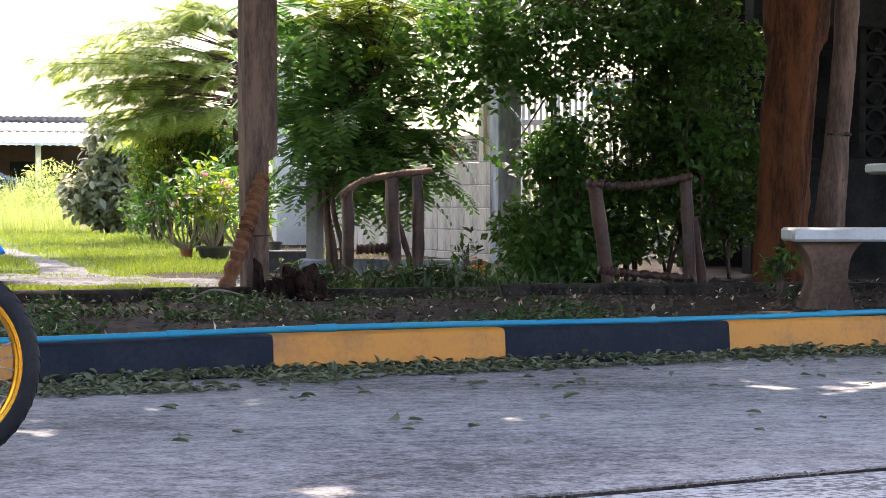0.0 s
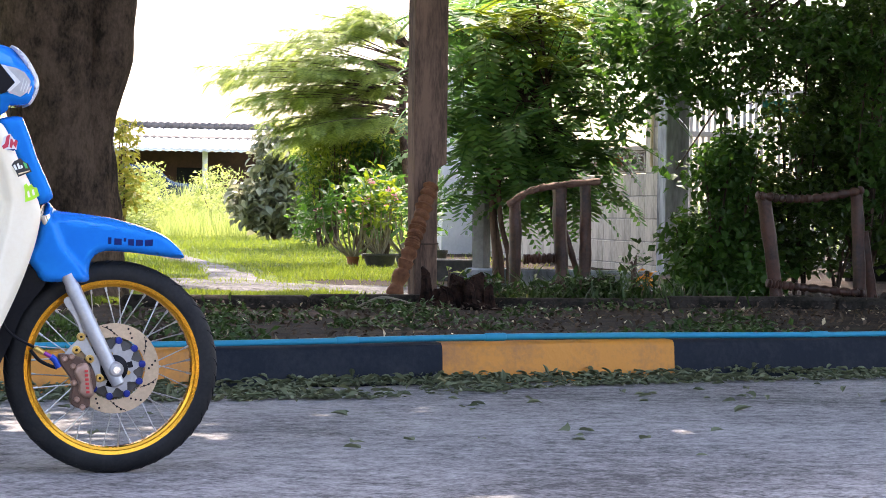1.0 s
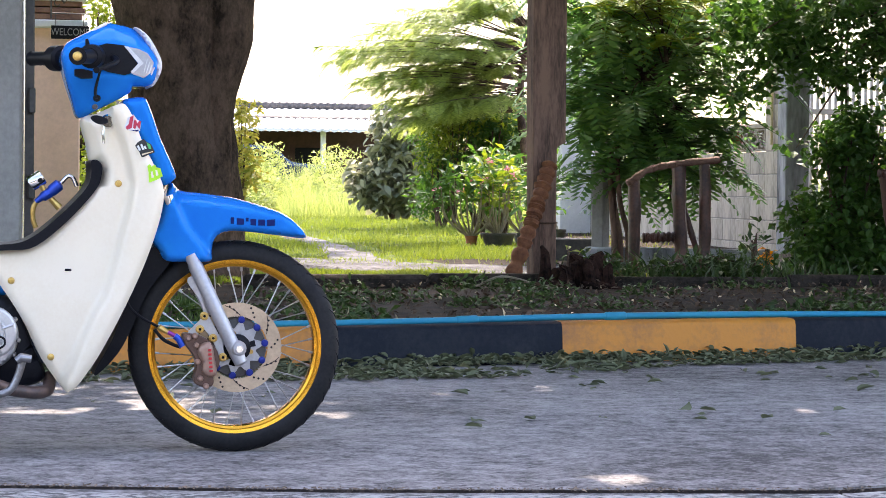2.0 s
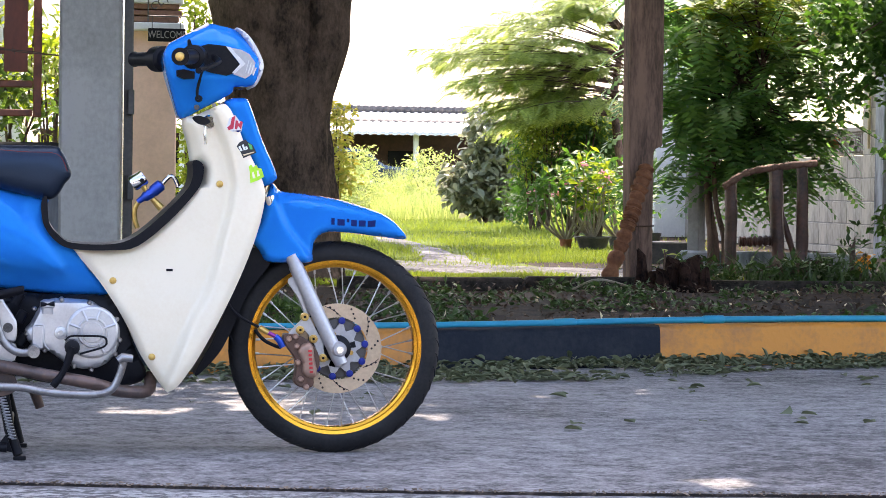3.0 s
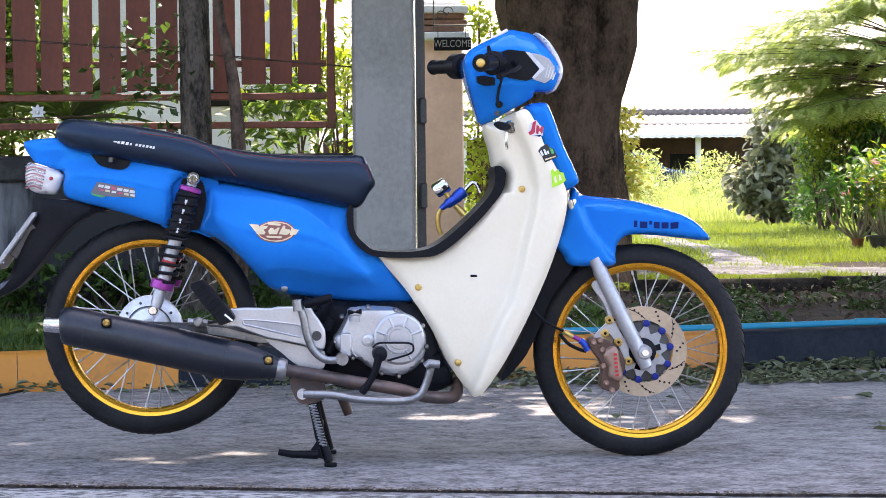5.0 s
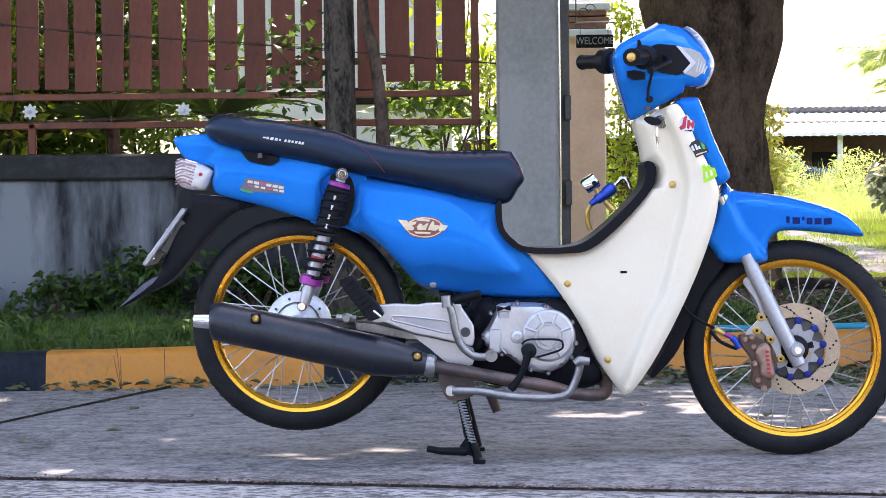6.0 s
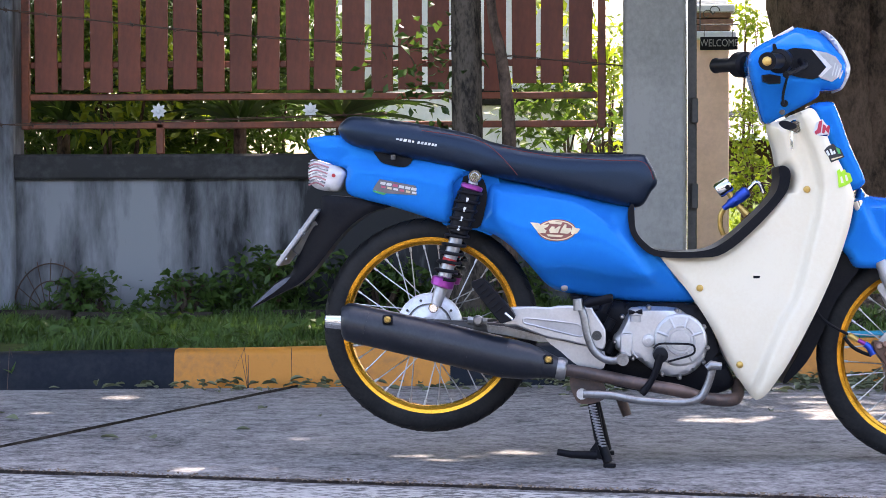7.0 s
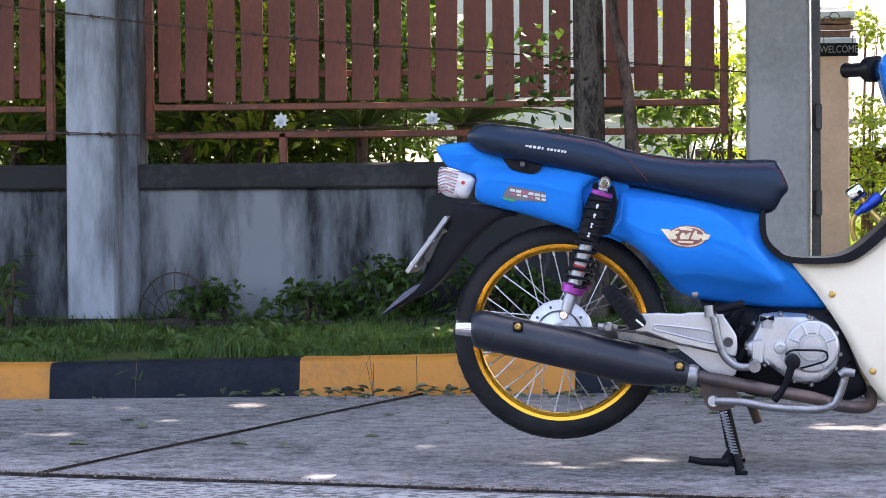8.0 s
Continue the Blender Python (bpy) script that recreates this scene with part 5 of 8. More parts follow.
# lit copy of the fence shrubs, its sun put into the leaf colour
bush("fence_shrub_lit", "shrub behind the fence in a yellow-green that stands for sunlight", [
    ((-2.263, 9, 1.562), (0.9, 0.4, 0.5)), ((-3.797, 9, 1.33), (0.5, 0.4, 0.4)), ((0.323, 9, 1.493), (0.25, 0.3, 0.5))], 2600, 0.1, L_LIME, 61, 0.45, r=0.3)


def spiky_plant(base, n, seed, length, material=L_WEED):
    rng = random.Random(seed)
    t = thing("spiky_plant", "dark strap-leaved plant fanning out behind the wall", "plant", group="spiky plants")
    s = Shape()
    base = Vector(base)
    for k in range(n):
        a = rng.uniform(0, 2 * math.pi)
        w = Vector((math.cos(a), math.sin(a) * 0.6, rng.uniform(0.2, 1.4))).normalized()
        sd = w.cross(Vector((0, 1, 0))).normalized()
        l, p = length * rng.uniform(0.6, 1.1), base.copy()
        pts = []
        for i in range(6):
            u = i / 5
            q = base + w * l * u + Vector((0, 0, -0.35 * l * u * u))
            pts.append((q, 0.013 * (1 - u) ** 0.6 + 0.0015))
        v = [c for q, r in pts for c in (q - sd * r, q + Vector((0, 0, -0.005)), q + sd * r)]
        s.add(v, [(i * 3 + j, i * 3 + j + 1, i * 3 + j + 4, i * 3 + j + 3) for i in range(5) for j in range(2)])
    st = Shape()
    st.tube([(base.x, base.y, ground_z(base.x, base.y) - 0.02), base], [0.04, 0.03], 8)
    part("stem", st, BARK, t)
    part("foliage", s, material, t, smooth=0)


spiky_plant((-1.239, 5.3, 0.995), 34, 1, 0.5)
spiky_plant((-0.766, 5.4, 1.02), 38, 2, 0.55)
spiky_plant((-2.123, 5.5, 1.023), 26, 3, 0.45)
spiky_plant((-2.937, 5.4, 0.974), 26, 4, 0.45, L_HEDGE)


def potted_plants():
    spots = [((4.881, 14, 0.173), 0.055, 0.09, CLAY, "small clay pot holding a bare-stemmed flowering plant"),
             ((5.117, 14, 0.172), 0.15, 0.115, BLACKPOT, "wide black pot holding a bare-stemmed flowering plant"),
             ((5.421, 14.3, 0.173), 0.1, 0.11, BLACKPOT, "black pot holding a bare-stemmed flowering plant"),
             ((5.398, 13, 0.175), 0.055, 0.17, BLACKPOT, "dark grey bucket with a seedling")]
    for i, ((x, y, _), r, h, m, lab) in enumerate(spots):
        rng = random.Random(70 + i)
        z = ground_z(x, y)
        t = thing("potted_plant", lab, "potted plant", (x, y, z), group="potted plants")
        p = Shape()
        prof = [(0.0, 0.0), (r * 0.72, 0.0), (r * 0.95, h * 0.85), (r * 1.06, h * 0.86), (r * 1.06, h), (r * 0.9, h), (r * 0.85, h * 0.8), (0, h * 0.8)]
        v = Shape().lathe(prof, 24)
        p.add([(a, c, b) for a, b, c in v.v], v.f)
        part("pot", p, m, t)
        lv = Shape()
        nb, hh = (12, 0.56) if i < 3 else (4, 0.3)
        for k in range(nb):
            a, d = rng.uniform(0, 6.28), rng.uniform(0.05, 0.3)
            tip = Vector((math.cos(a) * d, math.sin(a) * d, h + hh * rng.uniform(0.55, 1.05)))
            ln = curve([(0, 0, h * 0.7), (math.cos(a) * d * 0.8, math.sin(a) * d * 0.8, h + 0.15), tip], 4)
            st = Shape()
            st.tube(ln, [0.011 - 0.0009 * q for q in range(len(ln))], 6)
            part("stem", st, STEM, t, "pale bare stem")
            leaves_at(lv, [tip + Vector((rng.gauss(0, 0.06), rng.gauss(0, 0.06), rng.gauss(0, 0.06))) for _ in range(20)], 0.12, rng, narrow=0.34, droop=-0.3)
            leaves_at(lv, [Vector(ln[-3]) + Vector((rng.gauss(0, 0.06), rng.gauss(0, 0.06), rng.gauss(0, 0.04))) for _ in range(4)], 0.09, rng, narrow=0.32, droop=-0.1)
            if k % 3 == 0 and i < 3:
                fl = Shape()
                leaves_at(fl, [tip + Vector((rng.gauss(0, 0.02), rng.gauss(0, 0.02), 0.05 + rng.gauss(0, 0.02))) for _ in range(9)], 0.045, rng, narrow=0.9)
                part("flower", fl, PINK, t, "pink flower", smooth=0)
        part("foliage", lv, L_LIME if i == 1 else L_MID, t, smooth=0)


potted_plants()
bush("pot_backdrop_shrub", "bright green flowering shrub behind the pots", [
    ((5.312, 15.5, 0.798), (0.25, 0.3, 0.12)), ((5.497, 15.5, 0.591), (0.3, 0.3, 0.25)), ((5.52, 15.5, 0.9), (0.25, 0.2, 0.1))], 750, 0.1, L_MID, 62, 0.35, r=0.18)


# weathered wooden post with a notch
def notched_post():
    t = thing("wooden_post", "tall weathered wooden post with a notch cut out", "post")
    x0, x1, xn = 3.658, 3.848, 3.799
    za, zb = 0.917, 0.879
    s = Shape()
    o = [(x0 + 0.015, 0.05), (xn + 0.005, 0.05), (xn, 0.45), (xn, zb), (xn + 0.008, zb + 0.02), (x1, za), (x1, 1.4), (x1 - 0.003, 2.4), (x0 - 0.003, 2.4), (x0, 1.2)]
    sh = Shape().plate(o, 6.87, 7.03)
    s.add(sh.v, sh.f)
    ob = part("shaft", s, POST_WOOD, t, smooth=0)
    bv = ob.modifiers.new("worn_edges", "BEVEL")
    bv.width, bv.segments = 0.008, 2
    b = Shape()
    b.tube([(x0 - 0.005, 6.86, 0.47), (xn + 0.004, 6.86, 0.475)], 0.004, 6)
    part("tie_wire", b, RUST, t)


notched_post()


def ringed_pole(name, label, pts, r, rings, material, category, seed, parent=None, deep=0.27):
    s = Shape()
    ln = curve(pts, 110 // (len(pts) - 1) + 6)
    rng = random.Random(seed)
    rad = []
    for i in range(len(ln)):
        u = i / (len(ln) - 1) * rings
        rad.append(r * (1.1 - deep + deep * abs(math.sin(math.pi * u + 0.4 * math.sin(u * 1.7))) ** 0.8) * (1 + 0.04 * rng.gauss(0, 1)))
    s.tube(ln, rad, 14, wob=bark_wob(seed, 0.16, 1.2))
    if parent:
        return part(name, s, material, parent, label, smooth=50)
    return tagged(link(name, s, material, smooth=50), label, category)


ringed_pole("leaning_log", "reddish ringed log leaning against the post", [(3.475, 6.62, 0.142), (3.599, 6.68, 0.439), (3.675, 6.76, 0.622), (3.752, 6.84, 0.799)], 0.042, 14, LOG_WOOD, "log", 3, None, 0.38)

s = Shape()
rng = random.Random(8)
c = Vector((3.753, 6.3, 0.17))
for k, (dx, w, h) in enumerate(((-0.15, 0.04, 0.17), (-0.1, 0.04, 0.06), (-0.05, 0.05, 0.08), (0.0, 0.065, 0.1), (0.04, 0.06, 0.13), (0.075, 0.06, 0.11), (0.1, 0.05, 0.14), (0.14, 0.05, 0.08), (0.17, 0.03, 0.09), (0.03, 0.07, 0.06))):
    dy, w, h = 0.06 * math.sin(k * 2.1), w * 0.62, h * 1.12
    lean = rng.uniform(-0.02, 0.02)
    s.tube([c + Vector((dx * 1.25, dy * 1.4, -0.12)), c + Vector((dx * 1.05, dy, h * 0.3)), c + Vector((dx + lean, dy, h * 0.8)), c + Vector((dx + lean * 3, dy + lean, h))],
           [w * 1.35, w * 1.15, w * 0.85, w * 0.25], 12, wob=bark_wob(k + 2, 0.9, 3.2))
for k in range(6):
    a = math.pi * (0.9 + 0.24 * k)
    s.tube([c + Vector((math.cos(a) * 0.1, math.sin(a) * 0.08, -0.02)), c + Vector((math.cos(a) * 0.2, math.sin(a) * 0.16, -0.02)), c + Vector((math.cos(a) * 0.32, math.sin(a) * 0.24, -0.06))],
           [0.03, 0.02, 0.008], 8, wob=bark_wob(k, 0.3, 2))
tagged(link("tree_stump", s, STUMP), "dark rotten stump with broken roots", "stump")


def wood_post(parent, p0, p1, r, seed, name="post"):
    s = Shape()
    ln = curve([p0, Vector(p0).lerp(Vector(p1), 0.5), p1], 8)
    s.tube(ln, [r * (1 + 0.04 * math.sin(i * 1.3)) for i in range(len(ln))], 10, wob=bark_wob(seed, 0.2, 1.0))
    part(name, s, RAIL_WOOD, parent)


r1 = thing("log_railing", "rustic log railing with a pale curved top rail", "railing", group="log railings")
for k, (a, b, r) in enumerate((((4.731, 8.5, 0.153), (4.716, 8.5, 0.73), 0.04), ((5.037, 8.5, 0.15), (5.006, 8.5, 0.824), 0.045), ((5.188, 8.5, 0.149), (5.179, 8.5, 0.839), 0.038))):
    wood_post(r1, a, b, r, k)
ringed_pole("top_rail", "pale peeled log rail", [(4.66, 8.46, 0.698), (4.801, 8.46, 0.787), (4.987, 8.46, 0.827), (5.264, 8.46, 0.857)], 0.021, 7, PALE_LOG, "", 12, r1, 0.3)
ringed_pole("bottom_rail", "", [(4.776, 8.5, 0.36), (4.984, 8.5, 0.366)], 0.03, 7, RAIL_WOOD, "", 13, r1, 0.45)
wood_post(r1, (5.158, 8.55, 0.256), (5.052, 8.55, 0.58), 0.02, 9, "brace")
r2 = thing("log_railing", "rustic log railing with twisted brown rails", "railing", group="log railings")
for k, (a, b, r) in enumerate((((6.046, 7.4, 0.126), (5.949, 7.4, 0.764), 0.042), ((6.583, 7.4, 0.131), (6.546, 7.4, 0.821), 0.038))):
    wood_post(r2, a, b, r, k + 4)
wood_post(r2, (6.715, 7.5, 0.126), (6.641, 7.5, 0.568), 0.03, 8, "brace")
ringed_pole("top_rail", "", [(5.881, 7.36, 0.777), (6.072, 7.36, 0.76), (6.293, 7.36, 0.768), (6.569, 7.36, 0.82)], 0.025, 15, RAIL_WOOD, "", 14, r2, 0.45)
ringed_pole("bottom_rail", "", [(5.956, 7.36, 0.254), (6.147, 7.36, 0.232), (6.587, 7.36, 0.194)], 0.025, 15, RAIL_WOOD, "", 15, r2, 0.45)

# planter edge, post and slim stems by the block wall
s = Shape()
s.box((0.62, 0.1, 0.07), (1.3, 0.2, 0.16), 0.015)
for k in range(5):
    s.box((0.07 + 0.27 * k, -0.004, 0.05), (0.03, 0.014, 0.11), 0.004)
tagged(link("planter", s, PILLAR, at=pose(4.756, 9.75, 0.12, 0, 0, -32)), "low rough concrete planter edge", "planter")
s = Shape()
s.box((0, 0, 0.35), (0.085, 0.12, 0.74), 0.006)
tagged(link("concrete_post", s, CONC, at=pose(4.862, 9.8, 0.13, 0, 0, -38)), "short pale concrete post standing in the planter", "post")
s = Shape()
s.box((0, 0, 0.09), (0.42, 0.2, 0.2), 0.012)
tagged(link("trough", s, BLACKPOT, at=pose(4.908, 10.6, 0.12, 0, 0, -20)), "dark low trough beside the planter", "trough")
for a, b, c in ((0.0, 0.0, 0.0), (0.045, 0.03, -0.03), (0.09, -0.02, -0.06)):
    plain_trunk("curving_stem", "slim curving brown stem rising from the planter", POST_WOOD, [(4.913 + a, 9.6 + b, 0.17), (4.913 + a - 0.01, 9.6 + b, 0.36), (4.913 + a * 0.6 - 0.035, 9.6 + b, 0.6), (4.913 + a * 0.5 - 0.05, 9.6 + b, 0.95)], [0.028, 0.02, 0.018, 0.014], 4, 10, 0.06)


def stone_bench():
    t = thing("stone_bench", "cement bench with a pale slab on a waisted brown pedestal", "bench")
    z0, z1 = 0.47, 0.536
    xa = 5.832
    s = Shape()
    s.box((xa + 0.62, 4.72, (z0 + z1) / 2), (1.24, 0.36, z1 - z0), 0.012)
    part("seat_slab", s, TABLE_TOP, t, "pale terrazzo slab")
    xc = 6.027
    for dx in (0.0, 0.95):
        p = Shape()
        zb = 0.11
        prof = [(0.15, 0.0), (0.15, 0.05), (0.125, 0.1), (0.09, 0.42), (0.088, 0.58), (0.105, 0.8), (0.135, 0.93), (0.135, 1.0)]
        o = [(xc + dx - r, zb + (z0 - zb) * u) for r, u in prof] + [(xc + dx + r, zb + (z0 - zb) * u) for r, u in prof[::-1]]
        o = [(p_.x, p_.y) for p_ in curve([(a, b, 0) for a, b in o], 4, True)]
        p.plate(o, 4.6, 4.84)
        part("pedestal", p, TABLE_LEG, t, "waisted brown cement pedestal")
    hub = Vector((xa, 4.54, 0))
    t.matrix_basis = Matrix.Translation(hub) @ Matrix.Rotation(radians(-17), 4, "Z") @ Matrix.Translation(-hub)


stone_bench()
tb = thing("stone_table", "round cement garden table with a pale top", "table")
zt = 0.878
tx = 7.021 + 0.45
s = Shape()
v = Shape().lathe([(0.0, zt - 0.06), (0.42, zt - 0.06), (0.45, zt - 0.045), (0.45, zt - 0.01), (0.44, zt), (0, zt)], 40)
s.add([(a + tx, c + 5.9, b) for a, b, c in v.v], v.f)
part("top", s, TABLE_TOP, tb)
s = Shape()
v = Shape().lathe([(0.0, 0.1), (0.2, 0.1), (0.16, 0.2), (0.1, 0.45), (0.16, zt - 0.06), (0, zt - 0.06)], 24)
s.add([(a + tx, c + 5.9, b) for a, b, c in v.v], v.f)
part("pedestal", s, TABLE_LEG, tb)


# ---- grass, weeds and fallen leaves ----
def blades(name, label, spots, height, material, seed, lean=0.4, width=0.006):
    rng = random.Random(seed)
    v, f = [], []
    for x, y, k in spots:
        z = ground_z(x, y) - 0.005
        a = rng.uniform(0, 6.283)
        h = height * k * rng.uniform(0.55, 1.25)
        dx, dy = math.cos(a) * h * lean * rng.random(), math.sin(a) * h * lean * rng.random()
        b = rng.uniform(0, 6.283)
        wx, wy = math.cos(b) * width, math.sin(b) * width
        n = len(v)
        v += [(x - wx, y - wy, z), (x + wx, y + wy, z), (x + dx * 0.4 + wx * 0.7, y + dy * 0.4 + wy * 0.7, z + h * 0.6), (x + dx * 0.4 - wx * 0.7, y + dy * 0.4 - wy * 0.7, z + h * 0.6), (x + dx, y + dy, z + h)]
        f += [(n, n + 1, n + 2, n + 3), (n + 3, n + 2, n + 4)]
    s = Shape()
    s.v, s.f = v, f
    return tagged(link(name, s, material, smooth=0), label, "grass", kind="stuff")


rng = random.Random(81)
sp = []
while len(sp) < 60000:
    x = rng.uniform(-4.5, 1.6)
    y = kerb_y(x) + 0.14 + (4.6 - kerb_y(x) - 0.14) * rng.random()
    k = 0.7 + 1.0 * noise.noise((x * 2.6, y * 2.6, 0)) + 0.5 * max(0, (y - 3.6))
    if k > 0.3 and (x < 0.9 or rng.random() < 0.4):
        sp.append((x, y, k))
blades("verge_grass", "short verge grass in a green darkened for shade", sp, 0.06, L_SHADEGRASS, 82, 0.9, 0.0045)
sp = []
while len(sp) < 110000:
    y = 6.6 + 34 * rng.random() ** 1.8
    x = rng.uniform(-0.5 + 0.05 * y, 4.6 + 0.26 * (y - 6)) if y > 8 else rng.uniform(0.4, 4.4)
    on_track = abs(x - float(np.interp(y, [8.2, 10.2, 13.5, 19, 27, 38], [3.3, 3.4, 3.7, 4.0, 4.6, 4.9]))) < 0.22 and y > 9 or 8.75 + 0.5 * noise.noise((x * 1.1, 0, 6)) < y < 10.5 + 0.5 * noise.noise((x * 0.9, 3, 6))
    k = 0.8 + 0.9 * noise.noise((x * 1.5, y * 1.0, 4))
    if x > 3.6 and y < 10.5 and rng.random() < 0.9:
        continue
    if y < 21 and x > 4.7 + 0.15 * max(0, y - 10) and rng.random() < 0.93:
        continue
    if k > 0.15 and (not on_track or rng.random() < (0.3 if y < 10.6 else 0.25)):
        sp.append((x, y, k * (1 + 0.02 * y)))
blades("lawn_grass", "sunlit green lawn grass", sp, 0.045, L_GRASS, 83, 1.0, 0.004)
sp = []
gl = 6.104
while len(sp) < 80000:
    y = rng.uniform(27, 48)
    x = gl + (y - 35) * (gl - 0.55) / 41 + 6.0 * rng.random()
    k = 0.25 + 1.3 * abs(noise.noise((x * 0.9, y * 0.35, 9))) + 0.2 * rng.random()
    sp.append((x, y, k))
blades("tall_grass", "tall feathery sunlit grass across the lawn", sp, 0.5, L_TALL, 84, 0.7, 0.005)
bush("weed_thicket", "tall light green leafy weeds among the grass", [((4.95 + 0.36 * k, 30 + 1.1 * (k % 3), 0.52 + 0.16 * math.sin(k * 1.9)), (0.42, 0.8, 0.46 + 0.14 * math.sin(k * 1.9))) for k in range(8)], 17000, 0.085, L_TALL, 86, 0.3, droop=-0.5, r=0.24, stem_step=9)
sp = []
for _ in range(520):
    x = rng.gauss(4.742, 0.3)
    sp.append((x, 6.75 + rng.gauss(0, 0.15), rng.uniform(0.5, 1.2)))
blades("strap_grass", "tufts of long strappy leaves behind the border", sp, 0.17, L_WEED, 85, 1.2, 0.008)


def weeds(name, label, n, xr, back, size, material, seed, dens=None):
    rng = random.Random(seed)
    s = Shape()
    spots = []
    while len(spots) < n:
        x = rng.uniform(*xr)
        y = kerb_y(x) + 0.16 + back * rng.random()
        if dens and noise.noise((x * 1.7, y * 1.7, seed)) < dens:
            continue
        spots.append((x, y, ground_z(x, y) + 0.005 + 0.05 * rng.random() ** 2))
    leaves_at(s, spots, size, rng, droop=-0.1, narrow=0.5)
    return tagged(link(name, s, material, smooth=0), label, "weeds", kind="stuff")


weeds("ground_weeds", "low green weeds growing in the soil strip", 2900, (1.2, 4.9), 3.4, 0.045, L_WEED, 91, 0.2)
weeds("soil_litter", "dead brown leaves scattered over the soil strip", 3600, (1.2, 8.0), 3.7, 0.034, L_BROWN, 92)
weeds("pale_litter", "pale bits of dry leaf on the soil strip", 260, (1.2, 8.0), 3.7, 0.035, STK_CREAM, 102)
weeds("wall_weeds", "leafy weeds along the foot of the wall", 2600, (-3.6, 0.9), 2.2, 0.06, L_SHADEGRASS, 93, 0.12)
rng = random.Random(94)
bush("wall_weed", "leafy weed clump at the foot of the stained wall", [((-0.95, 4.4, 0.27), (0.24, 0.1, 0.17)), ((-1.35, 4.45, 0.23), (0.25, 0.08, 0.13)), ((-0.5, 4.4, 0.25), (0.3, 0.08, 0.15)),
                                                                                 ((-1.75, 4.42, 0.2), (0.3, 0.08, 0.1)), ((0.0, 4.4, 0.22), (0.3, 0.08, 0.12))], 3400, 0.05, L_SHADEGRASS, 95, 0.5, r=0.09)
bush("corner_weed", "tall leafy weed by the pillar", [((-2.63, 4.2, 0.33), (0.05, 0.05, 0.15))], 60, 0.09, L_SHADEGRASS, 96, 0.35, r=0.06)
bush("border_weed", "leafy weeds along the border", [((4.577, 6.7, 0.214), (0.3, 0.1, 0.1)), ((4.023, 6.7, 0.204), (0.2, 0.1, 0.08)), ((4.961, 6.9, 0.365), (0.05, 0.05, 0.1))], 1100, 0.07, L_WEED, 97, 0.35, droop=-0.2, r=0.1)
bush("orange_flowers", "small orange flowering plant at the wall foot", [((5.711, 8.8, 0.227), (0.03, 0.03, 0.06))], 70, 0.04, ORANGE_F, 98, 0.8, r=0.05, category="plant")
bush("bench_weed", "small dark weed beside the bench", [((6.291, 5.6, 0.295), (0.07, 0.07, 0.14))], 160, 0.06, L_DARK, 99, 0.5, r=0.07)

bush("sprout", "bright green sprout beside the rotten stump", [((3.741, 6.4, 0.328), (0.03, 0.03, 0.06))], 14, 0.13, L_LIME, 87, 0.35, droop=-0.8, r=0.04, category="plant", stem_step=5, stalk=0.4)
bush("kerb_weed", "thin weed growing against the orange kerb", [((-0.78, 2.325, 0.06), (0.09, 0.012, 0.04)), ((-0.632, 2.35, 0.07), (0.012, 0.012, 0.06))], 20, 0.06, L_SHADEGRASS, 88, 0.2, droop=0.2, r=0.04, stem_step=10, stalk=0.11)
bush("hanging_grass", "grass hanging over the black kerb", [((-1.597, 2.2, 0.09), (0.025, 0.01, 0.035)), ((-1.7, 2.2, 0.105), (0.015, 0.01, 0.02))], 26, 0.05, L_SHADEGRASS, 89, 0.14, droop=1.0, r=0.03, stem_step=99, stalk=0.1)
s = Shape()
ta = Vector((3.244, 5.9, 0.209))
s.tube(curve([(ta.x - 0.12, 5.85, ground_z(ta.x - 0.12, 5.85) + 0.02), (ta.x, 5.8, ground_z(ta.x, 5.8) + 0.07), (ta.x + 0.18, 5.8, ground_z(ta.x + 0.18, 5.8) + 0.03), (ta.x + 0.34, 5.9, ground_z(ta.x + 0.34, 5.9) + 0.008)], 5), 0.006, 6)
tagged(link("fallen_twig", s, STEM, smooth=50), "pale curved twig lying on the dark soil", "twig")

# leaves swept against the kerb
rng = random.Random(101)
s = Shape()
spots = []
while len(spots) < 4300:
    x = rng.uniform(-1.4, 7.5)
    dens = float(np.interp(x, [-1.3, -1.1, 0.2, 1.2, 1.8, 2.5, 3.3, 7], [0.01, 0.07, 0.08, 0.6, 1.0, 0.9, 0.6, 0.45]))
    wide = float(np.interp(x, [-1.3, -0.8, 0, 1.2, 2.4, 3.3, 7], [0.1, 0.38, 0.4, 0.6, 0.75, 0.42, 0.4]))
    d = wide * rng.random() ** 1.3
    if rng.random() < dens * (0.55 + 1.3 * noise.noise((x * 2.2, d * 5, 0))):
        spots.append((x, kerb_y(x) - 0.012 - d, 0.006 + (0.022 if x > 0.6 else 0.008) * rng.random() * math.exp(-d * 7)))
for _ in range(110):
    x = rng.uniform(0.8, 6)
    spots.append((x, kerb_y(x) - 0.1 - 1.3 * rng.random() ** 1.6, 0.006))
leaves_at(s, spots, 0.05, rng, droop=0.0, narrow=0.45, flat=0.3, fold=0.6, oval=True)
s.v = [(a, b, max(0.004, c)) for a, b, c in s.v]
tagged(link("leaf_litter", s, L_DRY, smooth=0), "dry green and grey leaves swept against the kerb", "leaves", kind="stuff")
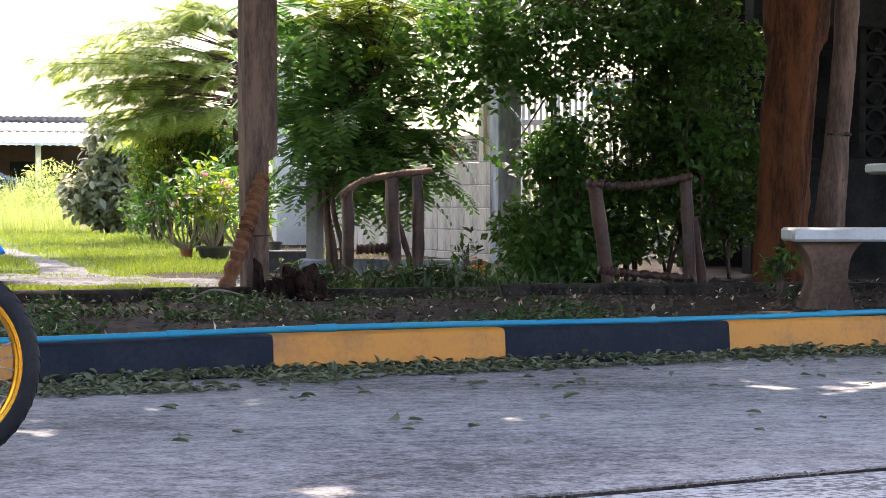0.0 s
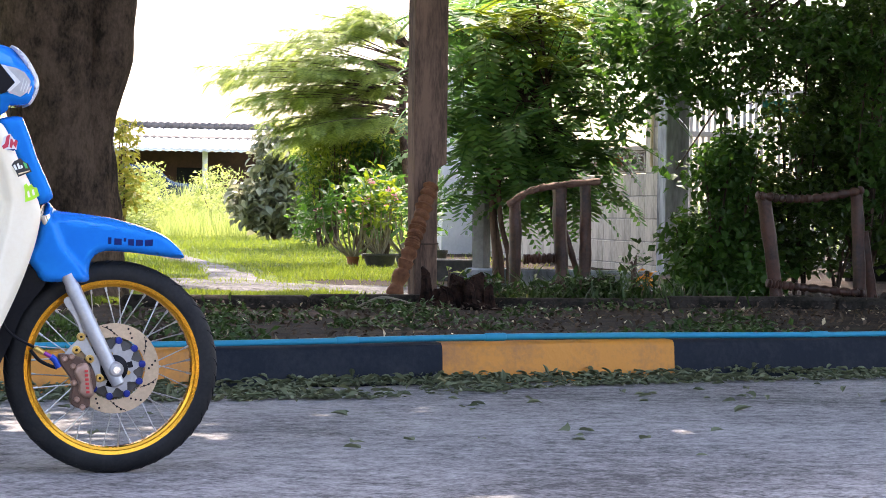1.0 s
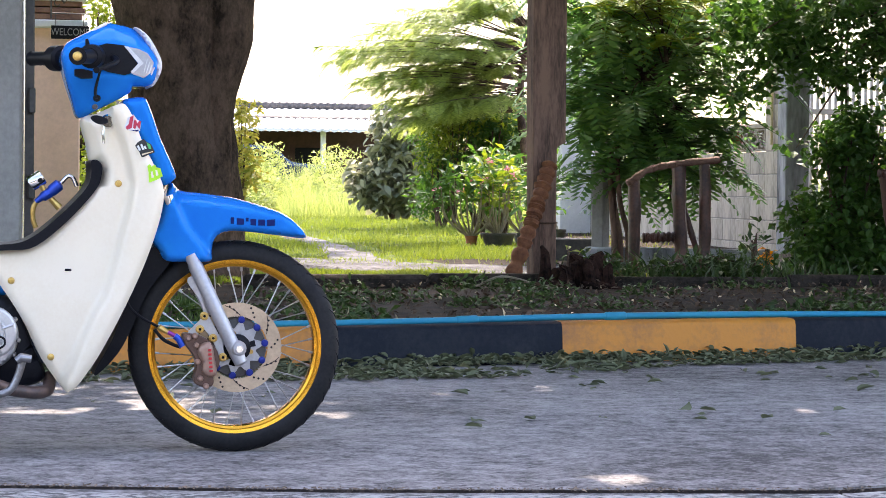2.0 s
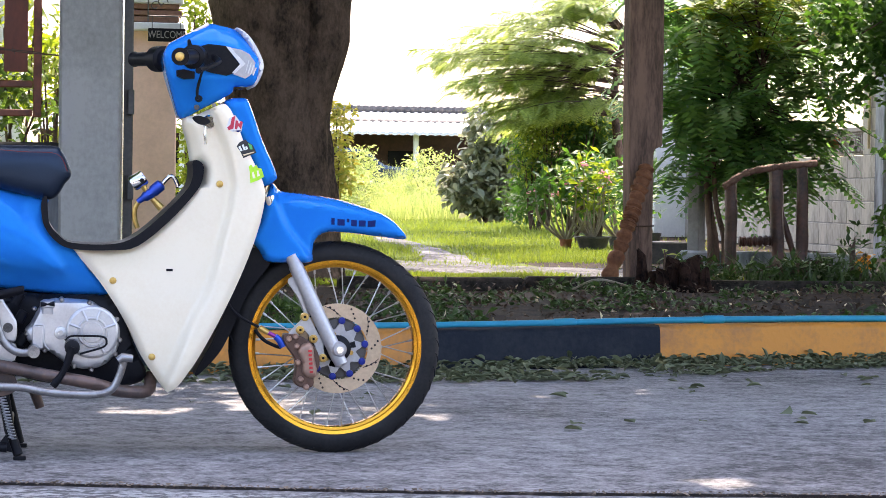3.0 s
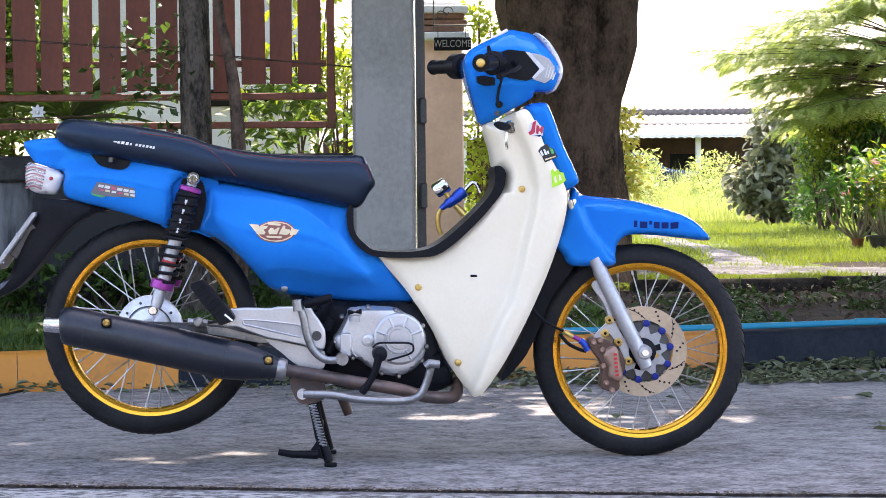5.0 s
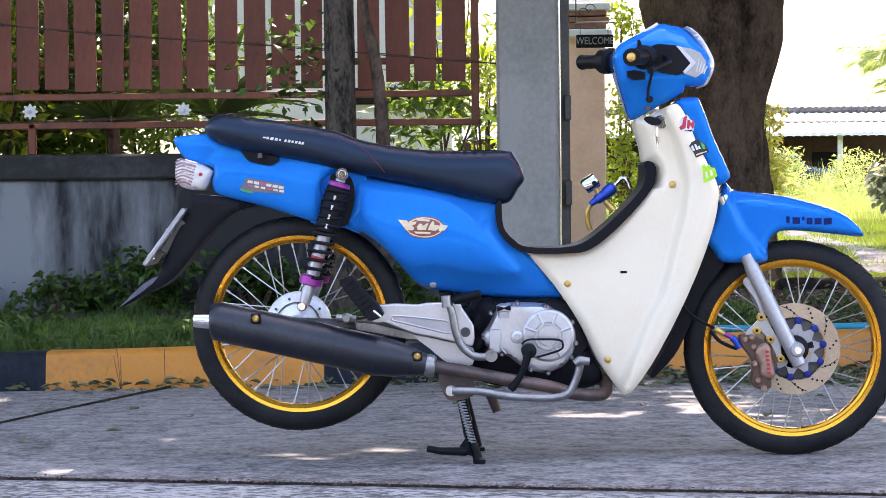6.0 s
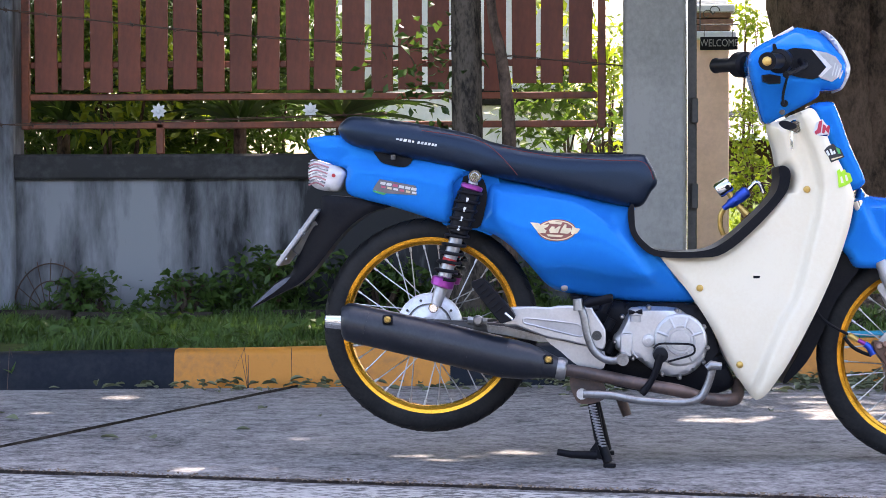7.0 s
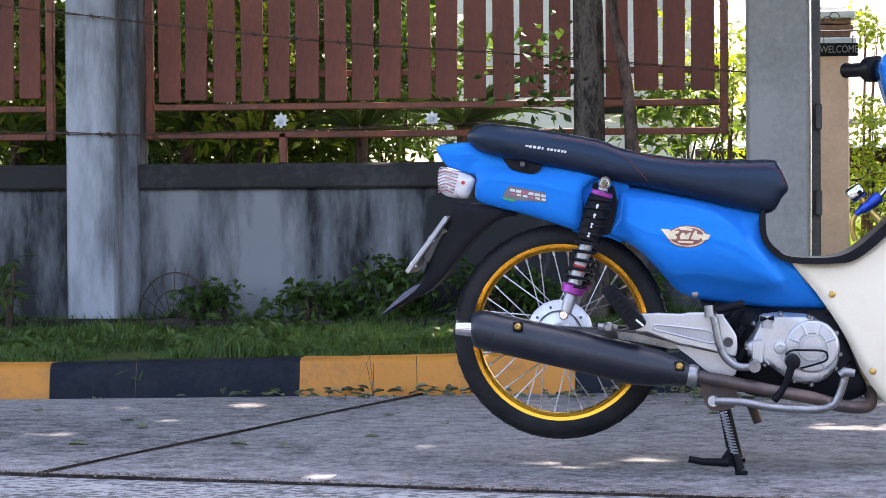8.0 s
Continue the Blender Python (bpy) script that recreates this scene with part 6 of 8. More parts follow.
lone = [(-1.63, 0.77), (-1.36, 0.43), (-1.35, 1.18), (-1.26, 0.97), (-0.92, 0.47), (-0.79, 0.48), (-0.585, 0.69), (-1.72, 1.48), (-1.43, 2.1), (-1.675, 1.99), (-0.59, 1.38), (-0.42, 1.1),
        (2.37, 0.68), (2.64, 0.9), (2.72, 0.91), (3.31, 1.95), (4.14, 1.85), (3.84, 0.79), (3.94, 0.56)] + [(rng.uniform(0.2, 5.0), rng.uniform(0.0, 2.3)) for _ in range(22)]
for x, y in lone:
    if y > kerb_y(x) - 0.08:
        continue
    s = Shape()
    leaves_at(s, [(0, 0, 0.004)], 0.058, rng, droop=0.0, narrow=0.55, fold=0.9, flat=0.4, oval=True)
    s.v = [(a, b, max(0.003, abs(c) * 0.55)) for a, b, c in s.v]
    tagged(link("fallen_leaf", s, L_DRY, smooth=0, at=Matrix.Translation((x, y, 0.003))), "curled green leaf lying on the road", "leaf", group="fallen leaves")


# ---- the motorcycle ----
def smooth_outline(pts, k=4):
    return [(p.x, p.y) for p in curve([(a, b, 0) for a, b in pts], k, True)]


def side_path(pts, y):
    return [(a, y, b) for a, b in pts]


bike = thing("motorcycle", "blue and ivory step-through motorcycle with gold rims on its centre stand", "motorcycle")


def wheel(name, cx, cz, label):
    w = part(name, Shape().lathe([(0.0, -0.045), (0.022, -0.045), (0.022, -0.034), (0.032, -0.03), (0.03, 0.03), (0.022, 0.034), (0.022, 0.045), (0, 0.045)], 32), ALU, bike, label,
             at=Matrix.Translation((cx, 0, cz)))
    prof = []
    for k in range(17):
        a = math.pi * (k / 16)
        prof.append((0.2195 + 0.0445 * math.sin(a) ** 0.75, -0.031 * math.cos(a) * (0.85 + 0.15 * math.sin(a))))
    prof += [(0.214, 0.022), (0.214, -0.022)]
    part("tyre", Shape().lathe(prof, 96, close=True), TYRE, w, "worn black road tyre", smooth=50)
    # grooves across the tread
    g = Shape()
    for k in range(44):
        a = 2 * math.pi * k / 44
        for sg in (-1, 1):
            pts = []
            for i in range(5):
                u = i / 4
                q = math.pi * (0.5 + sg * (0.06 + 0.22 * u))
                r = 0.2199 + 0.0445 * math.sin(q) ** 0.75
                b = a + 0.1 * u + (0.035 if sg > 0 else 0)
                pts.append(Vector((r * math.cos(b), -0.031 * math.cos(q) * (0.85 + 0.15 * math.sin(q)), r * math.sin(b))))
            g.tube(pts, [0.0012, 0.0016, 0.0016, 0.0014, 0.0006], 4, False)
    tagged(part("tread", g, BLACK_PL, w, "tread grooves"), kind="stuff")
    part("rim", Shape().lathe([(0.198, -0.012), (0.2, -0.017), (0.206, -0.0195), (0.208, -0.0225), (0.219, -0.0245), (0.2225, -0.0225), (0.2225, 0.0225), (0.219, 0.0245), (0.208, 0.0225),
                               (0.206, 0.0195), (0.2, 0.017), (0.198, 0.012)], 96, close=True), GOLD, w, "polished gold rim", smooth=30)
    first = nip = None
    for k in range(36):
        a = 2 * math.pi * (k + 0.5) / 36
        sg = -1 if k % 2 else 1
        lean = (1 if (k // 2) % 2 else -1) * radians(62)
        if first is None:
            s = Shape()
            s.tube([(0, 0, 0), (0, 0, 1)], 0.0016, 6)
            first = part("spoke", s, SPOKE, w)
            ob = first
            n = Shape()
            n.tube([(0, 0, 0), (0, 0, 0.014)], 0.003, 6)
            nip = part("nipple", n, SPOKE, w)
            o2 = nip
        else:
            ob, o2 = new("spoke", first.data), new("nipple", nip.data)
            ob.parent = o2.parent = w
        p1 = Vector((0.199 * math.cos(a), sg * 0.006, 0.199 * math.sin(a)))
        b = a + lean
        p0 = Vector((0.034 * math.cos(b), sg * 0.03, 0.034 * math.sin(b)))
        d = p1 - p0
        m = d.to_track_quat("Z", "Y").to_matrix().to_4x4()
        ob.matrix_basis = Matrix.Translation(p0) @ m @ Matrix.Diagonal((1, 1, d.length, 1))
        o2.matrix_basis = Matrix.Translation(p1 - d.normalized() * 0.012) @ m
    return w


FX, FZ, RX, RZ = 1.209, 0.263, 0.003, 0.334
fw_ = wheel("front_wheel", FX, FZ, "front wheel hub")
rw_ = wheel("rear_wheel", RX, RZ, "rear wheel hub")


def brake_disc():
    y = -0.058
    d = part("brake_disc", Shape().lathe([(0.077, y - 0.002), (0.111, y - 0.002), (0.111, y + 0.002), (0.077, y + 0.002)], 72, close=True), ROTOR, bike, "drilled tan brake rotor", smooth=30, at=Matrix.Translation((FX, 0, FZ)))
    # black discs and strips on the rotor stand for the dark of holes
    hole = None
    for k in range(12):
        for i in range(3):
            a = 2 * math.pi * k / 12 + 0.09 * i
            r = 0.086 + 0.0085 * i
            ob = part("hole_disc", Shape().lathe([(0.0, -0.0006), (0.0028, -0.0006), (0.0028, 0.0)], 8), BLACK_PL, d) if hole is None else new("hole_disc", hole.data)
            hole = hole or ob
            ob.parent = d
            ob.location = (r * math.cos(a), y - 0.002, r * math.sin(a))
    for k in range(6):
        a = 2 * math.pi * (k + 0.4) / 6
        pts = [Vector((r * math.cos(a + (r - 0.08) * 14), y - 0.0024, r * math.sin(a + (r - 0.08) * 14))) for r in (0.08, 0.09, 0.1, 0.108)]
        part("slot", Shape().tube(pts, 0.0011, 4), BLACK_PL, d)
    o = []
    for k in range(72):
        a = 2 * math.pi * k / 72
        r = 0.056 + 0.009 * math.cos(10 * a - 1.57)
        o.append((r * math.cos(a), r * math.sin(a)))
    part("carrier", Shape().plate(o, y - 0.006, y), SILVER, d, "silver toothed disc carrier", smooth=30)
    for k in range(10):
        a = 2 * math.pi * (k + 0.25) / 10
        part("rivet", Shape().lathe([(0.0, -0.006), (0.004, -0.006), (0.0085, -0.005), (0.0095, 0.002)], 14, (0.0695 * math.cos(a), y - 0.004, 0.0695 * math.sin(a))), RIVET_BLUE, d, "dark blue floating rivet")
        if k % 2 == 0:
            continue
        part("bolt", Shape().lathe([(0.0, -0.005), (0.0055, -0.005), (0.006, 0.0)], 10, (0.036 * math.cos(a * 1.667 + 0.5), y - 0.0065, 0.036 * math.sin(a * 1.667 + 0.5))), BRASS, d)
        # black plates on the carrier stand for the dark in its openings
        c_ = a * 1.667 + 1.02
        part("opening_plate", Shape().plate([(0.034 * math.cos(c_ - 0.2), 0.034 * math.sin(c_ - 0.2)), (0.047 * math.cos(c_ - 0.17), 0.047 * math.sin(c_ - 0.17)), (0.047 * math.cos(c_ + 0.17), 0.047 * math.sin(c_ + 0.17)), (0.034 * math.cos(c_ + 0.2), 0.034 * math.sin(c_ + 0.2))], y - 0.0066, y - 0.006), BLACK_PL, d, "black plate for the dark of a carrier opening")
    # dark plate added so the gaps round the carrier look shadowed
    part("gap_backing", Shape().lathe([(0.0, 0.004), (0.05, 0.004), (0.072, 0.006), (0.075, 0.012), (0.0, 0.012)], 40, (0, y, 0)), DARK_STEEL, d, "dark plate added behind the carrier for its shadowed gaps")
    part("hub_cap", Shape().lathe([(0.0, -0.02), (0.012, -0.02), (0.02, -0.012), (0.033, -0.008), (0.034, 0)], 28, (0, y - 0.006, 0)), BLACK_PL, d)


brake_disc()


def fork_leg(y, near):
    a, b = [(1.096, 0.478), (1.218, 0.223)]
    x0, z0, x1, z1 = a[0], a[1], b[0], b[1]
    d = Vector((x1 - x0, 0, z1 - z0))
    p = [Vector((x0, y, z0)) - d * 0.06, Vector((x0, y, z0)) + d * 0.02, Vector((x0, y, z0)) + d * 0.06, Vector((x0, y, z0)) + d * 0.9, Vector((x0, y, z0)) + d * 0.985, Vector((x1, y, z1))]
    f = part("fork_leg", Shape().tube(p, [0.0155, 0.0155, 0.0185, 0.0175, 0.016, 0.01], 20), SILVER, bike, "silver fork leg")
    part("axle_boss", Shape().lathe([(0.0, -0.022), (0.014, -0.022), (0.019, -0.015), (0.019, 0.022)], 20, (FX, y, FZ)), SILVER, f)
    part("axle_nut", Shape().lathe([(0.0, -0.034), (0.009, -0.034), (0.01, -0.022)], 6, (FX, y, FZ)), CHROME, f, smooth=20)


fork_leg(-0.088, True)
fork_leg(0.088, False)


def caliper():
    c = part("brake_caliper", Shape().plate(smooth_outline([(1.074, 0.3), (1.109, 0.296), (1.133, 0.285), (1.157, 0.257), (1.162, 0.222), (1.148, 0.2), (1.147, 0.174), (1.125, 0.168), (1.1, 0.181), (1.105, 0.216), (1.099, 0.244), (1.077, 0.275)], 3), -0.1, -0.05), CALIPER, bike, "bronze front brake caliper")
    lobe = part("caliper_lobe", shell(smooth_outline([(1.112, 0.271), (1.132, 0.28), (1.145, 0.27), (1.149, 0.244), (1.156, 0.202), (1.139, 0.193), (1.12, 0.205), (1.119, 0.23), (1.108, 0.251)], 3), rounded(0.114, 0.012, 0.1), 0.006), CALIPER_LIGHT, c, "lighter rounded half of the caliper")
    for q in (c, lobe):
        b = q.modifiers.new("edges", "BEVEL")
        b.width, b.segments, b.limit_method = 0.003, 2, "ANGLE"
    part("caliper_bracket", Shape().plate(smooth_outline([(1.083, 0.427), (1.099, 0.438), (1.116, 0.396), (1.129, 0.358), (1.148, 0.321), (1.17, 0.277), (1.174, 0.234), (1.163, 0.229), (1.158, 0.256), (1.143, 0.287), (1.122, 0.311), (1.106, 0.29), (1.087, 0.3), (1.097, 0.314), (1.118, 0.335), (1.124, 0.351), (1.11, 0.388)], 3), -0.084, -0.072), SILVER, c, "pale alloy bracket")
    for q in [(1.125, 0.342), (1.114, 0.31), (1.147, 0.288), (1.171, 0.241)]:
        part("bolt", Shape().lathe([(0.0, -0.005), (0.0036, -0.005), (0.0042, -0.0085), (0.0075, -0.0085), (0.0085, -0.004), (0.0105, -0.003), (0.0105, 0.01)], 14, (q[0], -0.088, q[1])), BRASS, c, smooth=25)
        part("bolt_socket", Shape().lathe([(0.0, -0.0056), (0.0036, -0.0056), (0.0036, -0.004)], 6, (q[0], -0.088, q[1])), BLACK_PL, c)
    for q in [(1.101, 0.294), (1.105, 0.271), (1.108, 0.231), (1.115, 0.19), (1.129, 0.171), (1.085, 0.289)]:
        part("pin", Shape().lathe([(0.0, -0.008), (0.0045, -0.008), (0.0075, -0.004), (0.0075, 0.01)], 12, (q[0], -0.101, q[1])), CALIPER_LIGHT, c)
    # plain marks in place of lettering
    a, b = [(1.136, 0.26), (1.14, 0.209)]
    for k in range(6):
        m = Shape()
        m.box((a[0] + (b[0] - a[0]) * k / 5, -0.1148, a[1] + (b[1] - a[1]) * k / 5), (0.0085, 0.002, 0.0058), 0.0006)
        part("marking", m, RED_P, c, "red raised mark")
    part("brake_hose", Shape().tube(curve(side_path([(0.931, 0.389), (0.946, 0.36), (0.974, 0.337), (1.012, 0.317)], -0.09), 6), 0.0036, 8), BLACK_PL, c)
    part("return_hose", Shape().tube(curve(side_path([(1.003, 0.31), (1.024, 0.286), (1.05, 0.272), (1.068, 0.266)], -0.085), 5), 0.0045, 8), BLACK_PL, c)
    part("hose_fitting", Shape().tube(side_path([(1.013, 0.317), (1.015, 0.315), (1.035, 0.303)], -0.09), [0.005, 0.0075, 0.0065], 8), BRASS, c)
    part("hose_collar", Shape().tube(side_path([(1.036, 0.303), (1.053, 0.294)], -0.09), 0.0055, 8), PURPLE, c, "pink hose collar")
    part("banjo", Shape().tube(curve(side_path([(1.052, 0.294), (1.062, 0.286), (1.072, 0.268)], -0.092), 4), 0.0082, 10), ANO_BLUE, c, "blue hose fitting")


caliper()

# ---- bodywork ----
GUARD_TOP = [(1.006, 0.651), (1.052, 0.62), (1.087, 0.62), (1.162, 0.613), (1.23, 0.604), (1.312, 0.587), (1.353, 0.567), (1.387, 0.534)]
GUARD_X, GUARD_Z = [p[0] for p in GUARD_TOP], [p[1] for p in GUARD_TOP]
SKIRT = [(1.139, 0.471), (1.12, 0.512), (1.079, 0.561), (1.058, 0.612), (1.053, 0.636)]
SKIRT_X, SKIRT_Z = [p[0] for p in SKIRT], [p[1] for p in SKIRT]


def guard_shape(x, z, a):
    """Half width of the front mudguard: a bevelled top and a proud skirt over the fork."""
    over = z - float(np.interp(x, GUARD_X, GUARD_Z))
    skirt = 1 / (1 + math.exp((x - float(np.interp(z, SKIRT_Z, SKIRT_X))) / 0.003))
    return 0.046 + 0.032 * math.sqrt(max(0, 1 - (1 - min(a / 0.016, 1)) ** 2)) + 0.02 * skirt - 1.1 * max(0, over) * (1 - 0.7 * skirt)


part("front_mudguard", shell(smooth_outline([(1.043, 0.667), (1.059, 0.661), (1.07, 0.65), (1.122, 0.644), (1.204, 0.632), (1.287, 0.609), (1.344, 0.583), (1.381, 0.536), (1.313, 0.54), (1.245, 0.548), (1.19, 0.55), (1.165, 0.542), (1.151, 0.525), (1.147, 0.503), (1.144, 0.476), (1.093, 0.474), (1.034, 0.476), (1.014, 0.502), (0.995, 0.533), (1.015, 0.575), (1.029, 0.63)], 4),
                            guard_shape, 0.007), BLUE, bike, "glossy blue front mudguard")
part("mudguard_flap", shell(smooth_outline([(1.002, 0.51), (1.041, 0.478), (1.015, 0.437), (0.982, 0.389), (0.951, 0.314), (0.917, 0.249), (0.867, 0.197), (0.863, 0.211), (0.901, 0.28), (0.935, 0.362), (0.966, 0.438), (0.986, 0.486)]), lambda x, z, a: 0.062, 0.02), BLACK_PL, bike, "black mudguard flap")
part("front_cover", shell(smooth_outline([(0.924, 0.855), (0.933, 0.872), (0.973, 0.876), (0.986, 0.859), (1.004, 0.811), (1.018, 0.771), (1.053, 0.693), (1.048, 0.674), (1.029, 0.662), (1.015, 0.668), (0.988, 0.724), (0.956, 0.788)], 3), rounded(0.115, 0.016, 0.075), 0.007), BLUE, bike, "blue front cover strip")
part("horn_lamp", Shape().tube(side_path([(1.035, 0.637), (1.042, 0.615)], -0.085), 0.012, 14), CHROME, bike, "small chrome fitting")


FOLD = [(0.782, 0.177), (0.852, 0.347), (0.88, 0.394), (0.899, 0.459), (0.914, 0.527), (0.934, 0.605), (0.943, 0.668), (0.932, 0.722), (0.921, 0.761), (0.901, 0.811), (0.886, 0.855)]
FOLD_X, FOLD_Z = [p[0] for p in FOLD], [p[1] for p in FOLD]
LEDGE_Z = 0.398


def shield_depth(x, z, a):
    u = min(1, max(0, (x - 0.56) / 0.42))
    w = 0.112 + 0.05 * u * u
    fold = float(np.interp(z, FOLD_Z, FOLD_X))
    w += 0.036 / (1 + math.exp(-(x - fold) / 0.003)) - 0.024
    w += 0.0018 / (1 + math.exp((z - LEDGE_Z) / 0.006))
    inner = 0.05 if z > 0.66 and x < float(np.interp(z, [0.66, 0.86], [0.93, 0.89])) else 0.012
    return w - inner * max(0, 1 - a / (0.035 if inner > 0.02 else 0.02)) ** 2


shield = part("leg_shield", shell(smooth_outline([(0.827, 0.821), (0.86, 0.834), (0.903, 0.854), (0.924, 0.855), (0.944, 0.822), (0.966, 0.765), (0.996, 0.705), (1.015, 0.661), (1.016, 0.62), (1.001, 0.553), (0.968, 0.46), (0.923, 0.359), (0.87, 0.257), (0.84, 0.21), (0.814, 0.175), (0.796, 0.163), (0.784, 0.165), (0.758, 0.199), (0.73, 0.241), (0.709, 0.284), (0.687, 0.33), (0.651, 0.389), (0.606, 0.451), (0.557, 0.509), (0.612, 0.506), (0.659, 0.505), (0.714, 0.518), (0.787, 0.577), (0.853, 0.651), (0.868, 0.69), (0.859, 0.715), (0.848, 0.723), (0.841, 0.761)]),
                               shield_depth, 0.0065), CREAM, bike, "ivory plastic leg shield with light scuffs")
part("step_cover", shell(smooth_outline([(0.499, 0.627), (0.504, 0.569), (0.528, 0.537), (0.561, 0.519), (0.653, 0.517), (0.708, 0.535), (0.774, 0.589), (0.832, 0.65), (0.846, 0.687), (0.845, 0.717), (0.857, 0.722), (0.87, 0.712), (0.872, 0.69), (0.858, 0.65), (0.792, 0.575), (0.716, 0.513), (0.656, 0.502), (0.56, 0.504), (0.52, 0.523), (0.493, 0.558), (0.485, 0.599), (0.488, 0.624)], 4),
                         lambda x, z, a: 0.118, 0.02), BLACK_PL, bike, "black plastic step-through trim")


COWL_LINE = [(-0.312, 0.76), (-0.216, 0.73), (-0.131, 0.729), (-0.038, 0.717), (0.063, 0.69), (0.153, 0.664)]
COWL_X, COWL_Z = [p[0] for p in COWL_LINE], [p[1] for p in COWL_LINE]


def cowl_depth(x, z, a):
    """Half width of the rear cowl, with a ledge under the seat."""
    over = z - float(np.interp(x, COWL_X, COWL_Z))
    w = 0.05 + 0.05 * min(1, max(0, (x + 0.3) / 0.35)) + 0.018 * math.sqrt(max(0, 1 - (1 - min(a / 0.03, 1)) ** 2))
    return w - 0.016 / (1 + math.exp(-over / 0.006)) - 0.10 * max(0, -over - 0.03)

PANEL = smooth_outline([(0.16, 0.686), (0.239, 0.678), (0.306, 0.664), (0.363, 0.646), (0.415, 0.608), (0.466, 0.55), (0.513, 0.492), (0.538, 0.449), (0.445, 0.451), (0.341, 0.471), (0.281, 0.468), (0.242, 0.498), (0.19, 0.553), (0.159, 0.598), (0.152, 0.647)], 3)
PANEL_A = np.array(PANEL)
PANEL_B = np.roll(PANEL_A, -1, axis=0)


def panel_inside(x, z):
    """Way into the raised panel of the side cover, negative outside it."""
    ab = PANEL_B - PANEL_A
    t = np.clip(((np.array([x, z]) - PANEL_A) * ab).sum(1) / np.maximum((ab * ab).sum(1), 1e-12), 0, 1)
    d = float(np.sqrt((((PANEL_A + ab * t[:, None]) - [x, z]) ** 2).sum(1)).min())
    c = ((PANEL_A[:, 1] > z) != (PANEL_B[:, 1] > z)) & (x < (PANEL_B[:, 0] - PANEL_A[:, 0]) * (z - PANEL_A[:, 1]) / (PANEL_B[:, 1] - PANEL_A[:, 1] + 1e-15) + PANEL_A[:, 0])
    return d if c.sum() % 2 else -d


def cover_depth(x, z, a):
    """Half width of the side cover: a bowed panel with a crease round it and a flange that turns in below."""
    k = panel_inside(x, z)
    out = 0.5 * (math.sqrt(k * k + 0.003 ** 2) - k)
    w = 0.121 - 2.3 * (z - 0.55) ** 2 - 0.024 * (1 - math.exp(-out / 0.02)) + 0.016 * (1 - math.exp(-max(k, 0) / 0.018))
    return w - 0.012 * max(0, 1 - a / 0.012) ** 2


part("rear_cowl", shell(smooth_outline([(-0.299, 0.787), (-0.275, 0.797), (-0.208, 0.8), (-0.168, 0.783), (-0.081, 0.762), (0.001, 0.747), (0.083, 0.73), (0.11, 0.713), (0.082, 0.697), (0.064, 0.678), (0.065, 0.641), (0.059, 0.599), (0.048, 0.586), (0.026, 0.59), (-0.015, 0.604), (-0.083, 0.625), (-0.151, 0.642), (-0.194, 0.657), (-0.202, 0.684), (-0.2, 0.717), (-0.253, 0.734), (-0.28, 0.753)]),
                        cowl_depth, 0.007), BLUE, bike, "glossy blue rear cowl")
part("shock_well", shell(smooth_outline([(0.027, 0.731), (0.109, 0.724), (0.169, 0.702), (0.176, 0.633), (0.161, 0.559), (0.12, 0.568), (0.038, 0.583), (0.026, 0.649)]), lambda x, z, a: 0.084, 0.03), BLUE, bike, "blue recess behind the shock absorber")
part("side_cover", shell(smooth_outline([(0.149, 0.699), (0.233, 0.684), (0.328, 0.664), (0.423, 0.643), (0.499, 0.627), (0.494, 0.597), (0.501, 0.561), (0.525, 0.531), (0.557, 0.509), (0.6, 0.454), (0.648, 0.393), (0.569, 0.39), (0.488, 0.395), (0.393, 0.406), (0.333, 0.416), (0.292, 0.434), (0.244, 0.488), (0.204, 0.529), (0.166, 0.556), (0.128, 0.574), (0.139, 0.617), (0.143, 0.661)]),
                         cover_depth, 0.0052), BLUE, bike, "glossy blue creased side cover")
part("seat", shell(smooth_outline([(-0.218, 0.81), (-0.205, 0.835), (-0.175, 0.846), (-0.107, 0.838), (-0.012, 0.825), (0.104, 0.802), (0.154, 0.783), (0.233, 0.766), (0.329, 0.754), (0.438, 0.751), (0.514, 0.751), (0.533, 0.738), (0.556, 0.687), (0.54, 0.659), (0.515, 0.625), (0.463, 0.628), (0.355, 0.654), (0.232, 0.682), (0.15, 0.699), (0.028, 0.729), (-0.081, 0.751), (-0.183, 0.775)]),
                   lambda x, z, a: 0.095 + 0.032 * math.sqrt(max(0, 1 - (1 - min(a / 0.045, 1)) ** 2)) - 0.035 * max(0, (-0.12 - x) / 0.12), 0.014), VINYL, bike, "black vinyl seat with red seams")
for q in ([(-0.01, 0.809), (0.085, 0.795), (0.139, 0.779), (0.174, 0.753), (0.204, 0.721), (0.22, 0.701)], [(0.18, 0.769), (0.302, 0.747), (0.437, 0.736), (0.522, 0.731), (0.546, 0.69)]):
    part("seam", Shape().tube(curve(side_path(q, -0.1268), 5), 0.001, 5), SEAM, bike, "red seat seam")


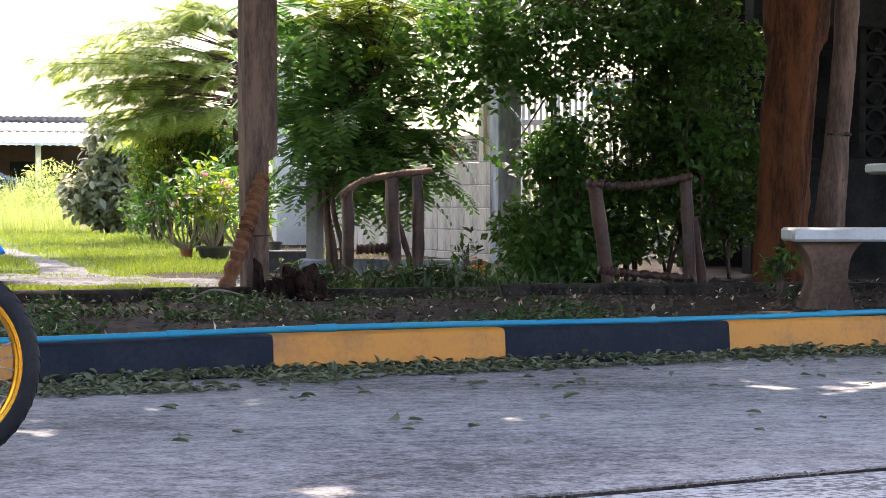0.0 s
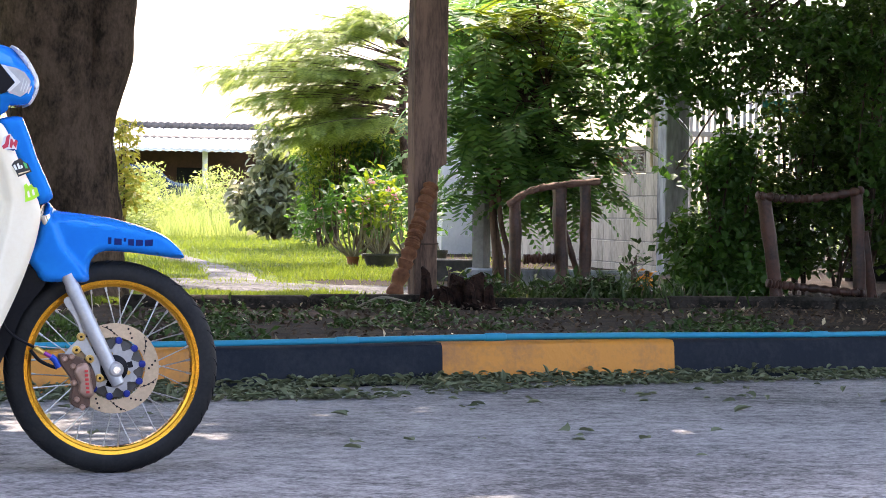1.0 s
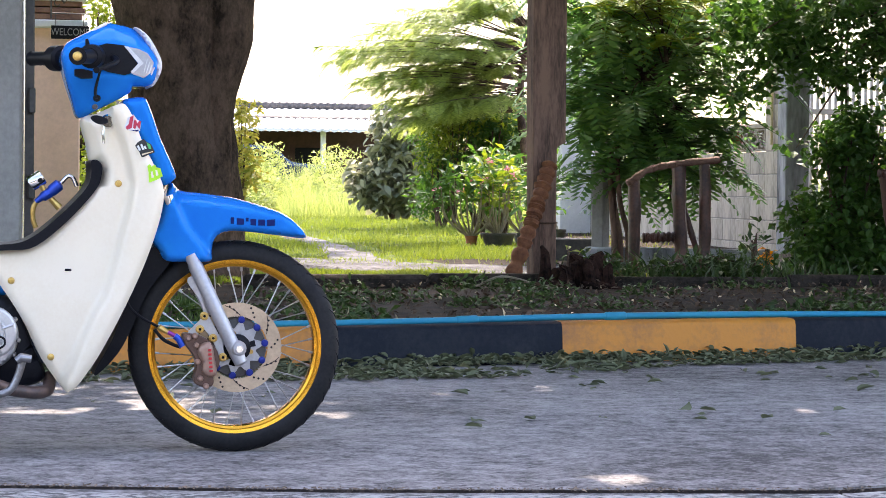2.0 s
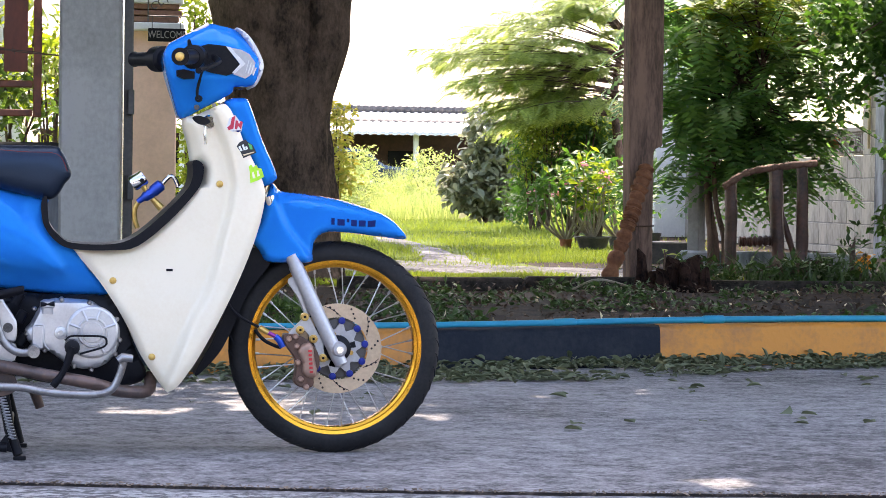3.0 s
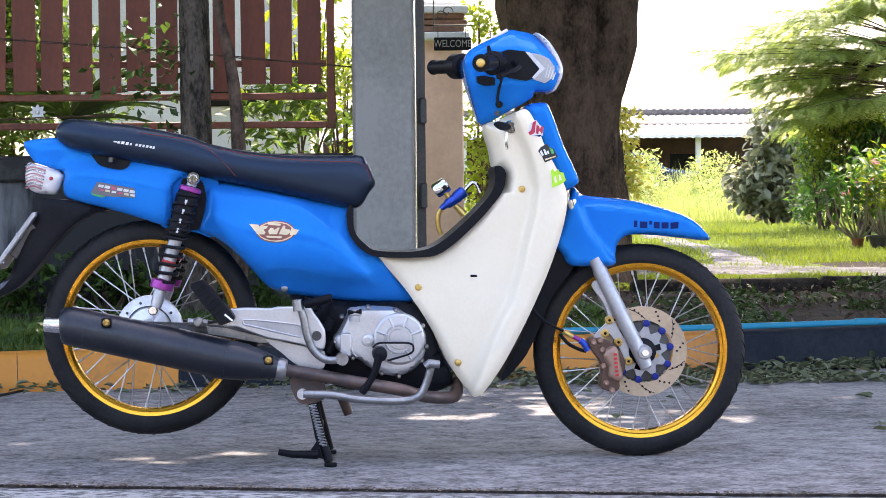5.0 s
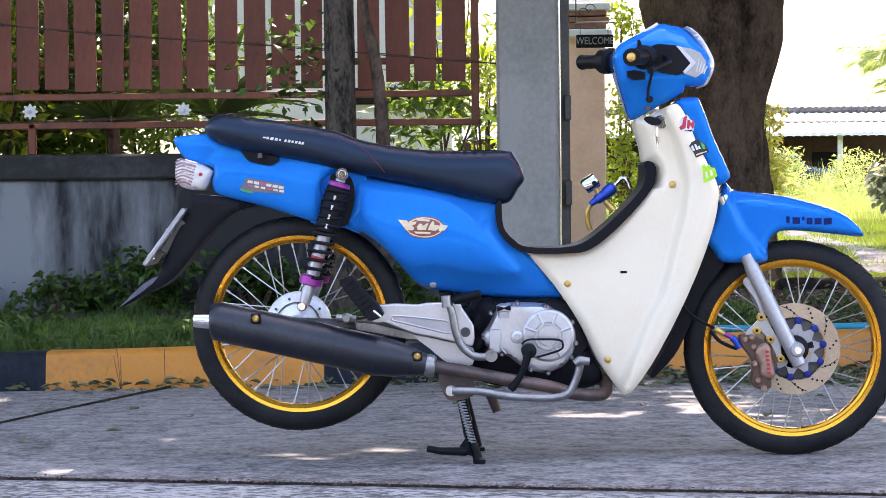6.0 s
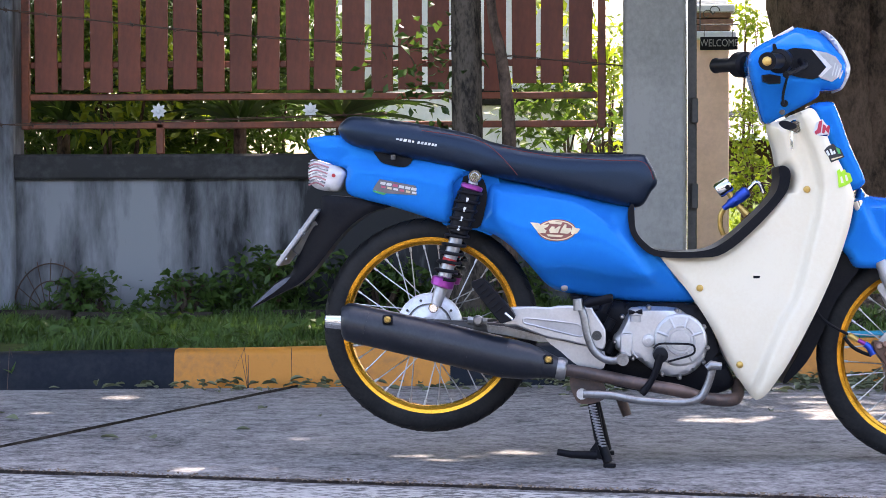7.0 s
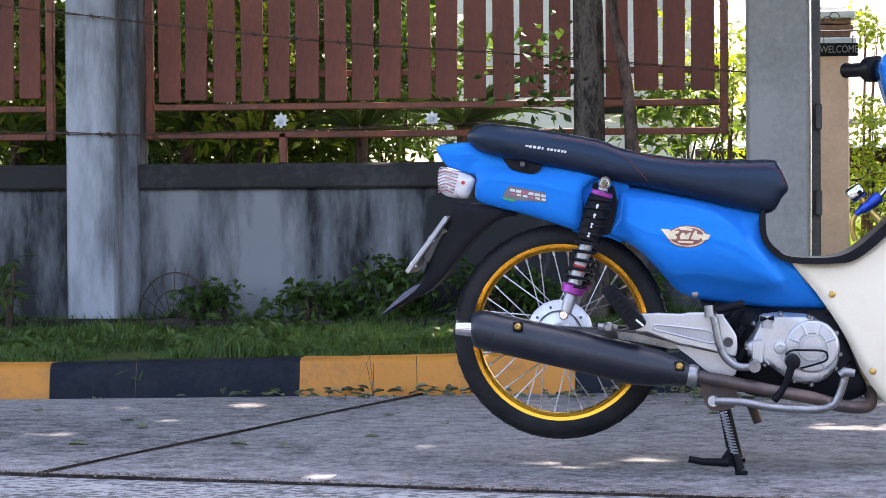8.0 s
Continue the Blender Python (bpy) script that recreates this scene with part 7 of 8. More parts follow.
def decal(name, pts, fn, material, label="", lift=0.0015, smooth_it=0):
    """A thin sticker that follows the panel under it."""
    o = smooth_outline(pts, smooth_it) if smooth_it else pts
    s = Shape()
    n = len(o)
    mx, mz = sum(p[0] for p in o) / n, sum(p[1] for p in o) / n
    v = [(x, -(fn(x, z, 1) + lift), z) for x, z in o] + [(mx, -(fn(mx, mz, 1) + lift), mz)]
    v += [(x, -(fn(x, z, 1) + lift - 0.0008), z) for x, z in o]
    s.add(v, [(i, (i + 1) % n, n) for i in range(n)] + [(i, n + 1 + i, n + 1 + (i + 1) % n, (i + 1) % n) for i in range(n)])
    return part(name, s, material, bike, label)


decal("badge_rim", [(0.361, 0.568), (0.359, 0.56), (0.352, 0.553), (0.342, 0.547), (0.328, 0.543), (0.314, 0.542), (0.299, 0.543), (0.286, 0.547), (0.276, 0.553), (0.269, 0.561), (0.267, 0.569), (0.269, 0.577), (0.276, 0.585), (0.287, 0.59), (0.3, 0.594), (0.314, 0.595), (0.329, 0.594), (0.342, 0.59), (0.353, 0.584), (0.359, 0.576)], cover_depth, STK_BROWN, "brown and cream winged badge sticker", 0.0012)
decal("badge_ring", [(0.359, 0.568), (0.357, 0.561), (0.35, 0.554), (0.34, 0.549), (0.328, 0.545), (0.314, 0.544), (0.3, 0.546), (0.288, 0.549), (0.278, 0.555), (0.272, 0.561), (0.269, 0.569), (0.272, 0.576), (0.278, 0.583), (0.288, 0.588), (0.301, 0.592), (0.314, 0.593), (0.328, 0.591), (0.341, 0.588), (0.35, 0.582), (0.357, 0.576)], cover_depth, STK_CREAM, "", 0.0018)
decal("badge_field", [(0.356, 0.568), (0.354, 0.561), (0.348, 0.556), (0.338, 0.551), (0.327, 0.548), (0.314, 0.547), (0.301, 0.548), (0.29, 0.552), (0.28, 0.556), (0.274, 0.562), (0.273, 0.569), (0.275, 0.576), (0.281, 0.581), (0.29, 0.586), (0.302, 0.589), (0.314, 0.59), (0.327, 0.589), (0.339, 0.586), (0.348, 0.581), (0.354, 0.575)], cover_depth, STK_BROWN, "", 0.0024)
for q in ([(0.25, 0.588), (0.272, 0.586), (0.281, 0.572), (0.265, 0.569), (0.258, 0.578)], [(0.351, 0.576), (0.371, 0.572), (0.363, 0.561), (0.348, 0.559)]):
    decal("badge_wing", q, cover_depth, STK_CREAM, "", 0.003)
for q in ([(0.265, 0.569), (0.276, 0.581), (0.296, 0.583), (0.293, 0.577), (0.281, 0.575), (0.29, 0.568), (0.287, 0.562), (0.27, 0.562)], [(0.296, 0.57), (0.302, 0.578), (0.309, 0.577), (0.306, 0.569), (0.314, 0.569), (0.319, 0.578), (0.324, 0.578), (0.317, 0.562), (0.298, 0.562)], [(0.326, 0.572), (0.333, 0.583), (0.338, 0.582), (0.336, 0.575), (0.348, 0.573), (0.35, 0.567), (0.341, 0.56), (0.322, 0.562)]):
    decal("badge_stroke", q, cover_depth, STK_CREAM, "", 0.0036)
decal("badge_mark", [(0.295, 0.592), (0.328, 0.587), (0.325, 0.582), (0.297, 0.585)], cover_depth, STK_CREAM, "", 0.003)
decal("badge_bar", [(0.29, 0.559), (0.33, 0.557), (0.327, 0.552), (0.294, 0.554)], cover_depth, STK_CREAM, "", 0.003)
decal("cowl_sticker", [(-0.132, 0.667), (-0.126, 0.678), (-0.115, 0.693), (-0.026, 0.676), (-0.024, 0.653), (-0.098, 0.658)], cowl_depth, STK_GREY, "small silver, pink and green sticker", 0.002)
for k in range(6):
    x, z = -0.114 + 0.0152 * k, 0.6805 - 0.0029 * k
    decal("sticker_mark", [(x, z), (x + 0.0125, z - 0.0024), (x + 0.0145, z + 0.004), (x + 0.002, z + 0.0064)], cowl_depth, (STK_WHITE, STK_PINK)[k == 2], "", 0.003)
    decal("sticker_mark", [(x + 0.002, z - 0.0085), (x + 0.013, z - 0.0105), (x + 0.014, z - 0.0055), (x + 0.003, z - 0.0035)], cowl_depth, (STK_PINK, STK_CREAM, STK_WHITE)[k % 3], "", 0.003)
decal("sticker_mark", [(-0.133, 0.666), (-0.098, 0.658), (-0.105, 0.654), (-0.129, 0.661)], cowl_depth, STK_GREEN, "", 0.003)


def seat_side(x, z, a):
    return 0.127 - 0.035 * max(0, (-0.12 - x) / 0.12)


m0, m1 = [(-0.073, 0.789), (0.027, 0.773)]
for k, (u, w, h) in enumerate(((0.0, 0.09, 0.5), (0.09, 0.07, 0.9), (0.18, 0.09, 1.0), (0.29, 0.08, 1.0), (0.39, 0.05, 0.8), (0.52, 0.06, 0.9), (0.6, 0.07, 0.9), (0.69, 0.06, 0.9), (0.77, 0.07, 0.9), (0.86, 0.06, 0.9), (0.93, 0.06, 0.9))):
    x0, z0 = m0[0] + (m1[0] - m0[0]) * u, m0[1] + (m1[1] - m0[1]) * u
    w, h = w * 0.085, h * 0.0032
    decal("seat_mark", [(x0, z0 - h), (x0 + w, z0 - h - 0.001), (x0 + w + 0.002, z0 + h - 0.001), (x0 + 0.002, z0 + h)], seat_side, STK_WHITE, "white seat lettering bar", 0.0015)
decal("cowl_recess", [(-0.127, 0.766), (-0.043, 0.749), (-0.037, 0.735), (-0.048, 0.724), (-0.065, 0.722), (-0.106, 0.731), (-0.122, 0.746)], lambda x, z, a: cowl_depth(x, z, 0.03), BLACK_PL, "black seat latch recess", 0.003, 3)
part("seat_latch", Shape().tube([(-0.081, -0.105, 0.751), (-0.081, -0.105, 0.74)], 0.006, 10), DARK_STEEL, bike)


def shield_face(x, z, a):
    return shield_depth(x, z, 0.03)


decal("shield_sticker", [(0.922, 0.8), (0.929, 0.823), (0.943, 0.831), (0.952, 0.818), (0.961, 0.814), (0.958, 0.792), (0.936, 0.791)], shield_face, STK_WHITE, "white sticker with red and navy strokes", 0.002)
for q in ([(0.924, 0.801), (0.931, 0.806), (0.935, 0.825), (0.943, 0.829), (0.939, 0.799), (0.928, 0.794)], [(0.942, 0.799), (0.944, 0.819), (0.949, 0.817), (0.954, 0.805), (0.956, 0.817), (0.961, 0.814), (0.957, 0.796), (0.948, 0.808), (0.947, 0.796)]):
    decal("sticker_mark", q, shield_face, STK_RED, "", 0.003)
decal("sticker_mark", [(0.936, 0.793), (0.957, 0.795), (0.952, 0.79)], shield_face, STK_NAVY, "", 0.0035)
decal("shield_sticker", [(0.947, 0.756), (0.953, 0.765), (0.967, 0.773), (0.974, 0.766), (0.985, 0.76), (0.994, 0.741), (0.963, 0.728), (0.956, 0.743)], shield_face, STK_BLACK, "black sticker with white and green strokes", 0.003)
for q, m_ in (([(0.951, 0.755), (0.955, 0.758), (0.961, 0.746), (0.956, 0.744)], STK_WHITE), ([(0.959, 0.759), (0.963, 0.761), (0.969, 0.748), (0.964, 0.746)], STK_WHITE), ([(0.967, 0.755), (0.971, 0.757), (0.974, 0.75), (0.97, 0.748)], STK_WHITE), ([(0.973, 0.765), (0.982, 0.76), (0.985, 0.749), (0.979, 0.749)], STK_GREEN), ([(0.963, 0.737), (0.989, 0.744), (0.989, 0.742), (0.964, 0.733)], STK_CREAM)):
    decal("sticker_mark", q, shield_face, m_, "", 0.004)
decal("shield_sticker", [(0.979, 0.692), (0.976, 0.708), (0.982, 0.713), (0.986, 0.706), (0.994, 0.712), (0.998, 0.705), (1.007, 0.703), (1.013, 0.684), (0.999, 0.675), (0.98, 0.668)], shield_face, STK_LIME, "lime green cut-out sticker", 0.004)
for q in ([(0.984, 0.693), (0.988, 0.696), (0.992, 0.681), (0.986, 0.679)], [(0.995, 0.698), (0.999, 0.699), (1.003, 0.686), (0.997, 0.684)]):
    decal("sticker_mark", q, shield_face, CREAM, "", 0.005)


def guard_depth(x, z, a):
    return guard_shape(x, z, 0.03)


for q in ([(1.189, 0.585), (1.197, 0.585), (1.197, 0.569), (1.189, 0.569)], [(1.204, 0.583), (1.222, 0.582), (1.222, 0.567), (1.204, 0.567)], [(1.227, 0.584), (1.233, 0.584), (1.233, 0.575), (1.227, 0.575)], [(1.238, 0.581), (1.252, 0.581), (1.252, 0.565), (1.238, 0.566)], [(1.257, 0.58), (1.274, 0.58), (1.274, 0.565), (1.257, 0.565)], [(1.279, 0.579), (1.299, 0.581), (1.298, 0.565), (1.279, 0.564)]):
    decal("guard_mark", q, guard_depth, STK_NAVY, "navy lettering bar", 0.001)

for q, fn in (([(0.911, 0.665)], shield_depth), ([(0.658, 0.428)], shield_depth), ([(0.753, 0.244)], shield_depth), ([(0.332, 0.428)], cover_depth)):
    x, z = q[0]
    plain = fn is cover_depth
    part("gold_screw", Shape().lathe([(0.0, -0.005), (0.004, -0.005), (0.008, -0.0035), (0.009, 0.002)], 16, (x, -fn(x, z, 0.06), z)), WORN if plain else BRASS, bike, "steel body screw" if plain else "gold body screw")
x, z = (0.793, 0.455)
s = Shape()
s.box((x, -shield_depth(x, z, 0.06), z), (0.016, 0.003, 0.006), 0.0012)
part("shield_slot", s, BLACK_PL, bike, "black slot in the shield")

# ---- handlebar head ----
DECK = [(0.768, 0.982), (0.836, 1.003), (0.903, 1.007), (0.957, 0.991), (1.018, 0.955)]
DECK_X, DECK_Z = [p[0] for p in DECK], [p[1] for p in DECK]


def head_depth(x, z, a):
    """Half width of the handlebar cover: a narrow neck, a broad middle and a slanting deck."""
    u = max(0.0, min(1.0, (z - 0.82) / 0.10))
    over = z - float(np.interp(x, DECK_X, DECK_Z))
    return 0.045 + 0.055 * u + 0.015 * math.sqrt(max(0, 1 - (1 - min(a / 0.02, 1)) ** 2)) - 0.9 * max(0, over)


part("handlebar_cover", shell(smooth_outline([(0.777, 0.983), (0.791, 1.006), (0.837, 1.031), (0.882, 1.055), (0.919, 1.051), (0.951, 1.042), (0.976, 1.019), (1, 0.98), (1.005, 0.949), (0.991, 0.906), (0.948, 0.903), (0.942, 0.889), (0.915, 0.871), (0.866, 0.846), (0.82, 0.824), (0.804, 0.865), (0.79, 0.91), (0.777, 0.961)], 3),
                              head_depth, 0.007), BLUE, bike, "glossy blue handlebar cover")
part("headlight", shell(smooth_outline([(0.95, 1.045), (0.964, 1.042), (0.988, 1.02), (1.014, 0.973), (1.017, 0.943), (1.001, 0.908), (0.989, 0.905), (1, 0.943), (0.994, 0.976), (0.973, 1.017)]), rounded(0.095, 0.012, 0.08), 0.01), REFLECTOR, bike, "clear headlight with a chrome edge")
part("screen_edge", Shape().tube(side_path([(0.787, 1.001), (0.837, 1.028), (0.883, 1.054)], -0.075), 0.004, 8), REFLECTOR, bike, "pale edge of the instrument panel")
part("switch_recess", Shape().plate([(0.83, 1.012), (0.836, 1.014), (0.841, 0.998), (0.855, 0.995), (0.88, 1.003), (0.924, 0.999), (0.941, 0.974), (0.957, 0.954), (0.941, 0.933), (0.924, 0.927), (0.885, 0.934), (0.863, 0.942), (0.829, 0.95)], -0.1195, -0.06), BLACK_PL, bike, "black handlebar opening")
part("indicator", Shape().plate([(0.924, 0.997), (0.958, 0.991), (0.979, 0.981), (0.994, 0.96), (0.991, 0.936), (0.97, 0.921), (0.941, 0.931), (0.959, 0.953), (0.956, 0.961)], -0.121, -0.06), SILVER, bike, "clear front indicator")
part("indicator_edge", Shape().plate([(0.922, 0.998), (0.933, 0.996), (0.97, 0.957), (0.944, 0.932), (0.938, 0.935), (0.957, 0.956)], -0.1235, -0.12), STK_WHITE, bike, "white edge of the indicator")
for k in range(4):
    part("indicator_facet", Shape().tube([(0.978 + 0.006 * k, -0.122, 0.966 - 0.006 * k), (0.97 + 0.006 * k, -0.122, 0.935 - 0.002 * k)], 0.0016, 5), REFLECTOR, bike)
part("switch_box", Shape().plate([(0.803, 0.937), (0.82, 0.939), (0.846, 0.934), (0.846, 0.917), (0.82, 0.916), (0.804, 0.923)], -0.15, -0.1), BLACK_PL, bike)
g0 = Vector((0.865, -0.1, 0.972))
g1 = Vector((0.8, -0.34, 0.959))
near_bar = part("handlebar", Shape().tube([g0, g0.lerp(g1, 0.3)], 0.011, 14), BLACK_PL, bike, "black handlebar")
part("throttle_housing", Shape().tube([g0.lerp(g1, 0.25), g0.lerp(g1, 0.28), g0.lerp(g1, 0.42), g0.lerp(g1, 0.45)], [0.022, 0.029, 0.029, 0.02], 20), BLACK_PL, near_bar)
part("grip", Shape().tube([g0.lerp(g1, 0.42)] + [g0.lerp(g1, 0.44 + 0.05 * k) for k in range(12)], [0.015] + [0.0185 if k % 2 else 0.0172 for k in range(11)] + [0.021], 20), BLACK_PL, near_bar, "black ribbed grip")
part("bar_end", Shape().tube([g0.lerp(g1, 0.99), g0.lerp(g1, 1.02), g0.lerp(g1, 1.03)], [0.011, 0.0105, 0.007], 14), BRASS, near_bar, "gold bar end")
part("brake_lever", Shape().tube(curve([g0 + Vector((0.03, -0.02, 0.0)), g0.lerp(g1, 0.4) + Vector((0.06, 0, -0.012)), g1 + Vector((0.045, 0.03, -0.03))], 6), [0.007] * 6 + [0.006] * 6 + [0.008], 8), BLACK_PL, near_bar, "black brake lever")
h0, h1 = Vector((0.822, 0.1, 0.977)), Vector((0.719, 0.32, 0.985))
far_bar = part("handlebar", Shape().tube([h0, h0.lerp(h1, 0.4)], 0.011, 14), BLACK_PL, bike, "black handlebar")
part("switch_box", Shape().tube([h0.lerp(h1, 0.3), h0.lerp(h1, 0.33), h0.lerp(h1, 0.5), h0.lerp(h1, 0.53)], [0.025, 0.033, 0.033, 0.024], 16), BLACK_PL, far_bar)
part("grip", Shape().tube([h0.lerp(h1, 0.5 + 0.045 * k) for k in range(12)], [0.0182 if k % 2 else 0.017 for k in range(11)] + [0.02], 18), BLACK_PL, far_bar, "black ribbed grip")
part("cable", Shape().tube(curve([g0 + Vector((0.01, -0.02, 0)), *[Vector(p) for p in side_path([(0.856, 0.896), (0.857, 0.869)], -0.11)]], 6), 0.0035, 8), BLACK_PL, near_bar)
for q, m_, r in (([(0.86, 0.872)], BLACK_PL, 0.0095), ([(0.856, 0.851)], DARK_STEEL, 0.007)):
    part("cover_plug", Shape().lathe([(0.0, -0.004), (r * 0.8, -0.004), (r, 0.0)], 16, (q[0][0], -head_depth(q[0][0], q[0][1], 0.04) - 0.001, q[0][1])), m_, bike)
x, z = (0.885, 0.814)
part("ignition_lock", Shape().lathe([(0.0, -0.006), (0.014, -0.006), (0.018, 0.002)], 20, (x, -shield_depth(x, z, 0.06), z)), CHROME, bike)
part("key", Shape().plate(smooth_outline([(0.841, 0.823), (0.855, 0.828), (0.879, 0.821), (0.882, 0.811), (0.865, 0.806), (0.849, 0.812)]), -0.165, -0.157), BLACK_PL, bike, "black key in the lock")
part("key_tag", Shape().tube(side_path([(0.873, 0.803), (0.871, 0.785), (0.873, 0.76)], -0.162), [0.0015, 0.004, 0.003], 8), CHROME, bike, "silver key tag")

# ---- gauge on the step-through ----
ga_ = part("pressure_gauge", Shape().tube(side_path([(0.703, 0.66), (0.707, 0.663), (0.731, 0.678), (0.734, 0.68)], -0.03), [0.0165, 0.019, 0.019, 0.017], 24), CHROME, bike, "small chrome pressure gauge")
x, z = (0.727, 0.671)
part("gauge_mark", Shape().lathe([(0.0, -0.001), (0.0055, -0.001), (0.006, 0.0)], 16, (x, -0.051, z)), BLACK_PL, ga_, "black dot on the gauge rim")
part("gauge_stem", Shape().tube(side_path([(0.728, 0.663), (0.74, 0.642)], -0.03), [0.008, 0.006], 8), BRASS, ga_)
part("valve_body", Shape().tube(side_path([(0.717, 0.618), (0.73, 0.628), (0.735, 0.631), (0.752, 0.642), (0.756, 0.646), (0.774, 0.661), (0.778, 0.664)], -0.03), [0.0065, 0.0085, 0.0125, 0.0125, 0.015, 0.015, 0.008], 12), ANO_BLUE, ga_, "blue anodised valve body")
part("knurl", Shape().tube(side_path([(0.743, 0.636), (0.75, 0.641)], -0.03), 0.0145, 8), ANO_BLUE, ga_)
part("elbow", Shape().tube(curve(side_path([(0.778, 0.665), (0.795, 0.682), (0.807, 0.677), (0.816, 0.657)], -0.03), 4), 0.0052, 10), CHROME, ga_)
part("hose", Shape().tube(curve(side_path([(0.719, 0.618), (0.711, 0.602), (0.711, 0.575), (0.718, 0.555)], -0.03), 5), 0.0062, 8), BRASS, ga_, "brass braided hose")
part("mount_bolt", Shape().tube(side_path([(0.753, 0.627), (0.775, 0.604)], -0.03), [0.007, 0.0095], 8), BRASS, ga_)

# ---- tail ----
tl = part("tail_lamp", shell(smooth_outline([(-0.283, 0.742), (-0.231, 0.73), (-0.2, 0.712), (-0.205, 0.693), (-0.217, 0.669), (-0.233, 0.663), (-0.271, 0.669), (-0.288, 0.683), (-0.294, 0.704), (-0.291, 0.726)], 3), rounded(0.075, 0.02, 0.05), 0.01), REFLECTOR, bike, "clear ribbed tail lamp")
for k in range(8):
    a, b, c = [(-0.291, 0.732), (-0.271, 0.738), (-0.238, 0.729)]
    d = -0.0076 * k
    part("lens_rib", Shape().tube(curve([(a[0], -0.064, a[1] + d), (b[0], -0.0762, b[1] + d), (c[0] - 0.002 * k, -0.0756, c[1] + d)], 4), 0.0021, 6), LAMP_PINK if k % 2 else CHROME, tl)
part("bulb", Shape().lathe([(0.0, -0.004), (0.004, -0.003), (0.005, 0.002)], 10, (-0.229, -0.0765, 0.702)), RED_P, tl, "red bulb")
part("rear_mudguard", shell(smooth_outline([(-0.26, 0.65), (-0.232, 0.653), (-0.159, 0.644), (-0.098, 0.625), (-0.138, 0.613), (-0.181, 0.586), (-0.218, 0.55), (-0.253, 0.505), (-0.286, 0.465), (-0.319, 0.436), (-0.365, 0.413), (-0.44, 0.376), (-0.409, 0.408), (-0.38, 0.436), (-0.354, 0.453), (-0.337, 0.463), (-0.329, 0.481), (-0.306, 0.545), (-0.278, 0.592), (-0.263, 0.619)], 3), lambda x, z, a: 0.066 - 0.036 * min(1, max(0, (-0.31 - x) / 0.13)) - 0.006 * max(0, 1 - a / 0.008), 0.012), BLACK_PL, bike, "black rear mudguard with a pointed tip")
part("flap_tip", shell([(-0.439, 0.377), (-0.408, 0.407), (-0.378, 0.434), (-0.352, 0.45), (-0.335, 0.456), (-0.35, 0.439), (-0.38, 0.416)], lambda x, z, a: 0.069 - 0.036 * min(1, max(0, (-0.31 - x) / 0.13)), 0.012), FLAP_TIP, bike, "shiny upper edge of the mudguard tip, highlight put into lighter grey")
pa_, pb_ = [(-0.366, 0.483), (-0.267, 0.619)]
d = Vector((pb_[0] - pa_[0], 0, pb_[1] - pa_[1]))
s = Shape()
m = Matrix.Translation(((pa_[0] + pb_[0]) / 2, 0, (pa_[1] + pb_[1]) / 2)) @ Matrix.Rotation(math.atan2(d.x, d.z), 4, "Y")
s.box((0, 0, 0), (0.012, 0.2, d.length), 0.003, m)
pl_ = part("number_plate", s, SILVER, bike, "white number plate in a worn frame")
s = Shape()
s.box((0.016, 0, 0.01), (0.022, 0.13, d.length * 0.55), 0.003, m)
part("plate_bracket", s, DARK_STEEL, pl_)
s = Shape()
for k in range(2):
    s.box((-0.006, 0, 0.03 - 0.055 * k), (0.004, 0.15, 0.03), 0.001, m)
part("plate_bar", s, STK_NAVY, pl_, "dark bars on the plate")
for k in (-0.35, 0.1):
    part("plate_bolt", Shape().tube([m @ Vector((-0.009, -0.085, k * d.length)), m @ Vector((0.009, -0.085, k * d.length))], 0.0035, 8), CHROME, pl_)


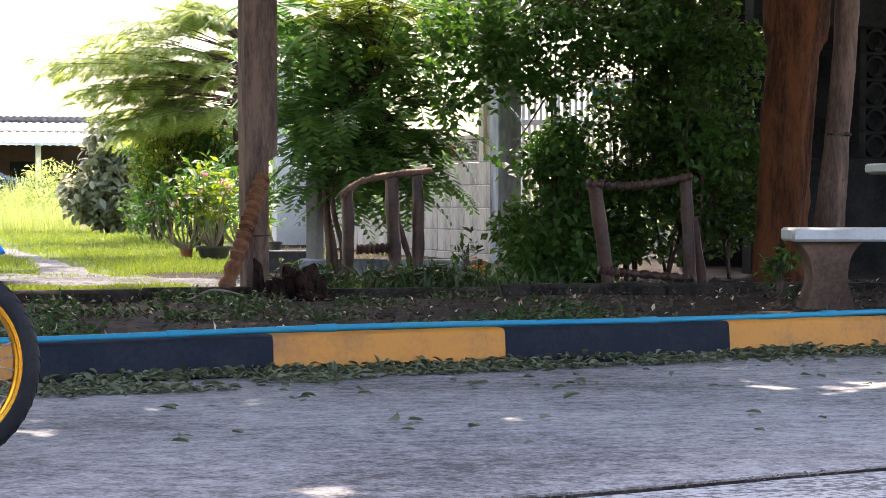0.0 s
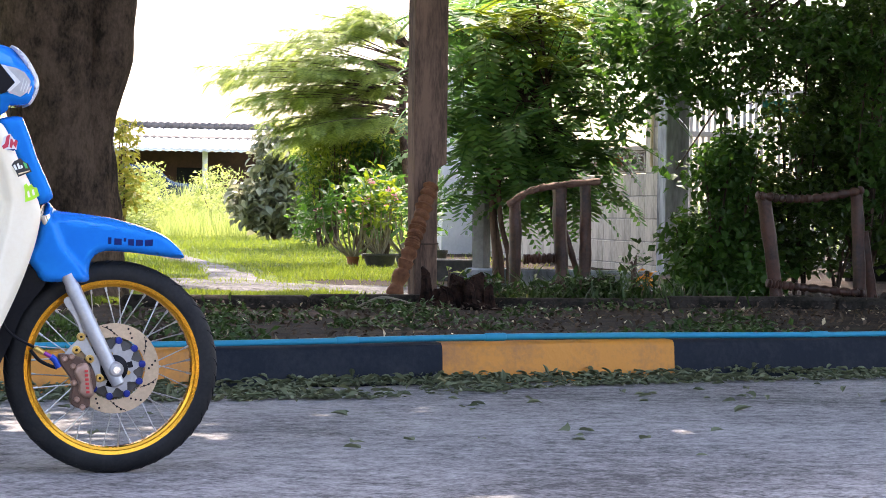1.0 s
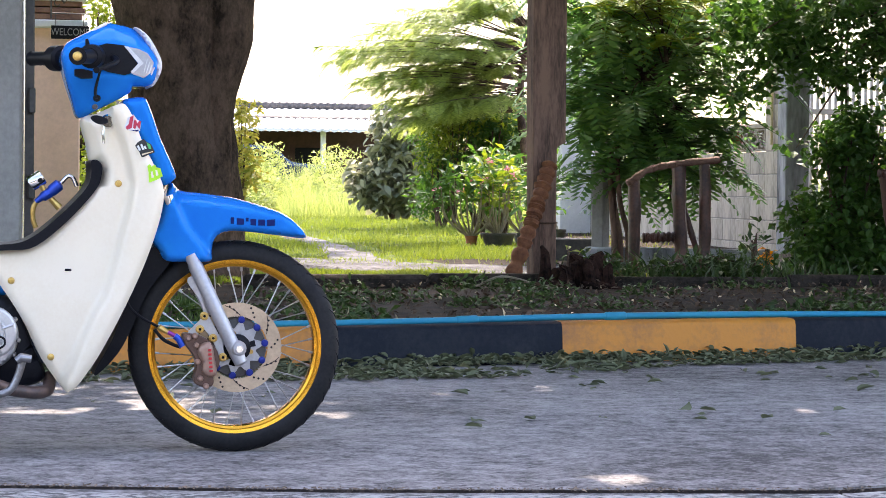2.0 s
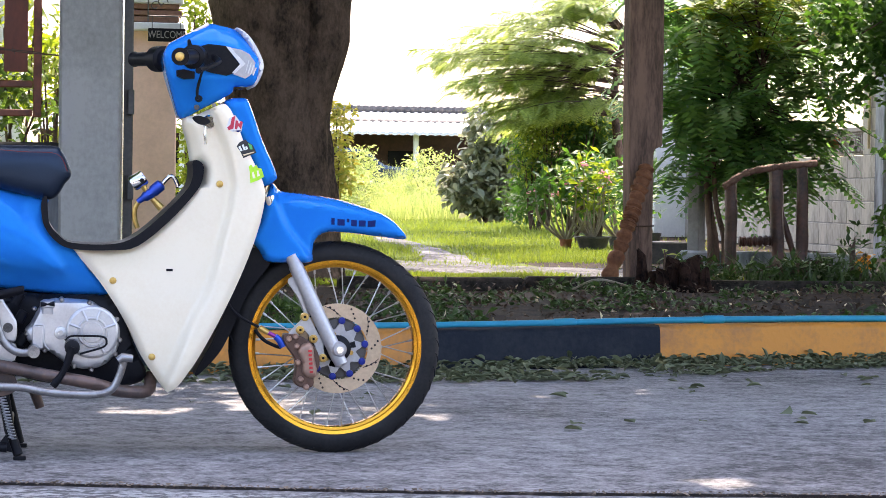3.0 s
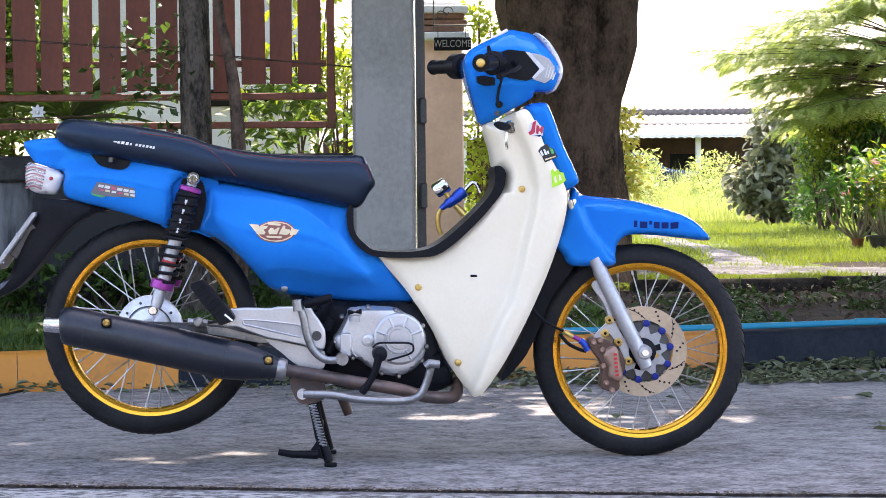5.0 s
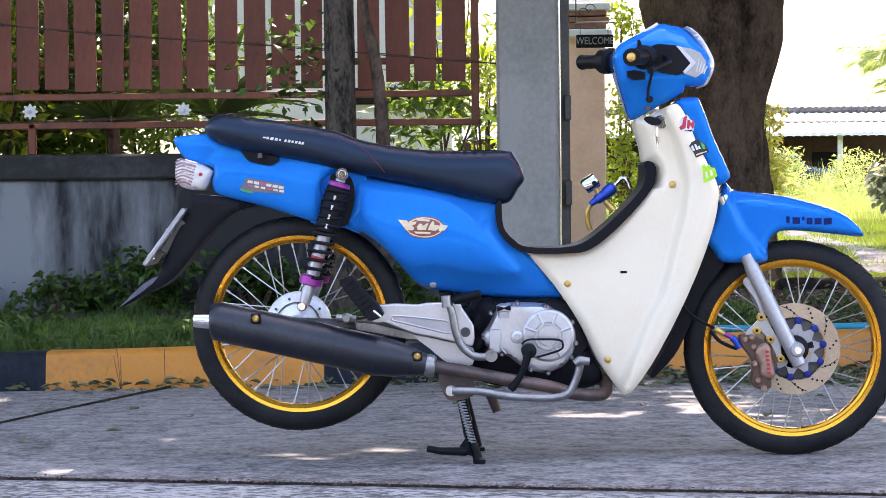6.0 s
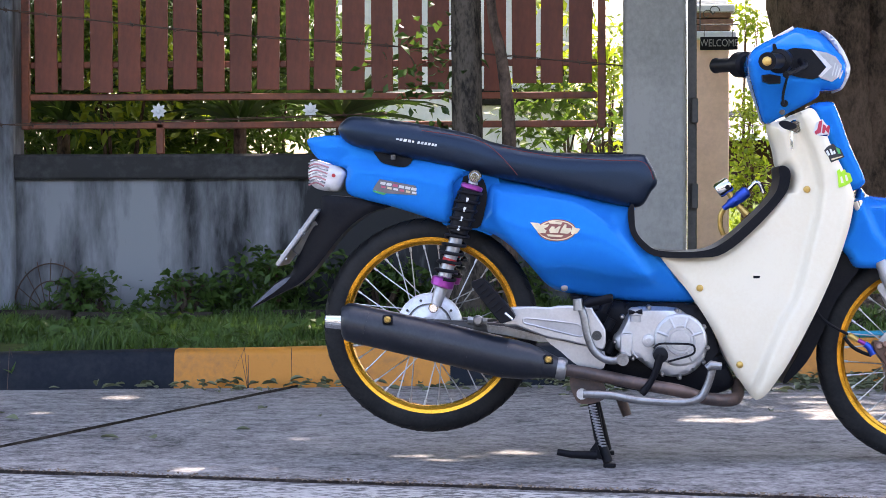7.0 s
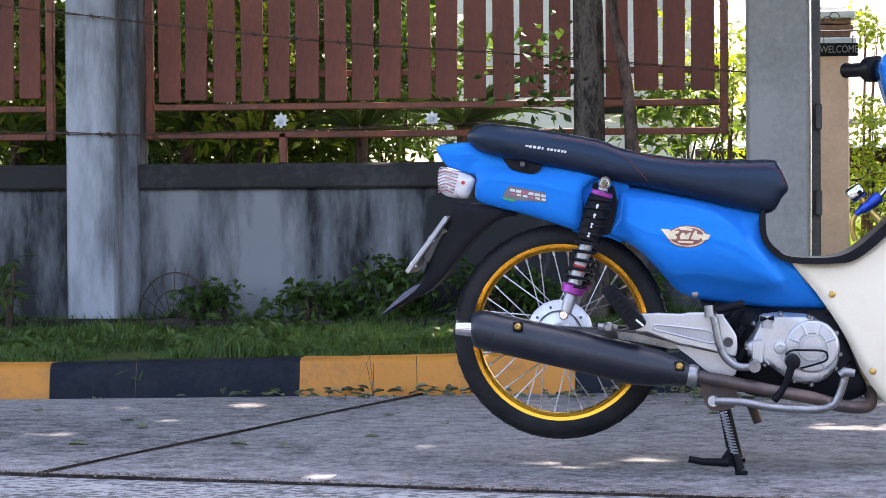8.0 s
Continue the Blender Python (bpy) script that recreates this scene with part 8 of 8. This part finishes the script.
def shock(y):
    a, b = [(0.119, 0.698), (0.027, 0.398)]
    p, q = Vector((a[0], y, a[1])), Vector((b[0], y, b[1]))

    def at(u):
        return p.lerp(q, u)
    sk = part("shock_absorber", Shape().tube([at(0.04), at(0.42), at(0.425), at(0.8)], [0.012, 0.012, 0.0165, 0.0165], 16), SILVER, bike, "shock absorber with a black coil spring")
    part("sleeve", Shape().tube([at(0.06), at(0.12), at(0.45), at(0.47)], [0.016, 0.0238, 0.0238, 0.018], 20), BLACK_PL, sk, "black rubber boot")
    for k in range(4):
        b = Shape()
        b.tube([at(0.17 + 0.075 * k) + Vector((0, math.copysign(0.0275, y), 0)), at(0.205 + 0.075 * k) + Vector((0, math.copysign(0.0275, y), 0))], 0.0032, 6)
        part("boot_mark", b, STK_WHITE, sk, "white mark on the boot")
    ax = (q - p).normalized()
    s1 = Vector((0, 1, 0))
    s2 = ax.cross(s1)
    n = 200
    part("spring", Shape().tube([at(0.1 + 0.72 * i / n) + (s1 * math.cos(i / n * 2 * math.pi * 10.5) + s2 * math.sin(i / n * 2 * math.pi * 10.5)) * 0.0265 for i in range(n + 1)], 0.0042, 8), BLACK_PL, sk, "black coil spring")
    part("upper_collar", Shape().tube([at(0.065), at(0.075), at(0.1), at(0.11)], [0.022, 0.027, 0.027, 0.022], 20), PURPLE, sk, "purple spring collar")
    part("lower_collar", Shape().tube([at(0.81), at(0.82), at(0.875), at(0.885)], [0.024, 0.028, 0.028, 0.022], 20), PURPLE, sk, "purple spring collar")
    part("mark", Shape().tube([at(0.655), at(0.7)], 0.0171, 16), RED_P, sk, "red band")
    part("lower_eye", Shape().tube([at(0.88), at(0.92), at(1.03)], [0.014, 0.016, 0.013], 14), SILVER, sk)
    part("upper_eye", Shape().lathe([(0.0, -0.018), (0.008, -0.018), (0.01, -0.014), (0.0145, -0.014), (0.016, -0.01), (0.016, 0.014)], 20, (p.x, y, p.z)), CHROME, sk)
    part("lower_nut", Shape().lathe([(0.0, -0.02), (0.009, -0.02), (0.012, -0.014), (0.012, 0.014)], 12, (q.x - 0.008, y, q.z - 0.015)), CHROME, sk)


# black plate that gives the shadow in the well behind the shock
part("well_shadow", Shape().plate(smooth_outline([(0.092, 0.7), (0.131, 0.697), (0.145, 0.661), (0.139, 0.613), (0.122, 0.573), (0.05, 0.588), (0.068, 0.643), (0.084, 0.68)], 3), -0.0935, -0.08), BLACK_PL, bike, "black plate for the shadow behind the shock absorber")
shock(-0.148)
shock(0.148)
part("drum_cover", Shape().lathe([(0.0, -0.085), (0.025, -0.085), (0.035, -0.078), (0.066, -0.07), (0.08, -0.058), (0.081, -0.035)], 44, (RX, 0, RZ)), ALU, bike, "cast rear brake drum cover", smooth=30)
part("drum_groove", Shape().lathe([(0.0535, -0.0755), (0.0565, -0.0747), (0.0565, -0.07), (0.0535, -0.07)], 40, (RX, 0, RZ), close=True), DARK_STEEL, bike, "dark groove round the drum")
for k in range(10):
    a = 2 * math.pi * k / 10
    part("drum_bolt", Shape().lathe([(0.0, -0.004), (0.003, -0.004), (0.0035, 0)], 8, (RX + 0.066 * math.cos(a), -0.07, RZ + 0.066 * math.sin(a))), DARK_STEEL, bike)

# ---- engine, exhaust and stands ----
part("swing_arm", Shape().tube(side_path([(-0.02, 0.339), (0.158, 0.329), (0.323, 0.309), (0.419, 0.301)], -0.085), 0.016, 10), DARK_STEEL, bike)
part("swing_arm", Shape().tube(side_path([(-0.02, 0.339), (0.158, 0.329), (0.323, 0.309), (0.419, 0.301)], 0.085), 0.016, 10), DARK_STEEL, bike)
part("arm_adjuster", Shape().tube(side_path([(0.099, 0.353), (0.146, 0.349)], -0.11), 0.008, 8), ALU, bike)
part("adjuster_nut", Shape().lathe([(0.0, -0.012), (0.008, -0.012), (0.012, -0.008), (0.013, 0.01)], 16, (0.124, -0.12, 0.351)), WORN, bike)
part("lower_frame", Shape().plate([(0.144, 0.34), (0.192, 0.335), (0.285, 0.311), (0.299, 0.3), (0.272, 0.299), (0.192, 0.315), (0.148, 0.322)], -0.11, -0.1), WORN, bike, "greasy steel strut")
pk = part("footrest_hanger", Shape().plate(smooth_outline([(0.189, 0.384), (0.298, 0.384), (0.316, 0.388), (0.391, 0.386), (0.402, 0.375), (0.426, 0.339), (0.431, 0.322), (0.428, 0.284), (0.4, 0.289), (0.327, 0.306), (0.287, 0.313), (0.217, 0.34), (0.188, 0.341)], 2), -0.155, -0.125), CASE, bike, "cast alloy footrest hanger", smooth=30)
b = pk.modifiers.new("edges", "BEVEL")
b.width, b.segments, b.limit_method = 0.004, 2, "ANGLE"
part("hanger_recess", Shape().plate(smooth_outline([(0.234, 0.353), (0.244, 0.358), (0.347, 0.347), (0.371, 0.34), (0.381, 0.327), (0.374, 0.316), (0.354, 0.318), (0.261, 0.341), (0.237, 0.347)], 3), -0.1562, -0.15), SILVER, pk)
part("hanger_rim", Shape().tube(curve(side_path([(0.234, 0.353), (0.244, 0.358), (0.347, 0.347), (0.371, 0.34), (0.381, 0.327), (0.374, 0.316), (0.354, 0.318), (0.261, 0.341), (0.237, 0.347), (0.234, 0.353)], -0.1565), 3), 0.0024, 6), CASE, pk)
x, z = (0.41, 0.317)
part("hanger_bolt", Shape().lathe([(0.0, -0.004), (0.005, -0.004), (0.0055, -0.006), (0.0115, -0.006), (0.012, 0.004)], 16, (x, -0.157, z)), DARK_STEEL, pk)
fr = part("rear_footrest", Shape().plate(smooth_outline([(0.114, 0.438), (0.123, 0.451), (0.14, 0.456), (0.149, 0.449), (0.208, 0.381), (0.216, 0.362), (0.204, 0.355), (0.184, 0.35), (0.175, 0.359)], 2), -0.23, -0.165), BLACK_PL, pk, "black rubber rear footrest")
b = fr.modifiers.new("edges", "BEVEL")
b.width, b.segments, b.limit_method = 0.005, 2, "ANGLE"
for k in range(6):
    u = k / 5
    a, c = [(0.135, 0.438), (0.18, 0.383)]
    part("footrest_rib", Shape().tube([(a[0] + (c[0] - a[0]) * u - 0.009, -0.231, a[1] + (c[1] - a[1]) * u - 0.007), (a[0] + (c[0] - a[0]) * u + 0.009, -0.231, a[1] + (c[1] - a[1]) * u + 0.007)], 0.0022, 6), BLACK_PL, fr)
part("footrest_tip", Shape().tube(side_path([(0.193, 0.374), (0.211, 0.359)], -0.226), [0.005, 0.005], 8), CHROME, pk)
part("frame_bracket", Shape().plate(smooth_outline([(0.286, 0.309), (0.36, 0.294), (0.428, 0.276), (0.426, 0.237), (0.389, 0.232), (0.353, 0.251), (0.323, 0.277)], 2), -0.125, -0.105), CASE, bike, "grey frame bracket")
# plain black body that backs the engine covers
part("engine_core", shell(smooth_outline([(0.344, 0.411), (0.434, 0.399), (0.516, 0.392), (0.647, 0.388), (0.687, 0.338), (0.713, 0.266), (0.742, 0.194), (0.679, 0.167), (0.569, 0.171), (0.459, 0.186), (0.418, 0.217), (0.427, 0.272), (0.405, 0.341)]), rounded(0.07, 0.02, 0.05), 0.03), BLACK_PL, bike, "plain black engine and frame body")
en = part("crankcase_cover", shell(smooth_outline([(0.471, 0.341), (0.481, 0.361), (0.495, 0.374), (0.508, 0.382), (0.535, 0.384), (0.599, 0.38), (0.622, 0.368), (0.652, 0.346), (0.672, 0.322), (0.676, 0.299), (0.673, 0.272), (0.661, 0.245), (0.634, 0.222), (0.6, 0.214), (0.567, 0.219), (0.54, 0.233), (0.507, 0.257), (0.487, 0.26), (0.454, 0.284), (0.449, 0.308), (0.461, 0.324)], 3), rounded(0.122, 0.012, 0.095), 0.008), CASE, bike, "cast alloy crankcase cover")
x, z = (0.609, 0.305)
part("clutch_cover", Shape().lathe([(0.0, -0.012), (0.024, -0.012), (0.0255, -0.009), (0.031, -0.009), (0.033, -0.012), (0.035, -0.012), (0.037, -0.008), (0.057, -0.007), (0.0615, -0.004), (0.064, 0.006)], 48, (x, -0.126, z)), CASE, en, "round raised clutch cover", smooth=25)
for k in range(5):
    a = radians((20, 70, 115, 160, 300)[k])
    part("rib", Shape().tube([(x + 0.03 * math.cos(a), -0.137, z + 0.03 * math.sin(a)), (x + 0.058 * math.cos(a), -0.132, z + 0.058 * math.sin(a))], 0.0032, 8), CASE, en)
for q in [(0.454, 0.3), (0.471, 0.36), (0.535, 0.383), (0.601, 0.375), (0.667, 0.335), (0.675, 0.285), (0.665, 0.251), (0.608, 0.214), (0.567, 0.222), (0.497, 0.26)]:
    part("case_bolt", Shape().lathe([(0.0, -0.01), (0.003, -0.01), (0.0045, -0.008), (0.006, -0.004), (0.0065, 0.012)], 12, (q[0], -0.112, q[1])), WORN, en)
x, z = (0.534, 0.303)
part("oil_plug", Shape().lathe([(0.0, -0.008), (0.005, -0.008), (0.0055, -0.0095), (0.0075, -0.0095), (0.008, -0.006), (0.014, -0.005), (0.016, 0.004)], 20, (x, -0.126, z)), CASE, en)
s = Shape()
s.box((0.48, -0.121, 0.292), (0.028, 0.012, 0.055), 0.006)
part("case_panel", s, CASE, en)
part("case_rib", Shape().tube(curve(side_path([(0.471, 0.32), (0.493, 0.32), (0.494, 0.281), (0.507, 0.262)], -0.1235), 4), 0.0022, 8), CASE, en)
part("filler_neck", Shape().tube(side_path([(0.502, 0.348), (0.503, 0.363), (0.503, 0.365), (0.503, 0.378), (0.503, 0.383)], -0.115), [0.015, 0.015, 0.0185, 0.0185, 0.01], 16), SILVER, en)
part("filler_cap", Shape().tube(side_path([(0.486, 0.371), (0.519, 0.373)], -0.128), 0.006, 8), BLACK_PL, en)
kn = Vector((0.561, 0, 0.272))
kl = part("shift_lever", Shape().tube([(kn.x, -0.12, kn.z), (kn.x, -0.185, kn.z), (kn.x, -0.188, kn.z)], [0.018, 0.018, 0.014], 18), BLACK_PL, bike, "black gear lever")
part("lever_arm", Shape().tube(curve(side_path([(0.561, 0.273), (0.549, 0.232), (0.535, 0.205), (0.516, 0.179)], -0.18), 4), [0.012, 0.011, 0.01, 0.0095, 0.009, 0.0085, 0.008, 0.008, 0.008, 0.009, 0.0095, 0.0095, 0.008], 12), BLACK_PL, kl)
part("lever_rod", Shape().tube(curve(side_path([(0.544, 0.288), (0.558, 0.298), (0.587, 0.299), (0.633, 0.297), (0.642, 0.285), (0.633, 0.272), (0.579, 0.256)], -0.172), 4), 0.0026, 8), BLACK_PL, kl)
kk = part("kick_lever", Shape().tube(curve(side_path([(0.366, 0.397), (0.378, 0.368), (0.388, 0.317), (0.404, 0.282), (0.433, 0.261), (0.468, 0.261)], -0.185), 6), 0.0095, 12), WORN, bike, "silver kick-start lever")
part("kick_joint", Shape().tube(side_path([(0.364, 0.406), (0.367, 0.379)], -0.188), [0.012, 0.013], 12), WORN, kk)
part("kick_pedal", Shape().tube(side_path([(0.381, 0.393), (0.391, 0.396), (0.445, 0.409), (0.448, 0.409)], -0.19), [0.008, 0.0115, 0.0105, 0.007], 12), BLACK_PL, kk, "black kick pedal rubber")
x, z = (0.471, 0.262)
part("kick_boss", Shape().lathe([(0.0, -0.2), (0.006, -0.2), (0.0065, -0.198), (0.0145, -0.198), (0.015, -0.12)], 18, (x, 0, z)), WORN, kk)
for q in [(0.433, 0.382), (0.441, 0.34), (0.443, 0.285)]:
    part("hose_end", Shape().tube([(q[0] - 0.008, -0.1, q[1] - 0.012), (q[0] + 0.006, -0.1, q[1] + 0.014)], 0.012, 10), BLACK_PL, bike)

mu = [Vector(p) for p in side_path([(-0.198, 0.353), (-0.189, 0.353), (-0.177, 0.35), (0.055, 0.298), (0.189, 0.266), (0.243, 0.257), (0.28, 0.25), (0.319, 0.24), (0.337, 0.236)], -0.185)]
MU_R = [0.034, 0.043, 0.0465, 0.0485, 0.0485, 0.0435, 0.034, 0.024, 0.021]
mf = part("muffler", Shape().tube(mu, MU_R, 36), MUFFLER, bike, "matt black exhaust muffler", smooth=50)
for k in (2.15, 3.35, 4.0, 5.98):
    i = int(k)
    c0 = mu[i].lerp(mu[i + 1], k - i)
    c1 = c0 + (mu[i + 1] - mu[i]).normalized() * 0.004
    r = float(np.interp(k, range(9), MU_R)) + 0.0009
    part("weld_band", Shape().tube([c0, c1], r, 36), MUFFLER, mf)
part("tail_tip", Shape().tube(side_path([(-0.237, 0.354), (-0.224, 0.353), (-0.192, 0.351)], -0.185), [0.0165, 0.0175, 0.02], 24), CHROME, mf, "polished exhaust tip")
for q, out in (((-0.085, 0.359), 0.232), ((0.295, 0.264), 0.213)):
    s = Shape()
    s.box((q[0], -out, q[1]), (0.024, 0.012, 0.022), 0.003)
    part("badge_plate", s, BLACK_PL, mf)
    part("badge_bolt", Shape().lathe([(0.0, -0.004), (0.003, -0.004), (0.0035, -0.006), (0.005, -0.006), (0.0085, -0.003), (0.009, 0.0)], 14, (q[0], -out - 0.006, q[1])), BRASS, mf, "gold bolt")
part("clamp", Shape().tube(side_path([(0.313, 0.243), (0.318, 0.242), (0.331, 0.237), (0.337, 0.236)], -0.185), [0.024, 0.027, 0.027, 0.022], 20), WORN, mf, "worn steel clamp")
part("exhaust_pipe", Shape().tube(curve(side_path([(0.334, 0.236), (0.407, 0.224), (0.505, 0.204), (0.606, 0.186)], -0.165) + side_path([(0.675, 0.164)], -0.125) + side_path([(0.743, 0.16)], -0.08) + side_path([(0.752, 0.193)], -0.03), 6), 0.0155, 14), RUSTPIPE, mf, "heat-browned exhaust pipe")
fb = part("brake_pedal", Shape().tube(curve(side_path([(0.377, 0.181), (0.444, 0.178), (0.511, 0.166), (0.605, 0.161), (0.649, 0.17), (0.67, 0.2), (0.684, 0.248)], -0.2), 6), 0.0095, 12), WORN, bike, "silver brake pedal bar")
part("pedal_pad", Shape().tube(side_path([(0.668, 0.243), (0.679, 0.251), (0.703, 0.248)], -0.215), [0.009, 0.011, 0.009], 10), WORN, fb)
part("stand_pivot", Shape().tube([(0.374, -0.15, 0.176), (0.374, 0.15, 0.176)], 0.013, 12), ALU, bike)
part("pivot_plate", Shape().plate(smooth_outline([(0.347, 0.216), (0.418, 0.208), (0.431, 0.167), (0.39, 0.151), (0.36, 0.16)]), -0.13, -0.11), RUSTPIPE, bike)
s0, s1_ = [(0.401, 0.154), (0.437, -0.012)]
cs_ = part("centre_stand", Shape().tube([(s0[0], -0.115, s0[1]), ((s0[0] + s1_[0]) / 2 - 0.004, -0.125, (s0[1] + s1_[1]) / 2), (s1_[0], -0.14, 0.012)], [0.014, 0.013, 0.012], 12), BLACK_PL, bike, "black centre stand")
part("stand_leg", Shape().tube([(s0[0], 0.115, s0[1]), (s1_[0], 0.14, 0.012)], [0.014, 0.012], 12), BLACK_PL, cs_)
part("cross_tube", Shape().tube([(s0[0] + 0.012, -0.12, s0[1] - 0.07), (s0[0] + 0.012, 0.12, s0[1] - 0.07)], 0.011, 12), BLACK_PL, cs_)
for y in (-0.14, 0.14):
    s = Shape()
    s.box((s1_[0] + 0.003, y, 0.005), (0.03, 0.026, 0.01), 0.003)
    part("foot_plate", s, BLACK_PL, cs_)
part("tang", Shape().tube(side_path([(0.315, 0.039), (0.348, 0.033), (0.41, 0.031)], -0.16), [0.008, 0.009, 0.011], 10), BLACK_PL, cs_)
part("gusset", Shape().plate([(0.408, 0.063), (0.423, 0.019), (0.383, 0.028)], -0.15, -0.142), BLACK_PL, cs_)
k0, k1 = [(0.398, 0.151), (0.424, 0.05)]
a0, a1 = Vector((k0[0], -0.15, k0[1])), Vector((k1[0], -0.15, k1[1]))
part("stand_spring", Shape().tube([a0.lerp(a1, i / 120) + Vector((0.008 * math.cos(i * 0.75), 0.008 * math.sin(i * 0.75), 0)) for i in range(121)], 0.0018, 6), SILVER, cs_, "steel return spring")
part("side_stand", Shape().tube(side_path([(0.471, 0.146), (0.487, 0.101)], 0.12), [0.014, 0.012], 10), RUSTPIPE, bike, "rusty folded side stand")
